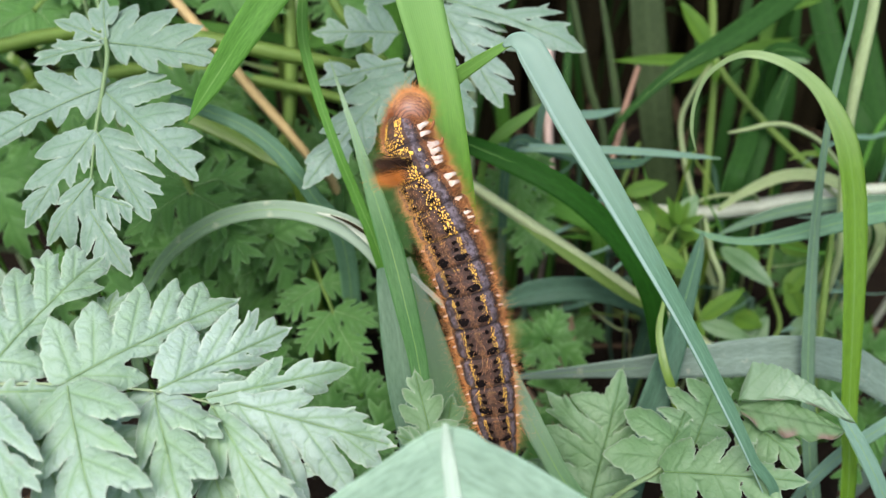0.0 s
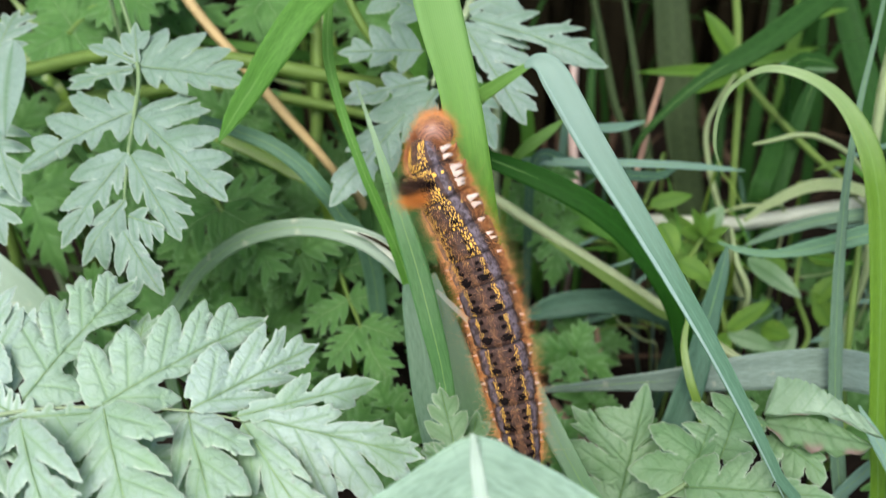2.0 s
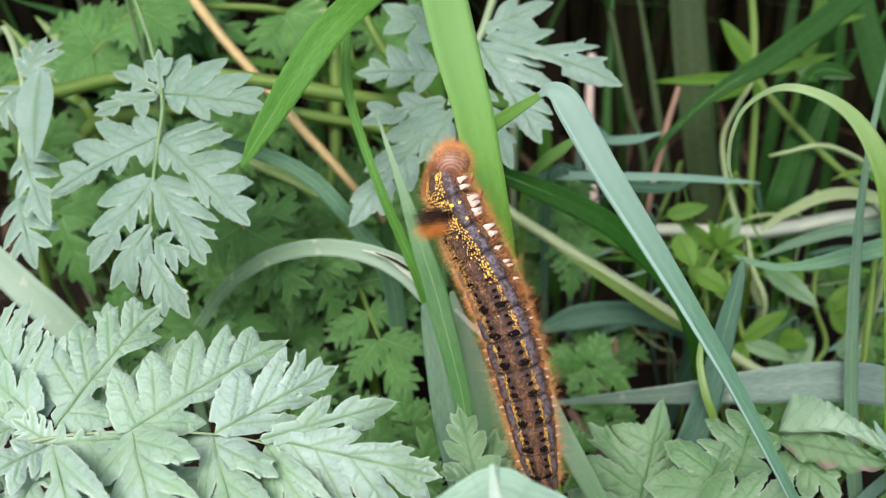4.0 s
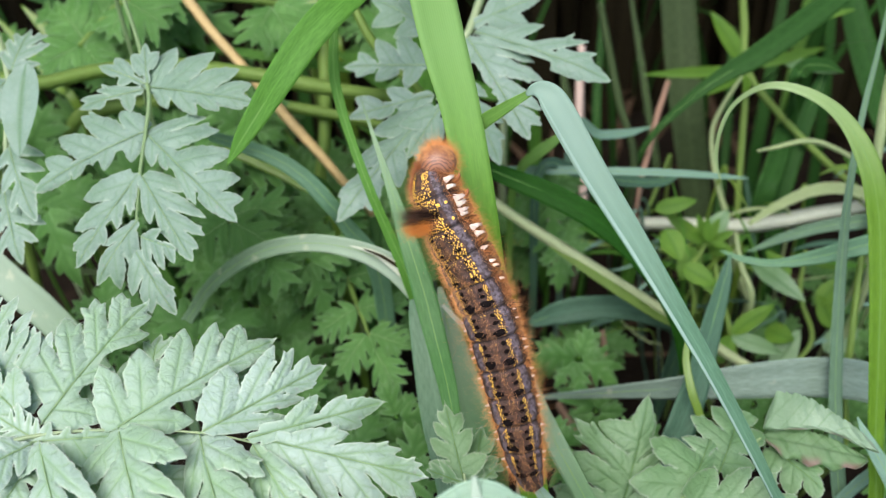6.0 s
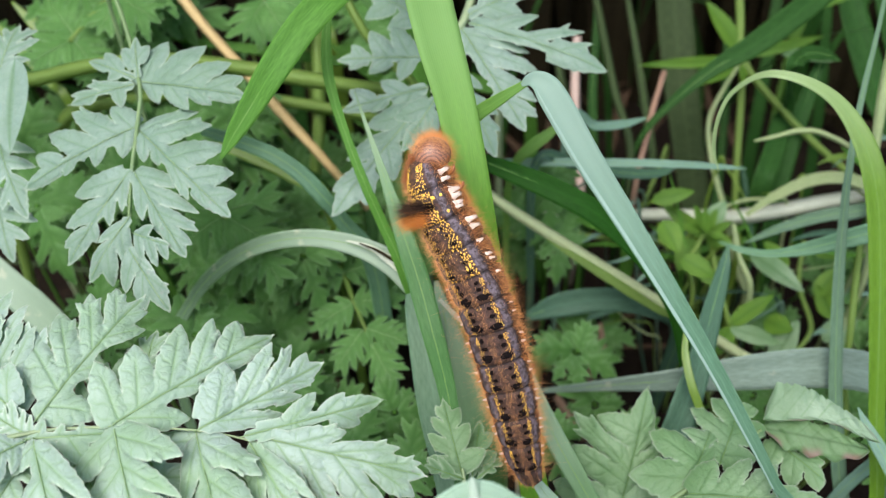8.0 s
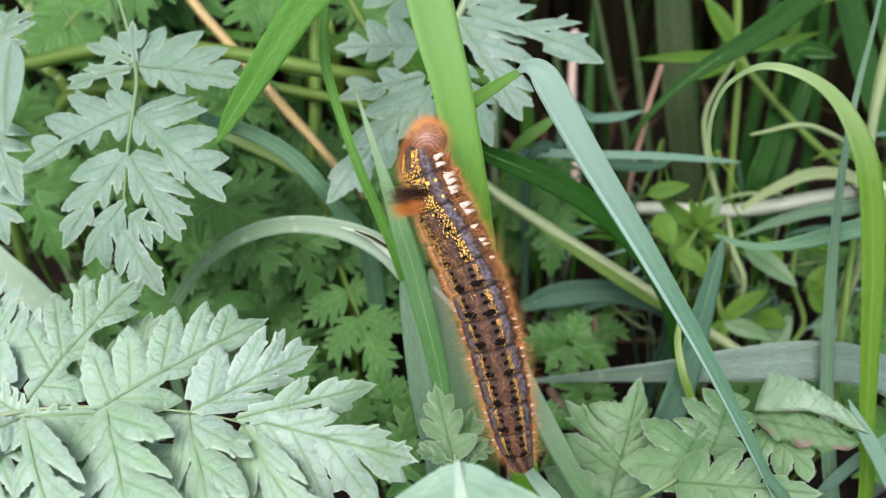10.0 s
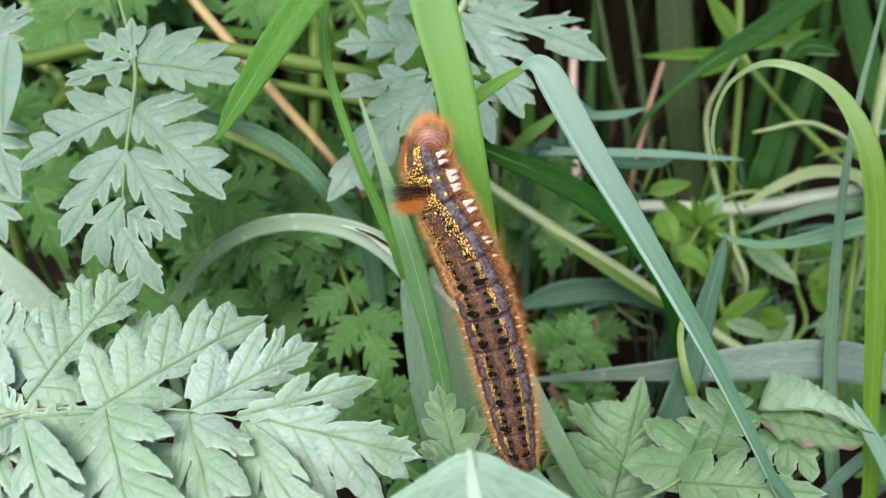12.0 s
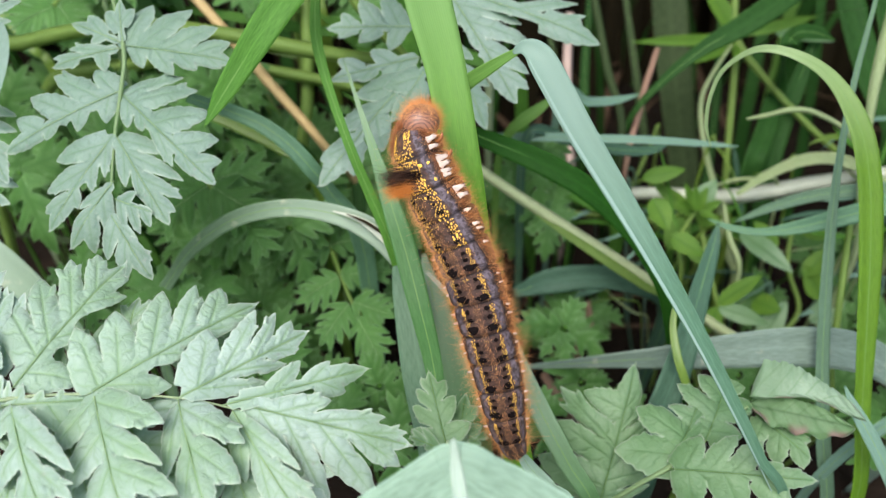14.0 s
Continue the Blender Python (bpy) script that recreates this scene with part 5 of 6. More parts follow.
frond("small downy cow parsley leaf beside the tail", LEAF_SOFT, [
    ((-1.5, 99.9, 88.6), (-5.1, 113.0, 94.6), [(0.12, -60, 6.4, 3.0), (0.28, -40, 6.6, 2.5), (0.5, -32, 5.6, 2.0), (0.7, -26, 3.9, 1.5), (0.15, 75, 5.4, 2.6), (0.38, 46, 5.0, 2.4), (0.62, 38, 4.2, 2.0)], 0),
    ((0.1, 102.3, 85.7), (1.7, 112.7, 88.9), [(0.15, -54, 4.2, 2.1), (0.45, -44, 3.9, 1.9), (0.2, 53, 4.9, 2.4), (0.5, 40, 4.2, 2.0)], 0),
    ((-1.4, 98.3, 90.1), (-8.0, 99.1, 93.0), [(0.35, -34, 1.8, 0.9), (0.65, -39, 1.6, 0.8), (0.3, 33, 4.1, 1.1), (0.6, 27, 3.2, 0.9)], 0),
    ((1.1, 101.6, 86.1), (5.6, 106.3, 86.0), [(0.35, -68, 1.8, 0.9), (0.65, -59, 1.7, 0.8), (0.4, 43, 1.8, 0.9), (0.7, 39, 1.7, 0.8)], 0),
], [[(-1.5, 100.7, 89.9, 0.4, 0), (-1.1, 97.9, 88.8, 0.7, 0), (-0.6, 95.8, 86.9, 0.9, 0)]], downy=True, rib_mat=RIB_GREEN)
right_leaf = frond("pale green cow parsley leaf with a shrivelled brown edge", LEAF_SOFT, [
    ((28.5, 109.1, 61.6), (36.0, 127.2, 81.9), [(0.1, -82, 14.2, 6.0), (0.3, -70, 12.9, 5.1), (0.4, -58, 15.8, 3.5), (0.66, -80, 8.8, 3.8), (0.02, 61, 10.3, 2.4), (0.14, 59, 9.2, 4.5), (0.36, 35, 9.4, 3.8), (0.52, 28, 6.9, 1.9), (0.66, 26, 5.6, 2.2)], 0),
    ((40.5, 106.4, 77.1), (47.0, 118.0, 81.3), [(0.1, -109, 10.7, 5.5), (0.35, -78, 10.3, 4.5), (0.7, -92, 5, 2.3), (0.35, 22, 8.4, 1.8), (0.6, 21, 6.4, 1.4)], 0),
    ((39.8, 103.9, 78.2), (64.0, 99.8, 80.2), [(0.06, -62, 7.4, 3.8), (0.24, -53, 8.8, 3.1), (0.4, -47, 8.4, 3.2), (0.62, -33, 4.4, 2.3), (0.8, -37, 2.9, 1.5), (0.1, 82, 7.7, 4.0), (0.35, 65, 8.6, 4.4), (0.6, 44, 7.3, 3.7)], -6),
    ((47.1, 110.4, 78.4), (53.2, 122.2, 82.8), [(0.15, -71, 4.6, 2.3), (0.4, -71, 9, 2.8), (0.68, -63, 6.1, 3.2), (0.15, 68, 6.9, 3.6), (0.45, 50, 8.4, 3.7), (0.75, 35, 7.1, 2.3)], 0),
    ((58.7, 118.0, 77.3), (66.3, 107.7, 76.5), [(0.2, -64, 5.2, 2.7), (0.55, -37, 4.5, 2.3), (0.15, 72, 6.5, 3.3), (0.45, 57, 6.2, 3.2), (0.75, 28, 4.4, 2.3)], 0),
], [[(56.2, 116.9, 80.6, 0.5, 0), (52.4, 115.3, 78.3, 0.6, 0), (44.8, 110.1, 77.9, 0.75, 0), (39.8, 105.6, 76.8, 0.9, 0), (33, 104.7, 71.2, 1, 0), (28.8, 106.7, 60.4, 1.1, 0)]], downy=True, cell=0.2, stem_mat=LEAF_STALK_GREEN, rib_mat=RIB_GREEN)
def curled_lamina(base, tip, up, down, roll, seed, mat, hollow=0.0):
    """A limp leaf half: wide above the rib, rolled and shrivelled along the lower edge."""
    r = random.Random(seed)
    b, ax, n, side, length = leaflet_frame(base, tip, 0)
    verts, faces, vein, rim = [], [], [], []
    nu, nv = 90, 36
    for i in range(nu + 1):
        u = i / nu
        env = min(1.0, u / 0.07) ** 0.6 * max(1 - u ** 2.3, 0.0) ** 0.85
        low = max(1 - abs(2 * u - 1.02) ** 3, 0.0) ** 0.8
        bite = 1 - 0.07 * ((u * 13 + 0.3 * math.sin(u * 40)) % 1.0) - 0.05 * math.sin(u * 9 + seed)
        for j in range(nv + 1):
            v = -1 + 2 * j / nv
            y = up * bite * env * v if v > 0 else down * (1 - 0.12 * math.sin(u * 27 + seed)) * low * v
            z = 0.07 * length * 4 * u * (1 - u) - 0.14 * up * v * v
            if v < 0:
                z += roll * down * (-v) ** 3 * (1 + 0.5 * math.sin(u * 23 + seed))
                y += 0.45 * roll * down * (-v) ** 4 * low
            y += hollow * (1 - max(v, 0.0)) * math.sin(math.pi * u) ** 1.5
            z += 0.16 * math.sin(u * 31 + v * 3) * math.sin(v * 5 + u * 9) + 0.10 * math.sin(u * 58 + 4 * v) * v * v
            cord = math.exp(-(y / 0.22) ** 2) + 0.5 * max(0.0, math.cos(2 * math.pi * (u * 6.5 - abs(v) * (1.1 + 0.4 * math.sin(u * 9))))) ** 16
            verts.append((b + ax * (u * length) - side * y + n * (z - 0.12 * cord)) * MM)
            vein.append(min(1.0, cord))
            rim.append(max(0.0, min(1.0, (-v - 0.38) / 0.35)) * max(0.0, min(1.0, 0.35 + 1.1 * math.sin(u * 17 + 1 + seed))))
    for i in range(nu):
        for j in range(nv):
            a = i * (nv + 1) + j
            faces.append((a, a + 1, a + nv + 2, a + nv + 1))
    return mesh_of("leaflet", verts, faces, mat, attrs={"vein": vein, "rim": rim, "tip": [0.0] * len(verts)})


part("leaflet", curled_lamina((56.5, 117.7, 82.5), (76.2, 111.4, 82.9), 8.0, 0.9, 0.6, 2, LEAF_WITHERED, 2.4), right_leaf, "limp leaflet with a shrivelled brown edge")
part("leaflet", curled_lamina((57.0, 118.1, 79.7), (75.0, 111.9, 80.3), 3.4, 4.0, 0.3, 5, LEAF_SHADED), right_leaf, "shaded lower half of a limp leaflet")
side_leaf = frond("grey-green cow parsley leaf with one plain oval leaflet", LEAF_MID, [
    ((-100.1, 161.5, 123.8), (-91.1, 147.0, 113.6), 5.7, 3, 0),
    ((-101.3, 156.2, 116.2), (-94.5, 141.9, 106.3), 6.8, 3, 0), ((-101.2, 171.4, 134.5), (-107.0, 162.3, 128.4), 5.6, 3, 0), ((-100.1, 172.8, 136.4), (-97.5, 181.5, 141.8), 5.6, 3, 0),
], [[(-101.3, 155.5, 115.3, 0.93, 0), (-101.1, 163.8, 125.3, 1.17, 0), (-102.1, 174.0, 134.7, 1.42, 0), (-117.7, 200.2, 137.2, 1.84, 0), (-138.4, 221.5, 115.3, 2.12, 0)]])


# undergrowth: small fresh leaves low in the shade
def low_leaf(node_at, size, seed):
    r = random.Random(seed)
    c = Vector(node_at)
    leaflets, up = [], FACE.cross(Vector((1, 0, 0)))
    first = r.uniform(0, 6.283)
    for k in range(7):
        an = first + k * 0.86 + r.uniform(-0.15, 0.15)
        d = Vector((1, 0, 0)) * math.cos(an) - up * math.sin(an) - Vector((0, 0, 0.25)) + FACE * r.uniform(-0.3, 0.3)
        ln = size * (r.uniform(0.85, 1.2) if k % 2 else r.uniform(0.55, 0.85))
        leaflets.append((tuple(c + d * 1.0), tuple(c + d * ln), ln * 0.38, 3, r.uniform(-22, 22)))
    frond("fresh green cow parsley leaf spread low in the shade", LEAF_GREEN, leaflets,
          [[(c.x, c.y, c.z, 0.9, 0), (c.x + r.uniform(-4, 4), c.y + 6, c.z - 6, 1.2, 0), (c.x + r.uniform(-8, 8), c.y + 14, max(c.z - 20, 2), 1.3, 0)]], ribs=False, stem_mat=GRASS_MID, cell=0.5)


for n, (place, size) in enumerate((
        ((-73.3, 187.6, 67.0), 17), ((-52.7, 170.3, 59.7), 17), ((-62.8, 159.4, 61.5), 16), ((-43.4, 156.2, 57.0), 15), ((-84.4, 202.1, 70.2), 15), ((-18.5, 140.7, 60.9), 12), ((-24.8, 146.3, 51.6), 13),
        ((26.6, 174.6, 48.4), 13), ((37.2, 190.7, 36.5), 12), ((93.5, 208.0, 26.4), 13), ((113.6, 225.2, 33.5), 13), ((121.9, 209.0, 27.8), 13), ((31.3, 158.7, 43.1), 12), ((86.3, 159.5, 44.3), 14), ((75.1, 166.8, 37.2), 13),
        ((-56.6, 215.3, 71.6), 14), ((-22.8, 208.5, 79.3), 15), ((-94.6, 165.8, 70.6), 15), ((124.4, 187.9, 32.5), 14), ((-35.4, 197.6, 63.8), 15), ((-68.1, 203.0, 54.0), 15), ((-12.2, 170.3, 59.7), 13),
        ((-85.5, 169.7, 67.5), 15), ((-36.5, 151.5, 50.2), 14), ((-47.9, 145.8, 59.5), 14), ((-28.0, 132.8, 58.3), 13), ((-15.1, 126.5, 58.1), 12), ((19.2, 139.7, 50.9), 11), ((36.3, 139.7, 50.9), 12), ((95.0, 157.0, 40.7), 13), ((104.5, 146.7, 43.4), 13), ((-74.4, 170.3, 59.7), 15), ((-52.0, 213.1, 51.0), 15), ((-107.6, 218.1, 75.6), 15), ((-93.1, 236.6, 84.7), 15), ((-64.7, 245.7, 80.2), 14), ((-127.3, 238.6, 87.5), 15), ((-32.7, 241.7, 74.4), 14), ((17.4, 213.4, 68.9), 13), ((28.4, 217.0, 56.6), 13), ((16.4, 215.0, 53.8), 12),
        ((-63.4, 147.1, 80.7), 15), ((-54.8, 183.1, 82.9), 14), ((-42.2, 173.4, 82.6), 13), ((-63.3, 183.0, 76.7), 14), ((-39.8, 191.5, 83.2), 13), ((19.8, 201.0, 85.5), 12), ((24.7, 195.2, 70.8), 12), ((26.4, 163.2, 58.3), 12))):
    low_leaf(place, size, 40 + n)


def thicket():
    """Leaves and grass that close the view between the stalks, behind the hanging leaf."""
    r = random.Random(57)
    corner, across, downward = Vector((-156.9, 244.5, 132.4)), Vector((-16.6, 248.1, 128.5)), Vector((-144.4, 180.1, 79.5))
    across, downward = across - corner, downward - corner
    back = across.cross(downward).normalized()
    if back.y < 0:
        back = -back
    for k in range(30):
        p = corner + across * r.random() + downward * r.random() + back * r.uniform(-12, 40)
        low_leaf((p.x, p.y, p.z), r.uniform(13, 21), 300 + k)
    for k in range(34):
        p = corner + across * r.random() + downward * r.random() + back * r.uniform(-5, 45)
        tilt = r.gauss(0.9, 0.5) * r.choice((-1, 1))
        way = across.normalized() * math.cos(tilt) + downward.normalized() * abs(math.sin(tilt))
        reach, wide = r.uniform(30, 70), r.uniform(1.6, 5.0)
        bow = across.normalized() * r.uniform(-0.15, 0.15) * reach
        rows = []
        for u, w in ((0, 0.12), (0.25, 0.75), (0.5, 1), (0.75, 1), (1, 0.95)):
            q = p + way * ((u - 0.5) * reach) + bow * (4 * u * (1 - u)) + back * (u * 8)
            rows.append((q.x, q.y, max(q.z, 3.0), wide * w, r.uniform(-8, 8)))
        # the darkest green and the olive carry shade in their colour
        mat, tone = r.choice(((GRASS_MID, "green"), (GRASS_SHADED, "shade-toned green"), (GRASS_YELLOW, "yellow-green"), (GRASS_SHADED_DULL, "shade-toned olive")))
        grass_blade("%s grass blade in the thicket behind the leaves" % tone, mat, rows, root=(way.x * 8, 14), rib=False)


thicket()


def oval_leaf(base, tip, half, mat, seed):
    """A small smooth-edged leaf."""
    b, t = Vector(base), Vector(tip)
    ax = (t - b)
    length = ax.length
    ax.normalize()
    n = FACE + Vector((0, 0, 0.3))
    n = Matrix.Rotation(radians(random.Random(seed).uniform(-35, 35)), 3, ax) @ (n - ax * n.dot(ax)).normalized()
    side = ax.cross(n)
    verts, faces, vein, rim = [], [], [], []
    nu, nv = 14, 8
    for i in range(nu + 1):
        u = i / nu
        w = half * (max(math.sin(math.pi * u ** 0.75), 0) ** 0.8 + 0.04)
        for j in range(nv + 1):
            c = -1 + 2 * j / nv
            z = 0.12 * half * abs(c) ** 1.3 + 0.18 * length * u * (1 - u)
            verts.append((b + ax * (u * length) + side * (c * w) + n * z) * MM)
            vein.append(math.exp(-(c / 0.15) ** 2))
            rim.append(0.0)
    for i in range(nu):
        for j in range(nv):
            a = i * (nv + 1) + j
            faces.append((a, a + 1, a + nv + 2, a + nv + 1))
    return mesh_of("leaf", verts, faces, mat, attrs={"vein": vein, "rim": rim, "tip": rim})


part("leaflet", oval_leaf((-93.5, 167.9, 139.9), (-93.1, 152.9, 125.5), 4.3, LEAF_MID, 5), side_leaf, "plain oval leaflet")


def weed(label, leaves, stems):
    main = rooted(stems[0], 0, 10)
    top = thing("cleavers_plant", Vector(main[-1][:3]) * MM, label, "weed", "weeds")
    for rows in [main] + list(stems[1:]):
        v, f, a = tube(rows, 6)
        part("stem", mesh_of("stem", v, f, STALK, attrs=a), top)
    for n, (b, t, half) in enumerate(leaves):
        part("leaf", oval_leaf(b, t, half * 0.85, LEAF_SOFT if n % 3 == 1 and half > 2.6 else LEAF_WEED, n + 3), top)
    return top


weed("bright green cleavers with a whorl of narrow leaves", [
    ((85.0, 255.3, 93.9), (52.0, 249.5, 96.0), 2.0), ((85.0, 255.1, 93.6), (66.6, 243.6, 91.1), 2.6), ((84.3, 256.8, 96.0), (75.0, 267.9, 108.4), 3.6),
    ((87.1, 256.1, 95.1), (110.2, 259.2, 99.4), 2.0), ((97.1, 256.3, 95.4), (113.8, 250.9, 94.6), 2.7), ((85.3, 254.7, 93.0), (83.1, 245.3, 90.0), 1.8),
    ((102.2, 259.2, 108.2), (116.6, 260.0, 111.1), 1.5),
], [[(85.8, 280.4, 119.2, 2.18, 0), (85.6, 266.1, 105.7, 2.69, 0), (85.7, 255.5, 94.2, 2.49, 0), (94.6, 245.9, 84.0, 2.29, 0), (106.1, 236.6, 74.1, 2.28, 0), (116.6, 231.1, 66.2, 2.10, 0), (129.0, 228.4, 55.5, 2.13, 0)],
    [(86.0, 255.5, 94.2, 2.13, 0), (84.3, 243.7, 77.3, 2.31, 0), (83.4, 234.2, 60.3, 2.15, 0), (83.9, 227.2, 43.3, 2.18, 0)]])
weed("fresh green cleavers with a young whorl at the top", [
    ((64.2, 195.0, 71.5), (60.5, 197.9, 78.8), 1.6), ((65.3, 198.3, 69.1), (67.7, 200.7, 75.6), 1.5), ((64.6, 196.6, 70.3), (58.4, 196.4, 73.7), 1.5), ((66.1, 199.8, 67.8), (72.4, 200.3, 71.3), 1.5), ((63.2, 191.5, 73.6), (62.2, 194.1, 80.4), 1.4), ((65.4, 198.0, 68.8), (69.7, 195.8, 68.9), 1.4), ((56.0, 187.6, 68.8), (64.4, 183.0, 65.5), 3.3), ((50.2, 203.3, 76.7), (61.6, 203.4, 79.5), 2.6), ((51.0, 191.8, 78.1), (54.5, 185.1, 72.2), 3.6)],
    [[(64.8, 197.1, 70.9, 1.1, 0), (61.9, 194.2, 67.3, 1.3, 0), (59.5, 192.2, 63.0, 1.4, 0), (60.8, 187.3, 54.9, 1.5, 0)]])
stalk("pale green stem forking down through the weeds", GRASS_PALE, [
    (73.3, 201.5, 69.7, 1, 0), (74.2, 194.3, 63.3, 1.6, 0), (76.9, 188.2, 55.1, 1.6, 0)])
weed("green cleavers with small oval leaves low in the grass", [
    ((72.0, 185.3, 46.2), (83.0, 187.0, 55.6), 2.8), ((79.2, 200.8, 59.6), (92.3, 190.3, 53.4), 4.1), ((62.5, 201.1, 65.2), (57.8, 194.0, 58.6), 3.8), ((64.7, 196.5, 58.7), (68.3, 191.4, 55.0), 2.5),
    ((66.6, 205.3, 64.3), (72.6, 208.7, 72.7), 3.5), ((66.8, 202.7, 64.1), (54.0, 208.7, 72.7), 2.5), ((66.8, 202.7, 64.1), (72.8, 198.5, 65.1), 2.8), ((72.0, 184.9, 45.6), (84.1, 177.6, 45.7), 2.8),
    ((72.0, 184.9, 45.6), (67.0, 177.4, 41.9), 2.8), ((83.6, 190.5, 43.1), (89.4, 184.0, 44.4), 3.8), ((84.5, 181.5, 33.9), (92.5, 188.9, 44.4), 3.8), ((99.7, 197.3, 46.0), (106.3, 202.1, 52.7), 3.2), ((98.1, 205.8, 58.1), (108.0, 203.9, 55.4), 2.8),
    ((101.4, 189.8, 35.2), (111.3, 193.6, 40.6), 4.3), ((91.5, 202.1, 52.7), (84.9, 206.8, 59.4), 3.0), ((104.7, 193.6, 40.6), (99.7, 199.2, 48.7), 3.3),
], [[(68.2, 207.2, 67.0, 1.30, 0), (68.8, 199.0, 58.9, 1.61, 0), (71.4, 189.2, 48.3, 1.75, 0), (74.9, 183.4, 36.5, 1.77, 0), (80.0, 178.4, 19.0, 1.81, 0)],
    [(96.4, 206.8, 59.4, 1.32, 0), (94.8, 199.2, 48.7, 1.48, 0), (98.1, 191.7, 37.9, 1.48, 0), (89.1, 184.5, 31.1, 1.47, 0)]])


# ---------------------------------------------------------------- caterpillar
def caterpillar():
    # back line: x, y, z (mm), body radius (mm), roll of the back (degrees)
    spine = spline([
        (-6.1, 124.7, 138.7, 4.60, 40), (-5.9, 123.3, 137.4, 6.90, 41), (-5.1, 121.3, 135.3, 8.50, 40), (-3.4, 119.3, 131.5, 9.20, 36), (-0.5, 116.7, 126.1, 9.45, 28), (2.1, 113.9, 120.3, 9.43, 19), (3.9, 111.2, 115.5, 9.28, 12),
        (5.3, 108.4, 110.7, 8.94, 7), (6.7, 106.0, 105.5, 8.73, 4), (7.9, 103.5, 100.3, 8.04, 3), (8.8, 101.3, 95.3, 6.97, 3), (9.8, 99.8, 91.5, 5.31, 3), (10.7, 99.1, 88.8, 3.44, 3)], 16)
    pts = [Vector(p[:3]) for p in spine]
    dist = [0.0]
    for a, b in zip(pts, pts[1:]):
        dist.append(dist[-1] + (b - a).length)
    total = dist[-1]
    seg = total / 11.6

    def at(s):
        """Centre, side, up (back) and radius at s millimetres from the head."""
        s = min(max(s, 0.0), total - 1e-3)
        i = max(k for k in range(len(dist)) if dist[k] <= s)
        i = min(i, len(pts) - 2)
        f = (s - dist[i]) / max(dist[i + 1] - dist[i], 1e-6)
        p = pts[i].lerp(pts[i + 1], f)
        t = (pts[min(i + 2, len(pts) - 1)] - pts[max(i - 1, 0)]).normalized()
        roll = spine[i][4] * (1 - f) + spine[i + 1][4] * f
        r = 0.5 * (spine[i][3] * (1 - f) + spine[i + 1][3] * f)
        w = -(t.cross(FACE)).normalized()
        n = t.cross(w).normalized()
        if n.dot(FACE) < 0:
            n = -n
        w = Matrix.Rotation(radians(-roll), 3, -t) @ w
        n = Matrix.Rotation(radians(-roll), 3, -t) @ n
        return p, w, n, r, t

    def swell(s):
        x = (s / seg) % 1.0
        return 1 - 0.12 * math.exp(-((x - 0.0) / 0.07) ** 2) - 0.12 * math.exp(-((x - 1.0) / 0.07) ** 2) - 0.025 * math.exp(-((x - 0.5) / 0.1) ** 2)

    def skin(s, turn, out=0.0):
        """A place on the skin and the way outward."""
        p, w, n, r, t = at(s)
        a = radians(turn)
        d = w * math.sin(a) + n * math.cos(a)
        return p + d * (r * swell(s) + out), d, t

    base = pts[-1]
    top = thing("caterpillar", base * MM, "hairy brown caterpillar with yellow specks climbing a grass blade", "caterpillar")

    # body
    rings, sides = 260, 48
    verts, faces, turns, folds, al = [], [], [], [], []
    for i in range(rings + 1):
        s = total * i / rings
        x = (s / seg) % 1.0
        f = math.exp(-(min(x, 1 - x) / 0.04) ** 2) + 0.35 * math.exp(-((x - 0.5) / 0.03) ** 2)
        for k in range(sides):
            tu = -180 + 360 * k / sides
            q, d, t = skin(s, tu)
            # fleshy warts along the flanks
            q = q + d * 0.18 * max(0, math.cos(radians(tu * 6))) * math.sin(math.pi * x) ** 2
            verts.append(q * MM)
            turns.append(tu)
            folds.append(f)
            al.append(s)
    for i in range(rings):
        for k in range(sides):
            a, b = i * sides + k, i * sides + (k + 1) % sides
            faces.append((a, b, b + sides, a + sides))
    faces.append(tuple(range(sides - 1, -1, -1)))
    faces.append(tuple(rings * sides + k for k in range(sides)))
    body = part("body", mesh_of("body", verts, faces, SKIN, attrs={"turn": turns, "fold": folds, "along": al}), top, "dark brown back with slate-blue side stripes")

    # head: a ringed capsule bent over the blade
    hc = Vector((-5.0, 124.1, 140.0))
    verts, faces, ringed = [], [], []
    nu, nv = 18, 24
    crown = (UPWARD * 0.95 + FACE * 0.25).normalized()
    over = Vector((1, 0, 0)).cross(crown) * -1
    pole = (FACE * 0.62 - UPWARD * 0.66).normalized()
    brow = Vector((1, 0, 0)).cross(pole) * -1
    for i in range(nu + 1):
        th = math.pi * i / nu
        for k in range(nv):
            ph = 2 * math.pi * k / nv
            d = pole * math.cos(th) + (Vector((1, 0, 0)) * math.cos(ph) + brow * math.sin(ph)) * math.sin(th)
            rad = 2.95 * (1 + 0.05 * math.cos(2 * ph))
            verts.append((hc + d * rad) * MM)
            ringed.append(th * 4.0)
    for i in range(nu):
        for k in range(nv):
            a, b = i * nv + k, i * nv + (k + 1) % nv
            faces.append((a, b, b + nv, a + nv))
    part("head", mesh_of("head", verts, faces, HEAD, attrs={"ringed": ringed}), top, "rounded tan head with fine brown stripes")

    r = random.Random(11)

    def hairs(items, root_r):
        """Bent tapering hairs: items of root, way, length, bend."""
        verts, faces = [], []
        for q, d, ln, bend in items:
            side = d.cross(Vector((r.uniform(-1, 1), r.uniform(-1, 1), r.uniform(-1, 1))))
            if side.length < 1e-3:
                side = Vector((1, 0, 0))
            side.normalize()
            o = d.cross(side)
            n0 = len(verts)
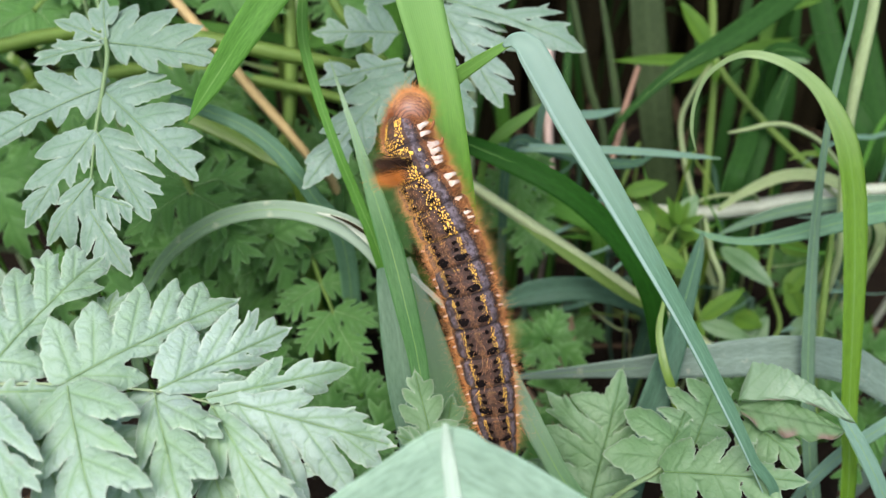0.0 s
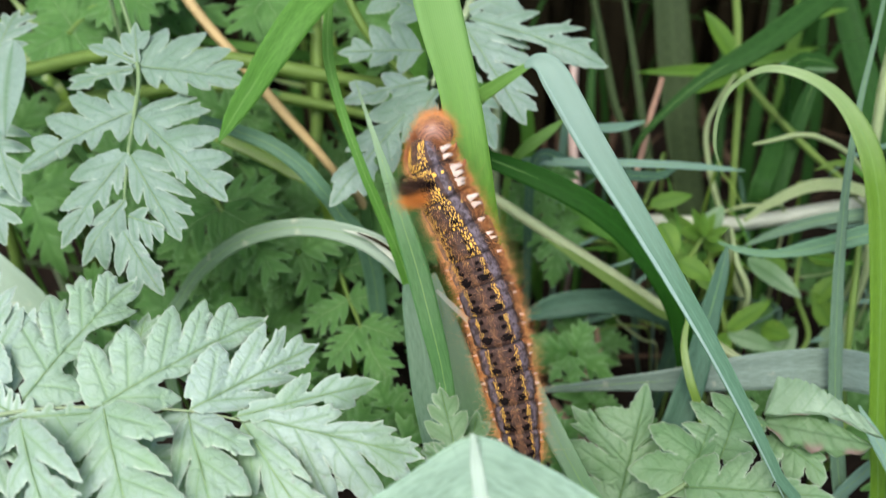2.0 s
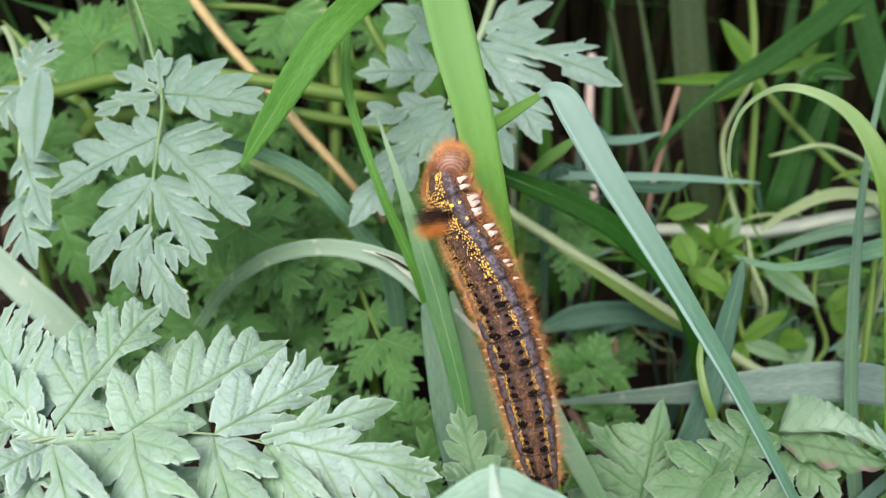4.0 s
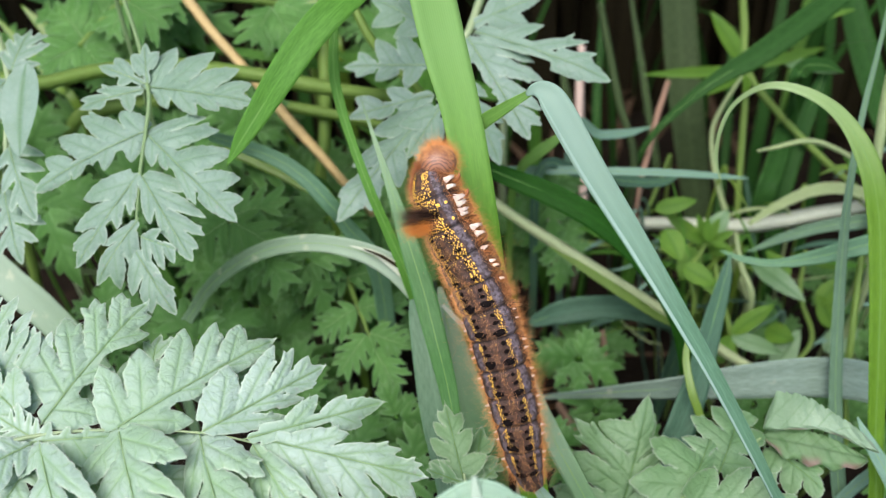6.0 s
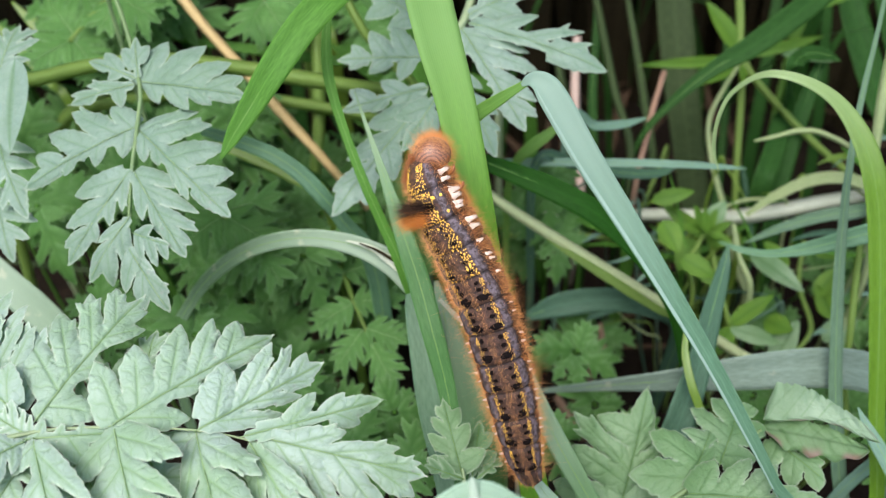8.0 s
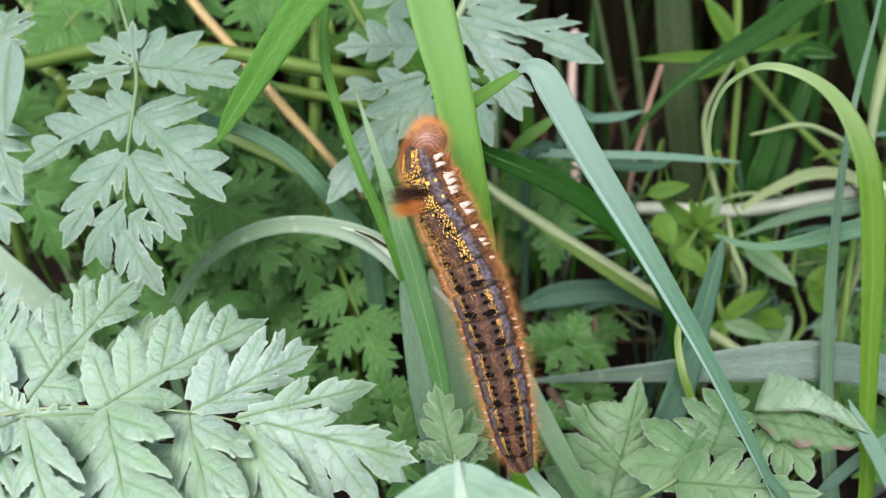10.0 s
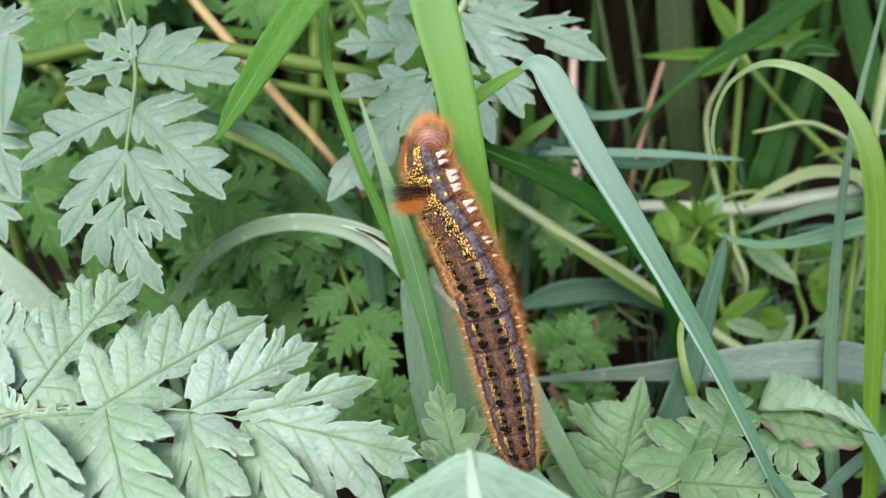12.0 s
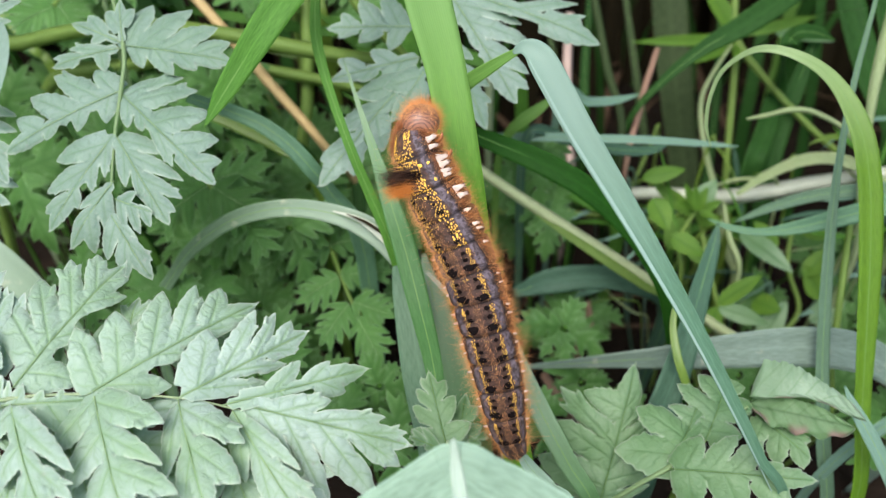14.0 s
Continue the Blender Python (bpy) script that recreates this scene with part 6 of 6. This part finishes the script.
            for f, rad in ((0.0, 1.0), (0.5, 0.8)):
                c = q + d * (ln * f) + bend * (ln * f * f)
                for k in range(3):
                    an = k * 2.0944
                    verts.append((c + (side * math.cos(an) + o * math.sin(an)) * (root_r * rad)) * MM)
            verts.append((q + d * ln + bend * ln) * MM)
            for k in range(3):
                k2 = (k + 1) % 3
                faces.append((n0 + k, n0 + k2, n0 + 3 + k2, n0 + 3 + k))
                faces.append((n0 + 3 + k, n0 + 3 + k2, n0 + 6))
        return verts, faces

    def hair_part(name, label, items, mat, root_r):
        v, f = hairs(items, root_r)
        tagged(part(name, mesh_of(name, v, f, mat), top, label), kind="stuff")

    def jitter(k):
        return Vector((r.gauss(0, k), r.gauss(0, k), r.gauss(0, k)))

    # flank fringe, orange close in and golden farther out
    fringe, gold, long_gold = [], [], []
    for _ in range(9500):
        s = r.uniform(0, total)
        sg = r.choice((-1, 1))
        tu = sg * r.uniform(57, 130)
        q, d, t = skin(s, tu, -0.1)
        way = (d + t * r.uniform(-0.5, 0.7) + jitter(0.3)).normalized()
        ln = r.triangular(0.4, 2.7, 0.9) * (0.75 if s > total * 0.9 else 1)
        (fringe if r.random() < 0.4 else gold).append((q, way, ln, jitter(0.18)))
    for _ in range(1100):
        s = r.uniform(0, total)
        q, d, t = skin(s, r.choice((-1, 1)) * r.uniform(55, 110), -0.1)
        long_gold.append((q, (d + t * r.uniform(-0.6, 0.6) + jitter(0.3)).normalized(), r.uniform(2.0, 4.2), jitter(0.25)))
    hair_part("flank_hair", "short orange hair along the flanks", fringe, HAIR_ORANGE, 0.012)
    hair_part("golden_hair", "golden hair tips along the flanks", gold, HAIR_GOLD, 0.009)
    hair_part("long_hair", "long fine golden hairs", long_gold, HAIR_GOLD, 0.007)
    # mane round the head
    mane, gold_left = [], []
    for _ in range(5200):
        th, ph = r.uniform(0.2, 2.0), r.uniform(0, 6.283)
        d = crown * math.cos(th) + (Vector((1, 0, 0)) * math.cos(ph) + over * math.sin(ph)) * math.sin(th)
        if d.dot(FACE) > 0.0 and r.random() < 0.93:
            continue
        mane.append((hc + d * 3.0, (d + jitter(0.4)).normalized(), r.triangular(0.5, 2.6, 1.1), jitter(0.28)))
    fuzz = []
    for _ in range(900):
        d = (UPWARD * r.uniform(0.0, 1.0) + FACE * r.uniform(0.2, 1.0) + Vector((1, 0, 0)) * r.uniform(-0.9, 0.9)).normalized()
        fuzz.append((hc + d * 2.9, (d + UPWARD * 0.5 + jitter(0.4)).normalized(), r.uniform(0.3, 0.9), jitter(0.2)))
    hair_part("head_down", "fine golden down on the head", fuzz, HAIR_GOLD, 0.012)
    for _ in range(1000):
        s = r.uniform(seg * 0.35, seg * 2.2)
        q, d, t = skin(s, r.uniform(84, 145), -0.1)
        mane.append((q, (d + t * r.uniform(-0.05, 0.4) + jitter(0.35)).normalized(), r.uniform(0.5, 1.5), jitter(0.25)))
    for _ in range(1500):
        q, d, t = skin(r.uniform(0, seg * 5.0), r.uniform(-75, -25), -0.1)
        gold_left.append((q, (d + t * r.uniform(-0.3, 0.5) + jitter(0.35)).normalized(), r.triangular(0.5, 2.2, 0.9), jitter(0.2)))
    hair_part("side_down", "fine golden-brown hair down one flank", gold_left, HAIR_GOLD, 0.013)
    for _ in range(500):
        q, d, t = skin(r.uniform(0, seg * 1.1), r.uniform(-120, -50), -0.1)
        mane.append((q, (d - t * 0.3 + jitter(0.35)).normalized(), r.uniform(0.8, 1.9), jitter(0.25)))
    hair_part("mane", "dense orange hair round the head", mane[::2], HAIR_ORANGE, 0.013)
    hair_part("mane_tips", "golden hair through the mane", mane[1::2], HAIR_GOLD, 0.010)
    # short down on the back
    down = []
    for _ in range(2800):
        s = r.uniform(seg * 0.8, total)
        tu = r.gauss(0, 6.5) if r.random() < 0.7 else r.choice((-1, 1)) * r.uniform(27, 40)
        if s < seg * 3.5:
            tu = r.uniform(-40, 6)
        q, d, t = skin(s, tu, -0.05)
        down.append((q, (d * 0.7 + t * r.uniform(0.2, 1.0) + jitter(0.3)).normalized(), r.uniform(0.5, 1.3), jitter(0.2)))
    hair_part("back_down", "short grey-brown down on the back", down[::2], HAIR_BROWN, 0.018)
    hair_part("tan_down", "short tan down on the back", down[1::2], HAIR_GOLD, 0.010)

    # dark tuft on the back behind the head, orange below
    tuft, glow = [], []
    leftward = Vector((-1, 0, 0))
    for _ in range(1100):
        q, d, t = skin(seg * 1.42 + r.gauss(0, 0.5), r.gauss(-4, 15), -0.1)
        way = leftward + FACE * 0.28 + UPWARD * r.gauss(0.02, 0.14) + d * 0.25 + jitter(0.10)
        tuft.append((q, way.normalized(), r.triangular(1.0, 6.4, 3.2), jitter(0.10)))
    for _ in range(1100):
        q, d, t = skin(seg * 1.42 + 1.3 + r.gauss(0, 0.5), r.gauss(-22, 14), -0.1)
        way = leftward + FACE * 0.22 - UPWARD * r.gauss(0.22, 0.16) + d * 0.25 + jitter(0.12)
        glow.append((q, way.normalized(), r.triangular(0.8, 5.2, 2.4), jitter(0.12)))
    velvet = []
    for _ in range(700):
        q, d, t = skin(seg * 1.42 + r.gauss(0, 0.42), r.uniform(-32, 30), -0.05)
        velvet.append((q, (d + leftward * 0.5 + jitter(0.3)).normalized(), r.uniform(0.3, 0.9), jitter(0.15)))
    hair_part("velvet_band", "velvety black band across the back", velvet, HAIR_BLACK, 0.03)
    hair_part("dark_tuft", "black tuft of hair behind the head", tuft[::2], HAIR_BLACK, 0.02)
    hair_part("brown_tuft", "brown hair through the dark tuft", tuft[1::3], HAIR_BROWN, 0.016)
    hair_part("orange_tuft", "orange tuft of hair behind the dark one", glow, HAIR_ORANGE, 0.016)

    ear = []
    for _ in range(220):
        q, d, t = skin(seg * 0.12 + r.gauss(0, 0.3), r.gauss(-6, 8), -0.1)
        ear.append((q, (d * 0.6 - t * 0.8 + jitter(0.25)).normalized(), r.uniform(0.8, 1.9), jitter(0.15)))
    for _ in range(420):
        q, d, t = skin(seg * r.uniform(0.1, 0.75), r.choice((r.gauss(-34, 7), r.gauss(62, 9))), -0.1)
        ear.append((q, (d - t * r.uniform(0.1, 0.6) + jitter(0.3)).normalized(), r.uniform(0.5, 1.4), jitter(0.15)))
    hair_part("neck_tuft", "small rusty tuft on the neck", ear, LEG, 0.03)

    # white scale tufts low on both flanks, largest in front
    def white_tuft(s, turn, size, aim):
        q0, d0, t0 = skin(s, aim, -0.1)
        tip_way = (d0 + t0 * r.uniform(-0.15, 0.25)).normalized()
        root = skin(s, turn, -0.1)[0]
        tip = root + tip_way * (2.3 * size)
        side = tip_way.cross(FACE).normalized()
        items = []
        for _ in range(110):
            q = root + t0 * r.gauss(0, 0.21 * size) + tip_way * r.uniform(-0.1, 0.5) * size + FACE * r.gauss(0, 0.10)
            e = tip + jitter(0.13 * size) - q
            items.append((q, e.normalized(), e.length * r.uniform(0.55, 1.0), jitter(0.08)))
        v, f = hairs(items, 0.03 + 0.035 * size)
        part("white_tuft", mesh_of("white_tuft", v, f, HAIR_WHITE), body)

    for ds, size in ((0.70, 1.0), (0.88, 0.85), (1.22, 1.0), (1.42, 0.95), (1.60, 0.85), (1.74, 0.7), (2.30, 1.0), (2.55, 0.85), (3.05, 0.6), (3.50, 0.6), (3.66, 0.55), (4.15, 0.4)):
        white_tuft(seg * ds, 70 + r.uniform(-3, 3), size, 98)
    for k in range(4, 11):
        for ds in (0.25, 0.55):
            for sg in (-1, 1):
                if seg * (k + ds) < total - 2 and not (sg > 0 and k == 4):
                    white_tuft(seg * (k + ds), sg * 72, r.uniform(0.28, 0.42), sg * 92)

    # black velvet spots in pairs on every segment, with hair
    dome_v = [(math.cos(a) * rr, math.sin(a) * rr, h) for rr, h in ((1, -0.05), (0.75, 0.28), (0.3, 0.45)) for a in [k * math.pi / 5 for k in range(10)]] + [(0, 0, 0.5)]
    dome_f = [(i * 10 + k, i * 10 + (k + 1) % 10, i * 10 + 10 + (k + 1) % 10, i * 10 + 10 + k) for i in range(2) for k in range(10)] + [(20 + k, 20 + (k + 1) % 10, 30) for k in range(10)]

    def dome(s, turn, ra, rb, high, verts, faces, rough=0.12):
        q, d, t = skin(s, turn, -0.04)
        side = t.cross(d).normalized()
        n0 = len(verts)
        wob = [1 + r.uniform(-rough, rough) for _ in range(10)]
        for n, (x, y, z) in enumerate(dome_v):
            x, y = x * wob[n % 10], y * wob[n % 10]
            verts.append((q + side * (x * ra) + t * (y * rb) + d * (z * high)) * MM)
        faces.extend(tuple(n0 + i for i in f) for f in dome_f)

    pile = []
    for k in range(2, 11):
        for sg in (-1, 1):
            for ds, ra, rb in ((0.18, 0.58, 0.48), (0.44, 0.68, 0.52), (0.76, 1.35, 0.85)):
                s = seg * (k + ds + r.uniform(-0.03, 0.03))
                if s > total - 2:
                    continue
                f = 0.5 if k < 4 else 0.76
                v, fc = [], []
                dome(s, sg * (21 + r.uniform(-2, 2)), ra * f * r.uniform(0.85, 1.2), rb * f * r.uniform(0.85, 1.2), 0.22, v, fc, 0.2)
                part("black_spot", mesh_of("black_spot", v, fc, BLACK), body)
                for _ in range(44):
                    q, d, t = skin(s + r.gauss(0, 0.55 * rb), sg * (21 + r.gauss(0, 6.5 * ra)), 0.0)
                    pile.append((q, (d + t * r.uniform(0.0, 0.9) + jitter(0.35)).normalized(), r.uniform(0.25, 0.6), jitter(0.15)))
    hair_part("velvet_hair", "short black pile round the spots", pile, HAIR_BLACK, 0.02)
    # yellow specks: a mosaic in front, clusters beside the black spots farther back
    v, fc = [], []
    taken = []

    def speck(sp, tu, small, big, gap=1.0):
        if not seg * 0.3 < sp < total - 1:
            return
        e = r.uniform(small, big)
        at_arc = (sp, tu * 0.075)
        if any((at_arc[0] - a) ** 2 + (at_arc[1] - b) ** 2 < (gap * (e + c)) ** 2 for a, b, c in taken[-260:]):
            return
        taken.append((*at_arc, e))
        dome(sp, tu, e * r.uniform(0.75, 1.1), e * r.uniform(0.85, 1.7), 0.2, v, fc, 0.34)

    for k in range(0, 11):
        for sg in (-1, 1):
            if k < 2:
                for _ in range(420):
                    speck(seg * (k + r.uniform(0.05, 0.97)), sg * r.uniform(0, 31), 0.09, 0.21, 0.85)
            elif k < 4:
                for _ in range(260):
                    speck(seg * (k + r.uniform(0.04, 0.97)), sg * r.triangular(8 + 8 * (k - 2), 37, 35), 0.11, 0.24)
                for _ in range(40):
                    speck(seg * (k + r.uniform(0.04, 0.97)), sg * r.uniform(0, 38), 0.05, 0.10)
            else:
                for _ in range(60):
                    speck(seg * (k + r.triangular(0.06, 0.52, 0.14)), sg * r.gauss(32, 2.4), 0.09, 0.18)
                for _ in range(36):
                    speck(seg * (k + r.uniform(0.5, 0.93)), sg * r.gauss(32.5, 2.0), 0.07, 0.15)
                for _ in range(14):
                    speck(seg * (k + r.uniform(0.5, 0.85)), sg * r.uniform(22, 32), 0.05, 0.11)
        # fine broken lines down the middle of the back
        for _ in range(60 if k > 3 else 24):
            e = r.uniform(0.025, 0.055)
            sp = seg * (k + r.uniform(0.1, 0.7))
            if seg < sp < total - 1:
                dome(sp, r.choice((-5, -2, 2, 5)) + r.gauss(0, 1.2), e, e * r.uniform(1.5, 4.0), 0.15, v, fc)
    for ds, tu in ((1.22, 34), (1.22, 52), (1.75, 50), (2.3, 56)):
        dome(seg * ds, tu, 0.36, 0.36, 0.3, v, fc)
    tagged(part("yellow_specks", mesh_of("yellow_specks", v, fc, YELLOW), top, "golden yellow specks in rows along the back"), kind="stuff")

    # true legs at the front, prolegs below
    for s, tu in ((1.6, 96), (4.0, 98), (6.6, 100)):
        q, d, t = skin(s, tu, -0.3)
        rows = [(*(q), 0.8), (*(q + d * 0.9 - t * 0.2), 0.65), (*(q + d * 1.5 - t * 0.7), 0.4), (*(q + d * 1.5 - t * 1.2), 0.1)]
        vv, ff, aa = tube(rows, 7)
        part("leg", mesh_of("leg", vv, ff, LEG), body, "hooked amber leg")
    for k in (5, 6, 7, 8, 10):
        for sg in (-1, 1):
            q, d, t = skin(seg * (k + 0.5), sg * 150, -0.5)
            vv, ff, aa = tube([(*q, 1.8), (*(q + d * 0.8), 1.7), (*(q + d * 1.3), 1.3)], 8)
            part("proleg", mesh_of("proleg", vv, ff, LEG), body)
    return top


crawler = caterpillar()


# ---------------------------------------------------------------- grass sward behind and round about
def sward(name, label, count, area, heights, widths, mat, seed, lean=0.35, clear=None):
    """Many loose grass leaves in one mesh. area: x0, x1, y0, y1 in metres."""
    r = random.Random(seed)
    verts, faces, across, along = [], [], [], []
    for _ in range(count):
        for _try in range(30):
            x, y = r.uniform(area[0], area[1]), r.uniform(area[2], area[3])
            if clear is None or clear(x, y):
                break
        else:
            continue
        h, w = r.uniform(*heights), r.uniform(*widths)
        az, bend = r.uniform(0, 6.283), r.uniform(0.1, lean) * h
        dx, dy = math.cos(az), math.sin(az)
        fx, fy = -math.sin(az + r.uniform(-1.2, 1.2)), math.cos(az)
        fl = math.hypot(fx, fy) + 1e-6
        fx, fy = fx / fl, fy / fl
        n0 = len(verts)
        for i in range(8):
            u = i / 7
            px, py = x + dx * bend * u ** 2.2, y + dy * bend * u ** 2.2
            pz = h * (u - 0.25 * (bend / h) * u ** 4) - 0.003
            ww = 0.5 * w * (1 - u ** 2.5) + 0.0002
            for c in (-1, 0, 1):
                verts.append((px + fx * ww * c + (0.15 * ww * dx if c == 0 else 0), py + fy * ww * c + (0.15 * ww * dy if c == 0 else 0), pz))
                across.append(c * 0.9)
                along.append(u * h * 1000)
        for i in range(7):
            for c in (0, 1):
                a = n0 + i * 3 + c
                faces.append((a, a + 1, a + 4, a + 3))
    tagged(new(name, mesh_of(name, verts, faces, mat, attrs={"across": across, "along": along})), label, "grass", kind="stuff")


def behind(x, y):
    return y > 0.27 + 0.10 * noise.noise(Vector((x * 12, 3, 0)))


def bank(x, y):
    return y > 0.36 + 0.10 * noise.noise(Vector((x * 5, 1, 0))) and y < 1.0 + 0.5 * noise.noise(Vector((x * 2, 7, 0)))


def meadow(x, y):
    """Open along the path by which one comes, thinner with the distance."""
    far = math.hypot(x, y)
    path = abs(x + 0.3 * y + 0.25 * noise.noise(Vector((0, y * 1.5, 2)))) < 0.3 and y < 0.1
    return (abs(x) > 0.26 + 0.35 * max(0, y) or y > 0.55) and far > 0.22 and not path and random.Random(int(x * 9e5) + int(y * 7e4)).random() < 1.2 - far / 3.2


# Tall near-black growth stands in for shade; its unseen tops block sky light.
sward("shade_growth", "tall near-black growth standing in for shade under the hedge bank", 7500, (-1.2, 1.2, 0.30, 0.85), (0.30, 0.70), (0.005, 0.012), SHADE_BROWN, 20, lean=0.8, clear=lambda x, y: bank(x, y) and y < 0.72 and abs(x) < 0.95 + 0.35 * noise.noise(Vector((x * 3, y * 6, 5))))
sward("grass_sward", "tall rank grass of the hedge bank", 160, (-0.9, 0.9, 0.32, 1.0), (0.20, 0.6), (0.002, 0.005), GRASS_SHADED, 26, lean=0.8, clear=bank)
# Tall grass out of view, added to close the bank and block sky light.
sward("grass_sward", "tall rank grass farther along the bank", 7500, (-3.0, 3.0, 0.36, 1.6), (0.25, 0.7), (0.006, 0.014), GRASS_SHADED, 25, clear=lambda x, y: bank(x, y) and (abs(x) > 0.85 or y > 0.66))
# Shade behind the clearing is put into this grass's colour.
sward("grass_sward", "dense green grass standing behind the clearing", 170, (-0.45, 0.45, 0.26, 0.75), (0.10, 0.26), (0.0015, 0.005), GRASS_SHADED, 21, lean=1.0, clear=behind)
sward("grass_sward", "mixed green grass behind the clearing", 16, (-0.45, 0.45, 0.28, 0.75), (0.08, 0.24), (0.002, 0.007), GRASS_BRIGHT, 22, lean=1.0, clear=behind)
# Added out of view to close the place; it also cuts side light.
sward("grass_sward", "tall meadow grass round the clearing", 9000, (-3.2, 3.2, -3.0, 3.4), (0.15, 0.40), (0.004, 0.010), GRASS_BRIGHT, 23, clear=meadow)
sward("dry_litter", "dry brown grass litter on the soil", 300, (-0.4, 0.4, 0.1, 0.7), (0.01, 0.03), (0.0015, 0.004), LITTER, 24, lean=5.0)


# ---------------------------------------------------------------- what moves
def motions():
    """The caterpillar, the pale leaf and the folded blade sway a little."""
    home = crawler.location.copy()
    sway = [(0, 0.00, -0.00), (0.5, -0.10, -0.10), (1, -0.13, -0.12), (1.5, -0.16, -0.17), (2, -0.01, -0.07), (2.5, 0.14, -0.12), (5, 0.15, -0.10), (5.5, 0.08, -0.08), (6, 0.07, -0.09), (6.5, 0.06, -0.17), (7, 0.05, -0.13), (7.5, -0.02, -0.07), (10, -0.02, -0.16), (10.5, 0.02, -0.21), (11, 0.00, -0.25), (11.5, 0.02, -0.18), (12, 0.00, -0.19), (12.5, -0.04, -0.20), (13, 0.02, -0.19), (13.5, -0.08, -0.21), (14, -0.17, -0.13)]
    walk(crawler, [(t, Matrix.Translation(home + (Vector((1, 0, 0)) * x + UPWARD * z) * MM)) for t, x, z in sway])
    home2 = tent.location.copy()
    nod = [(0, -0.3, 0.07), (0.5, -0.42, 0.43), (1, -0.06, 0.59), (1.5, -0.18, 0.59), (2, 0.37, 1.4), (2.5, 0.98, 2.14), (5, 0.52, 1.37), (5.5, 0.73, 0.86), (6, 0.52, 1.04), (7, 0.38, 0.82), (7.5, 0.51, 0.61), (10, -0.21, 0.12), (10.5, 0.36, 0.89), (11, 0.58, 1.16), (11.5, 0.44, 0.68), (12, 0.72, 1.46), (12.5, 0.44, 1.06), (13, 0.43, 0.92), (13.5, 0.68, 1.09), (14, 0.12, 1.1)]
    node_at = Vector((-53.9, 89.5, 113.9)) * MM
    foot = Matrix.Translation(pale_leaf.location)
    stir = [(0, -0.14, -0.09, -1.1), (0.5, -0.15, -0.09, -0.9), (1, -0.09, -0.10, -0.83), (1.5, -0.18, -0.09, -0.77), (2, 0.01, -0.56, 0.43), (2.5, -0.21, -0.29, 0.9), (5, -0.31, -0.21, 0.67), (5.5, 0.04, -0.09, -0.28), (6, -0.12, -0.02, 0.32), (6.5, -0.12, -0.01, 0.28), (7, -0.13, 0.13, 0.06), (7.5, 0.07, 0.19, -0.32), (10, 0.15, 0.23, -0.8), (10.5, 0.15, 0.22, -0.22), (11, 0.28, 0.56, 0.06), (11.5, 0.2, 0.36, -0.55), (12, 0.13, 0.19, 0.12), (12.5, 0.0, 0.0, 0.0), (13, 0.11, -0.02, 0.02), (13.5, 0.25, 0.01, -0.03), (14, 0.29, 0.09, -0.12)]
    walk(pale_leaf, [(t, Matrix.Translation(node_at + (Vector((1, 0, 0)) * x + UPWARD * z) * MM) @ Matrix.Rotation(radians(a), 4, FACE) @ Matrix.Translation(-node_at) @ foot) for t, x, z, a in stir])
    walk(tent, [(t, Matrix.Translation(home2 + (Vector((1, 0, 0)) * x + UPWARD * z) * MM)) for t, x, z in nod])


motions()
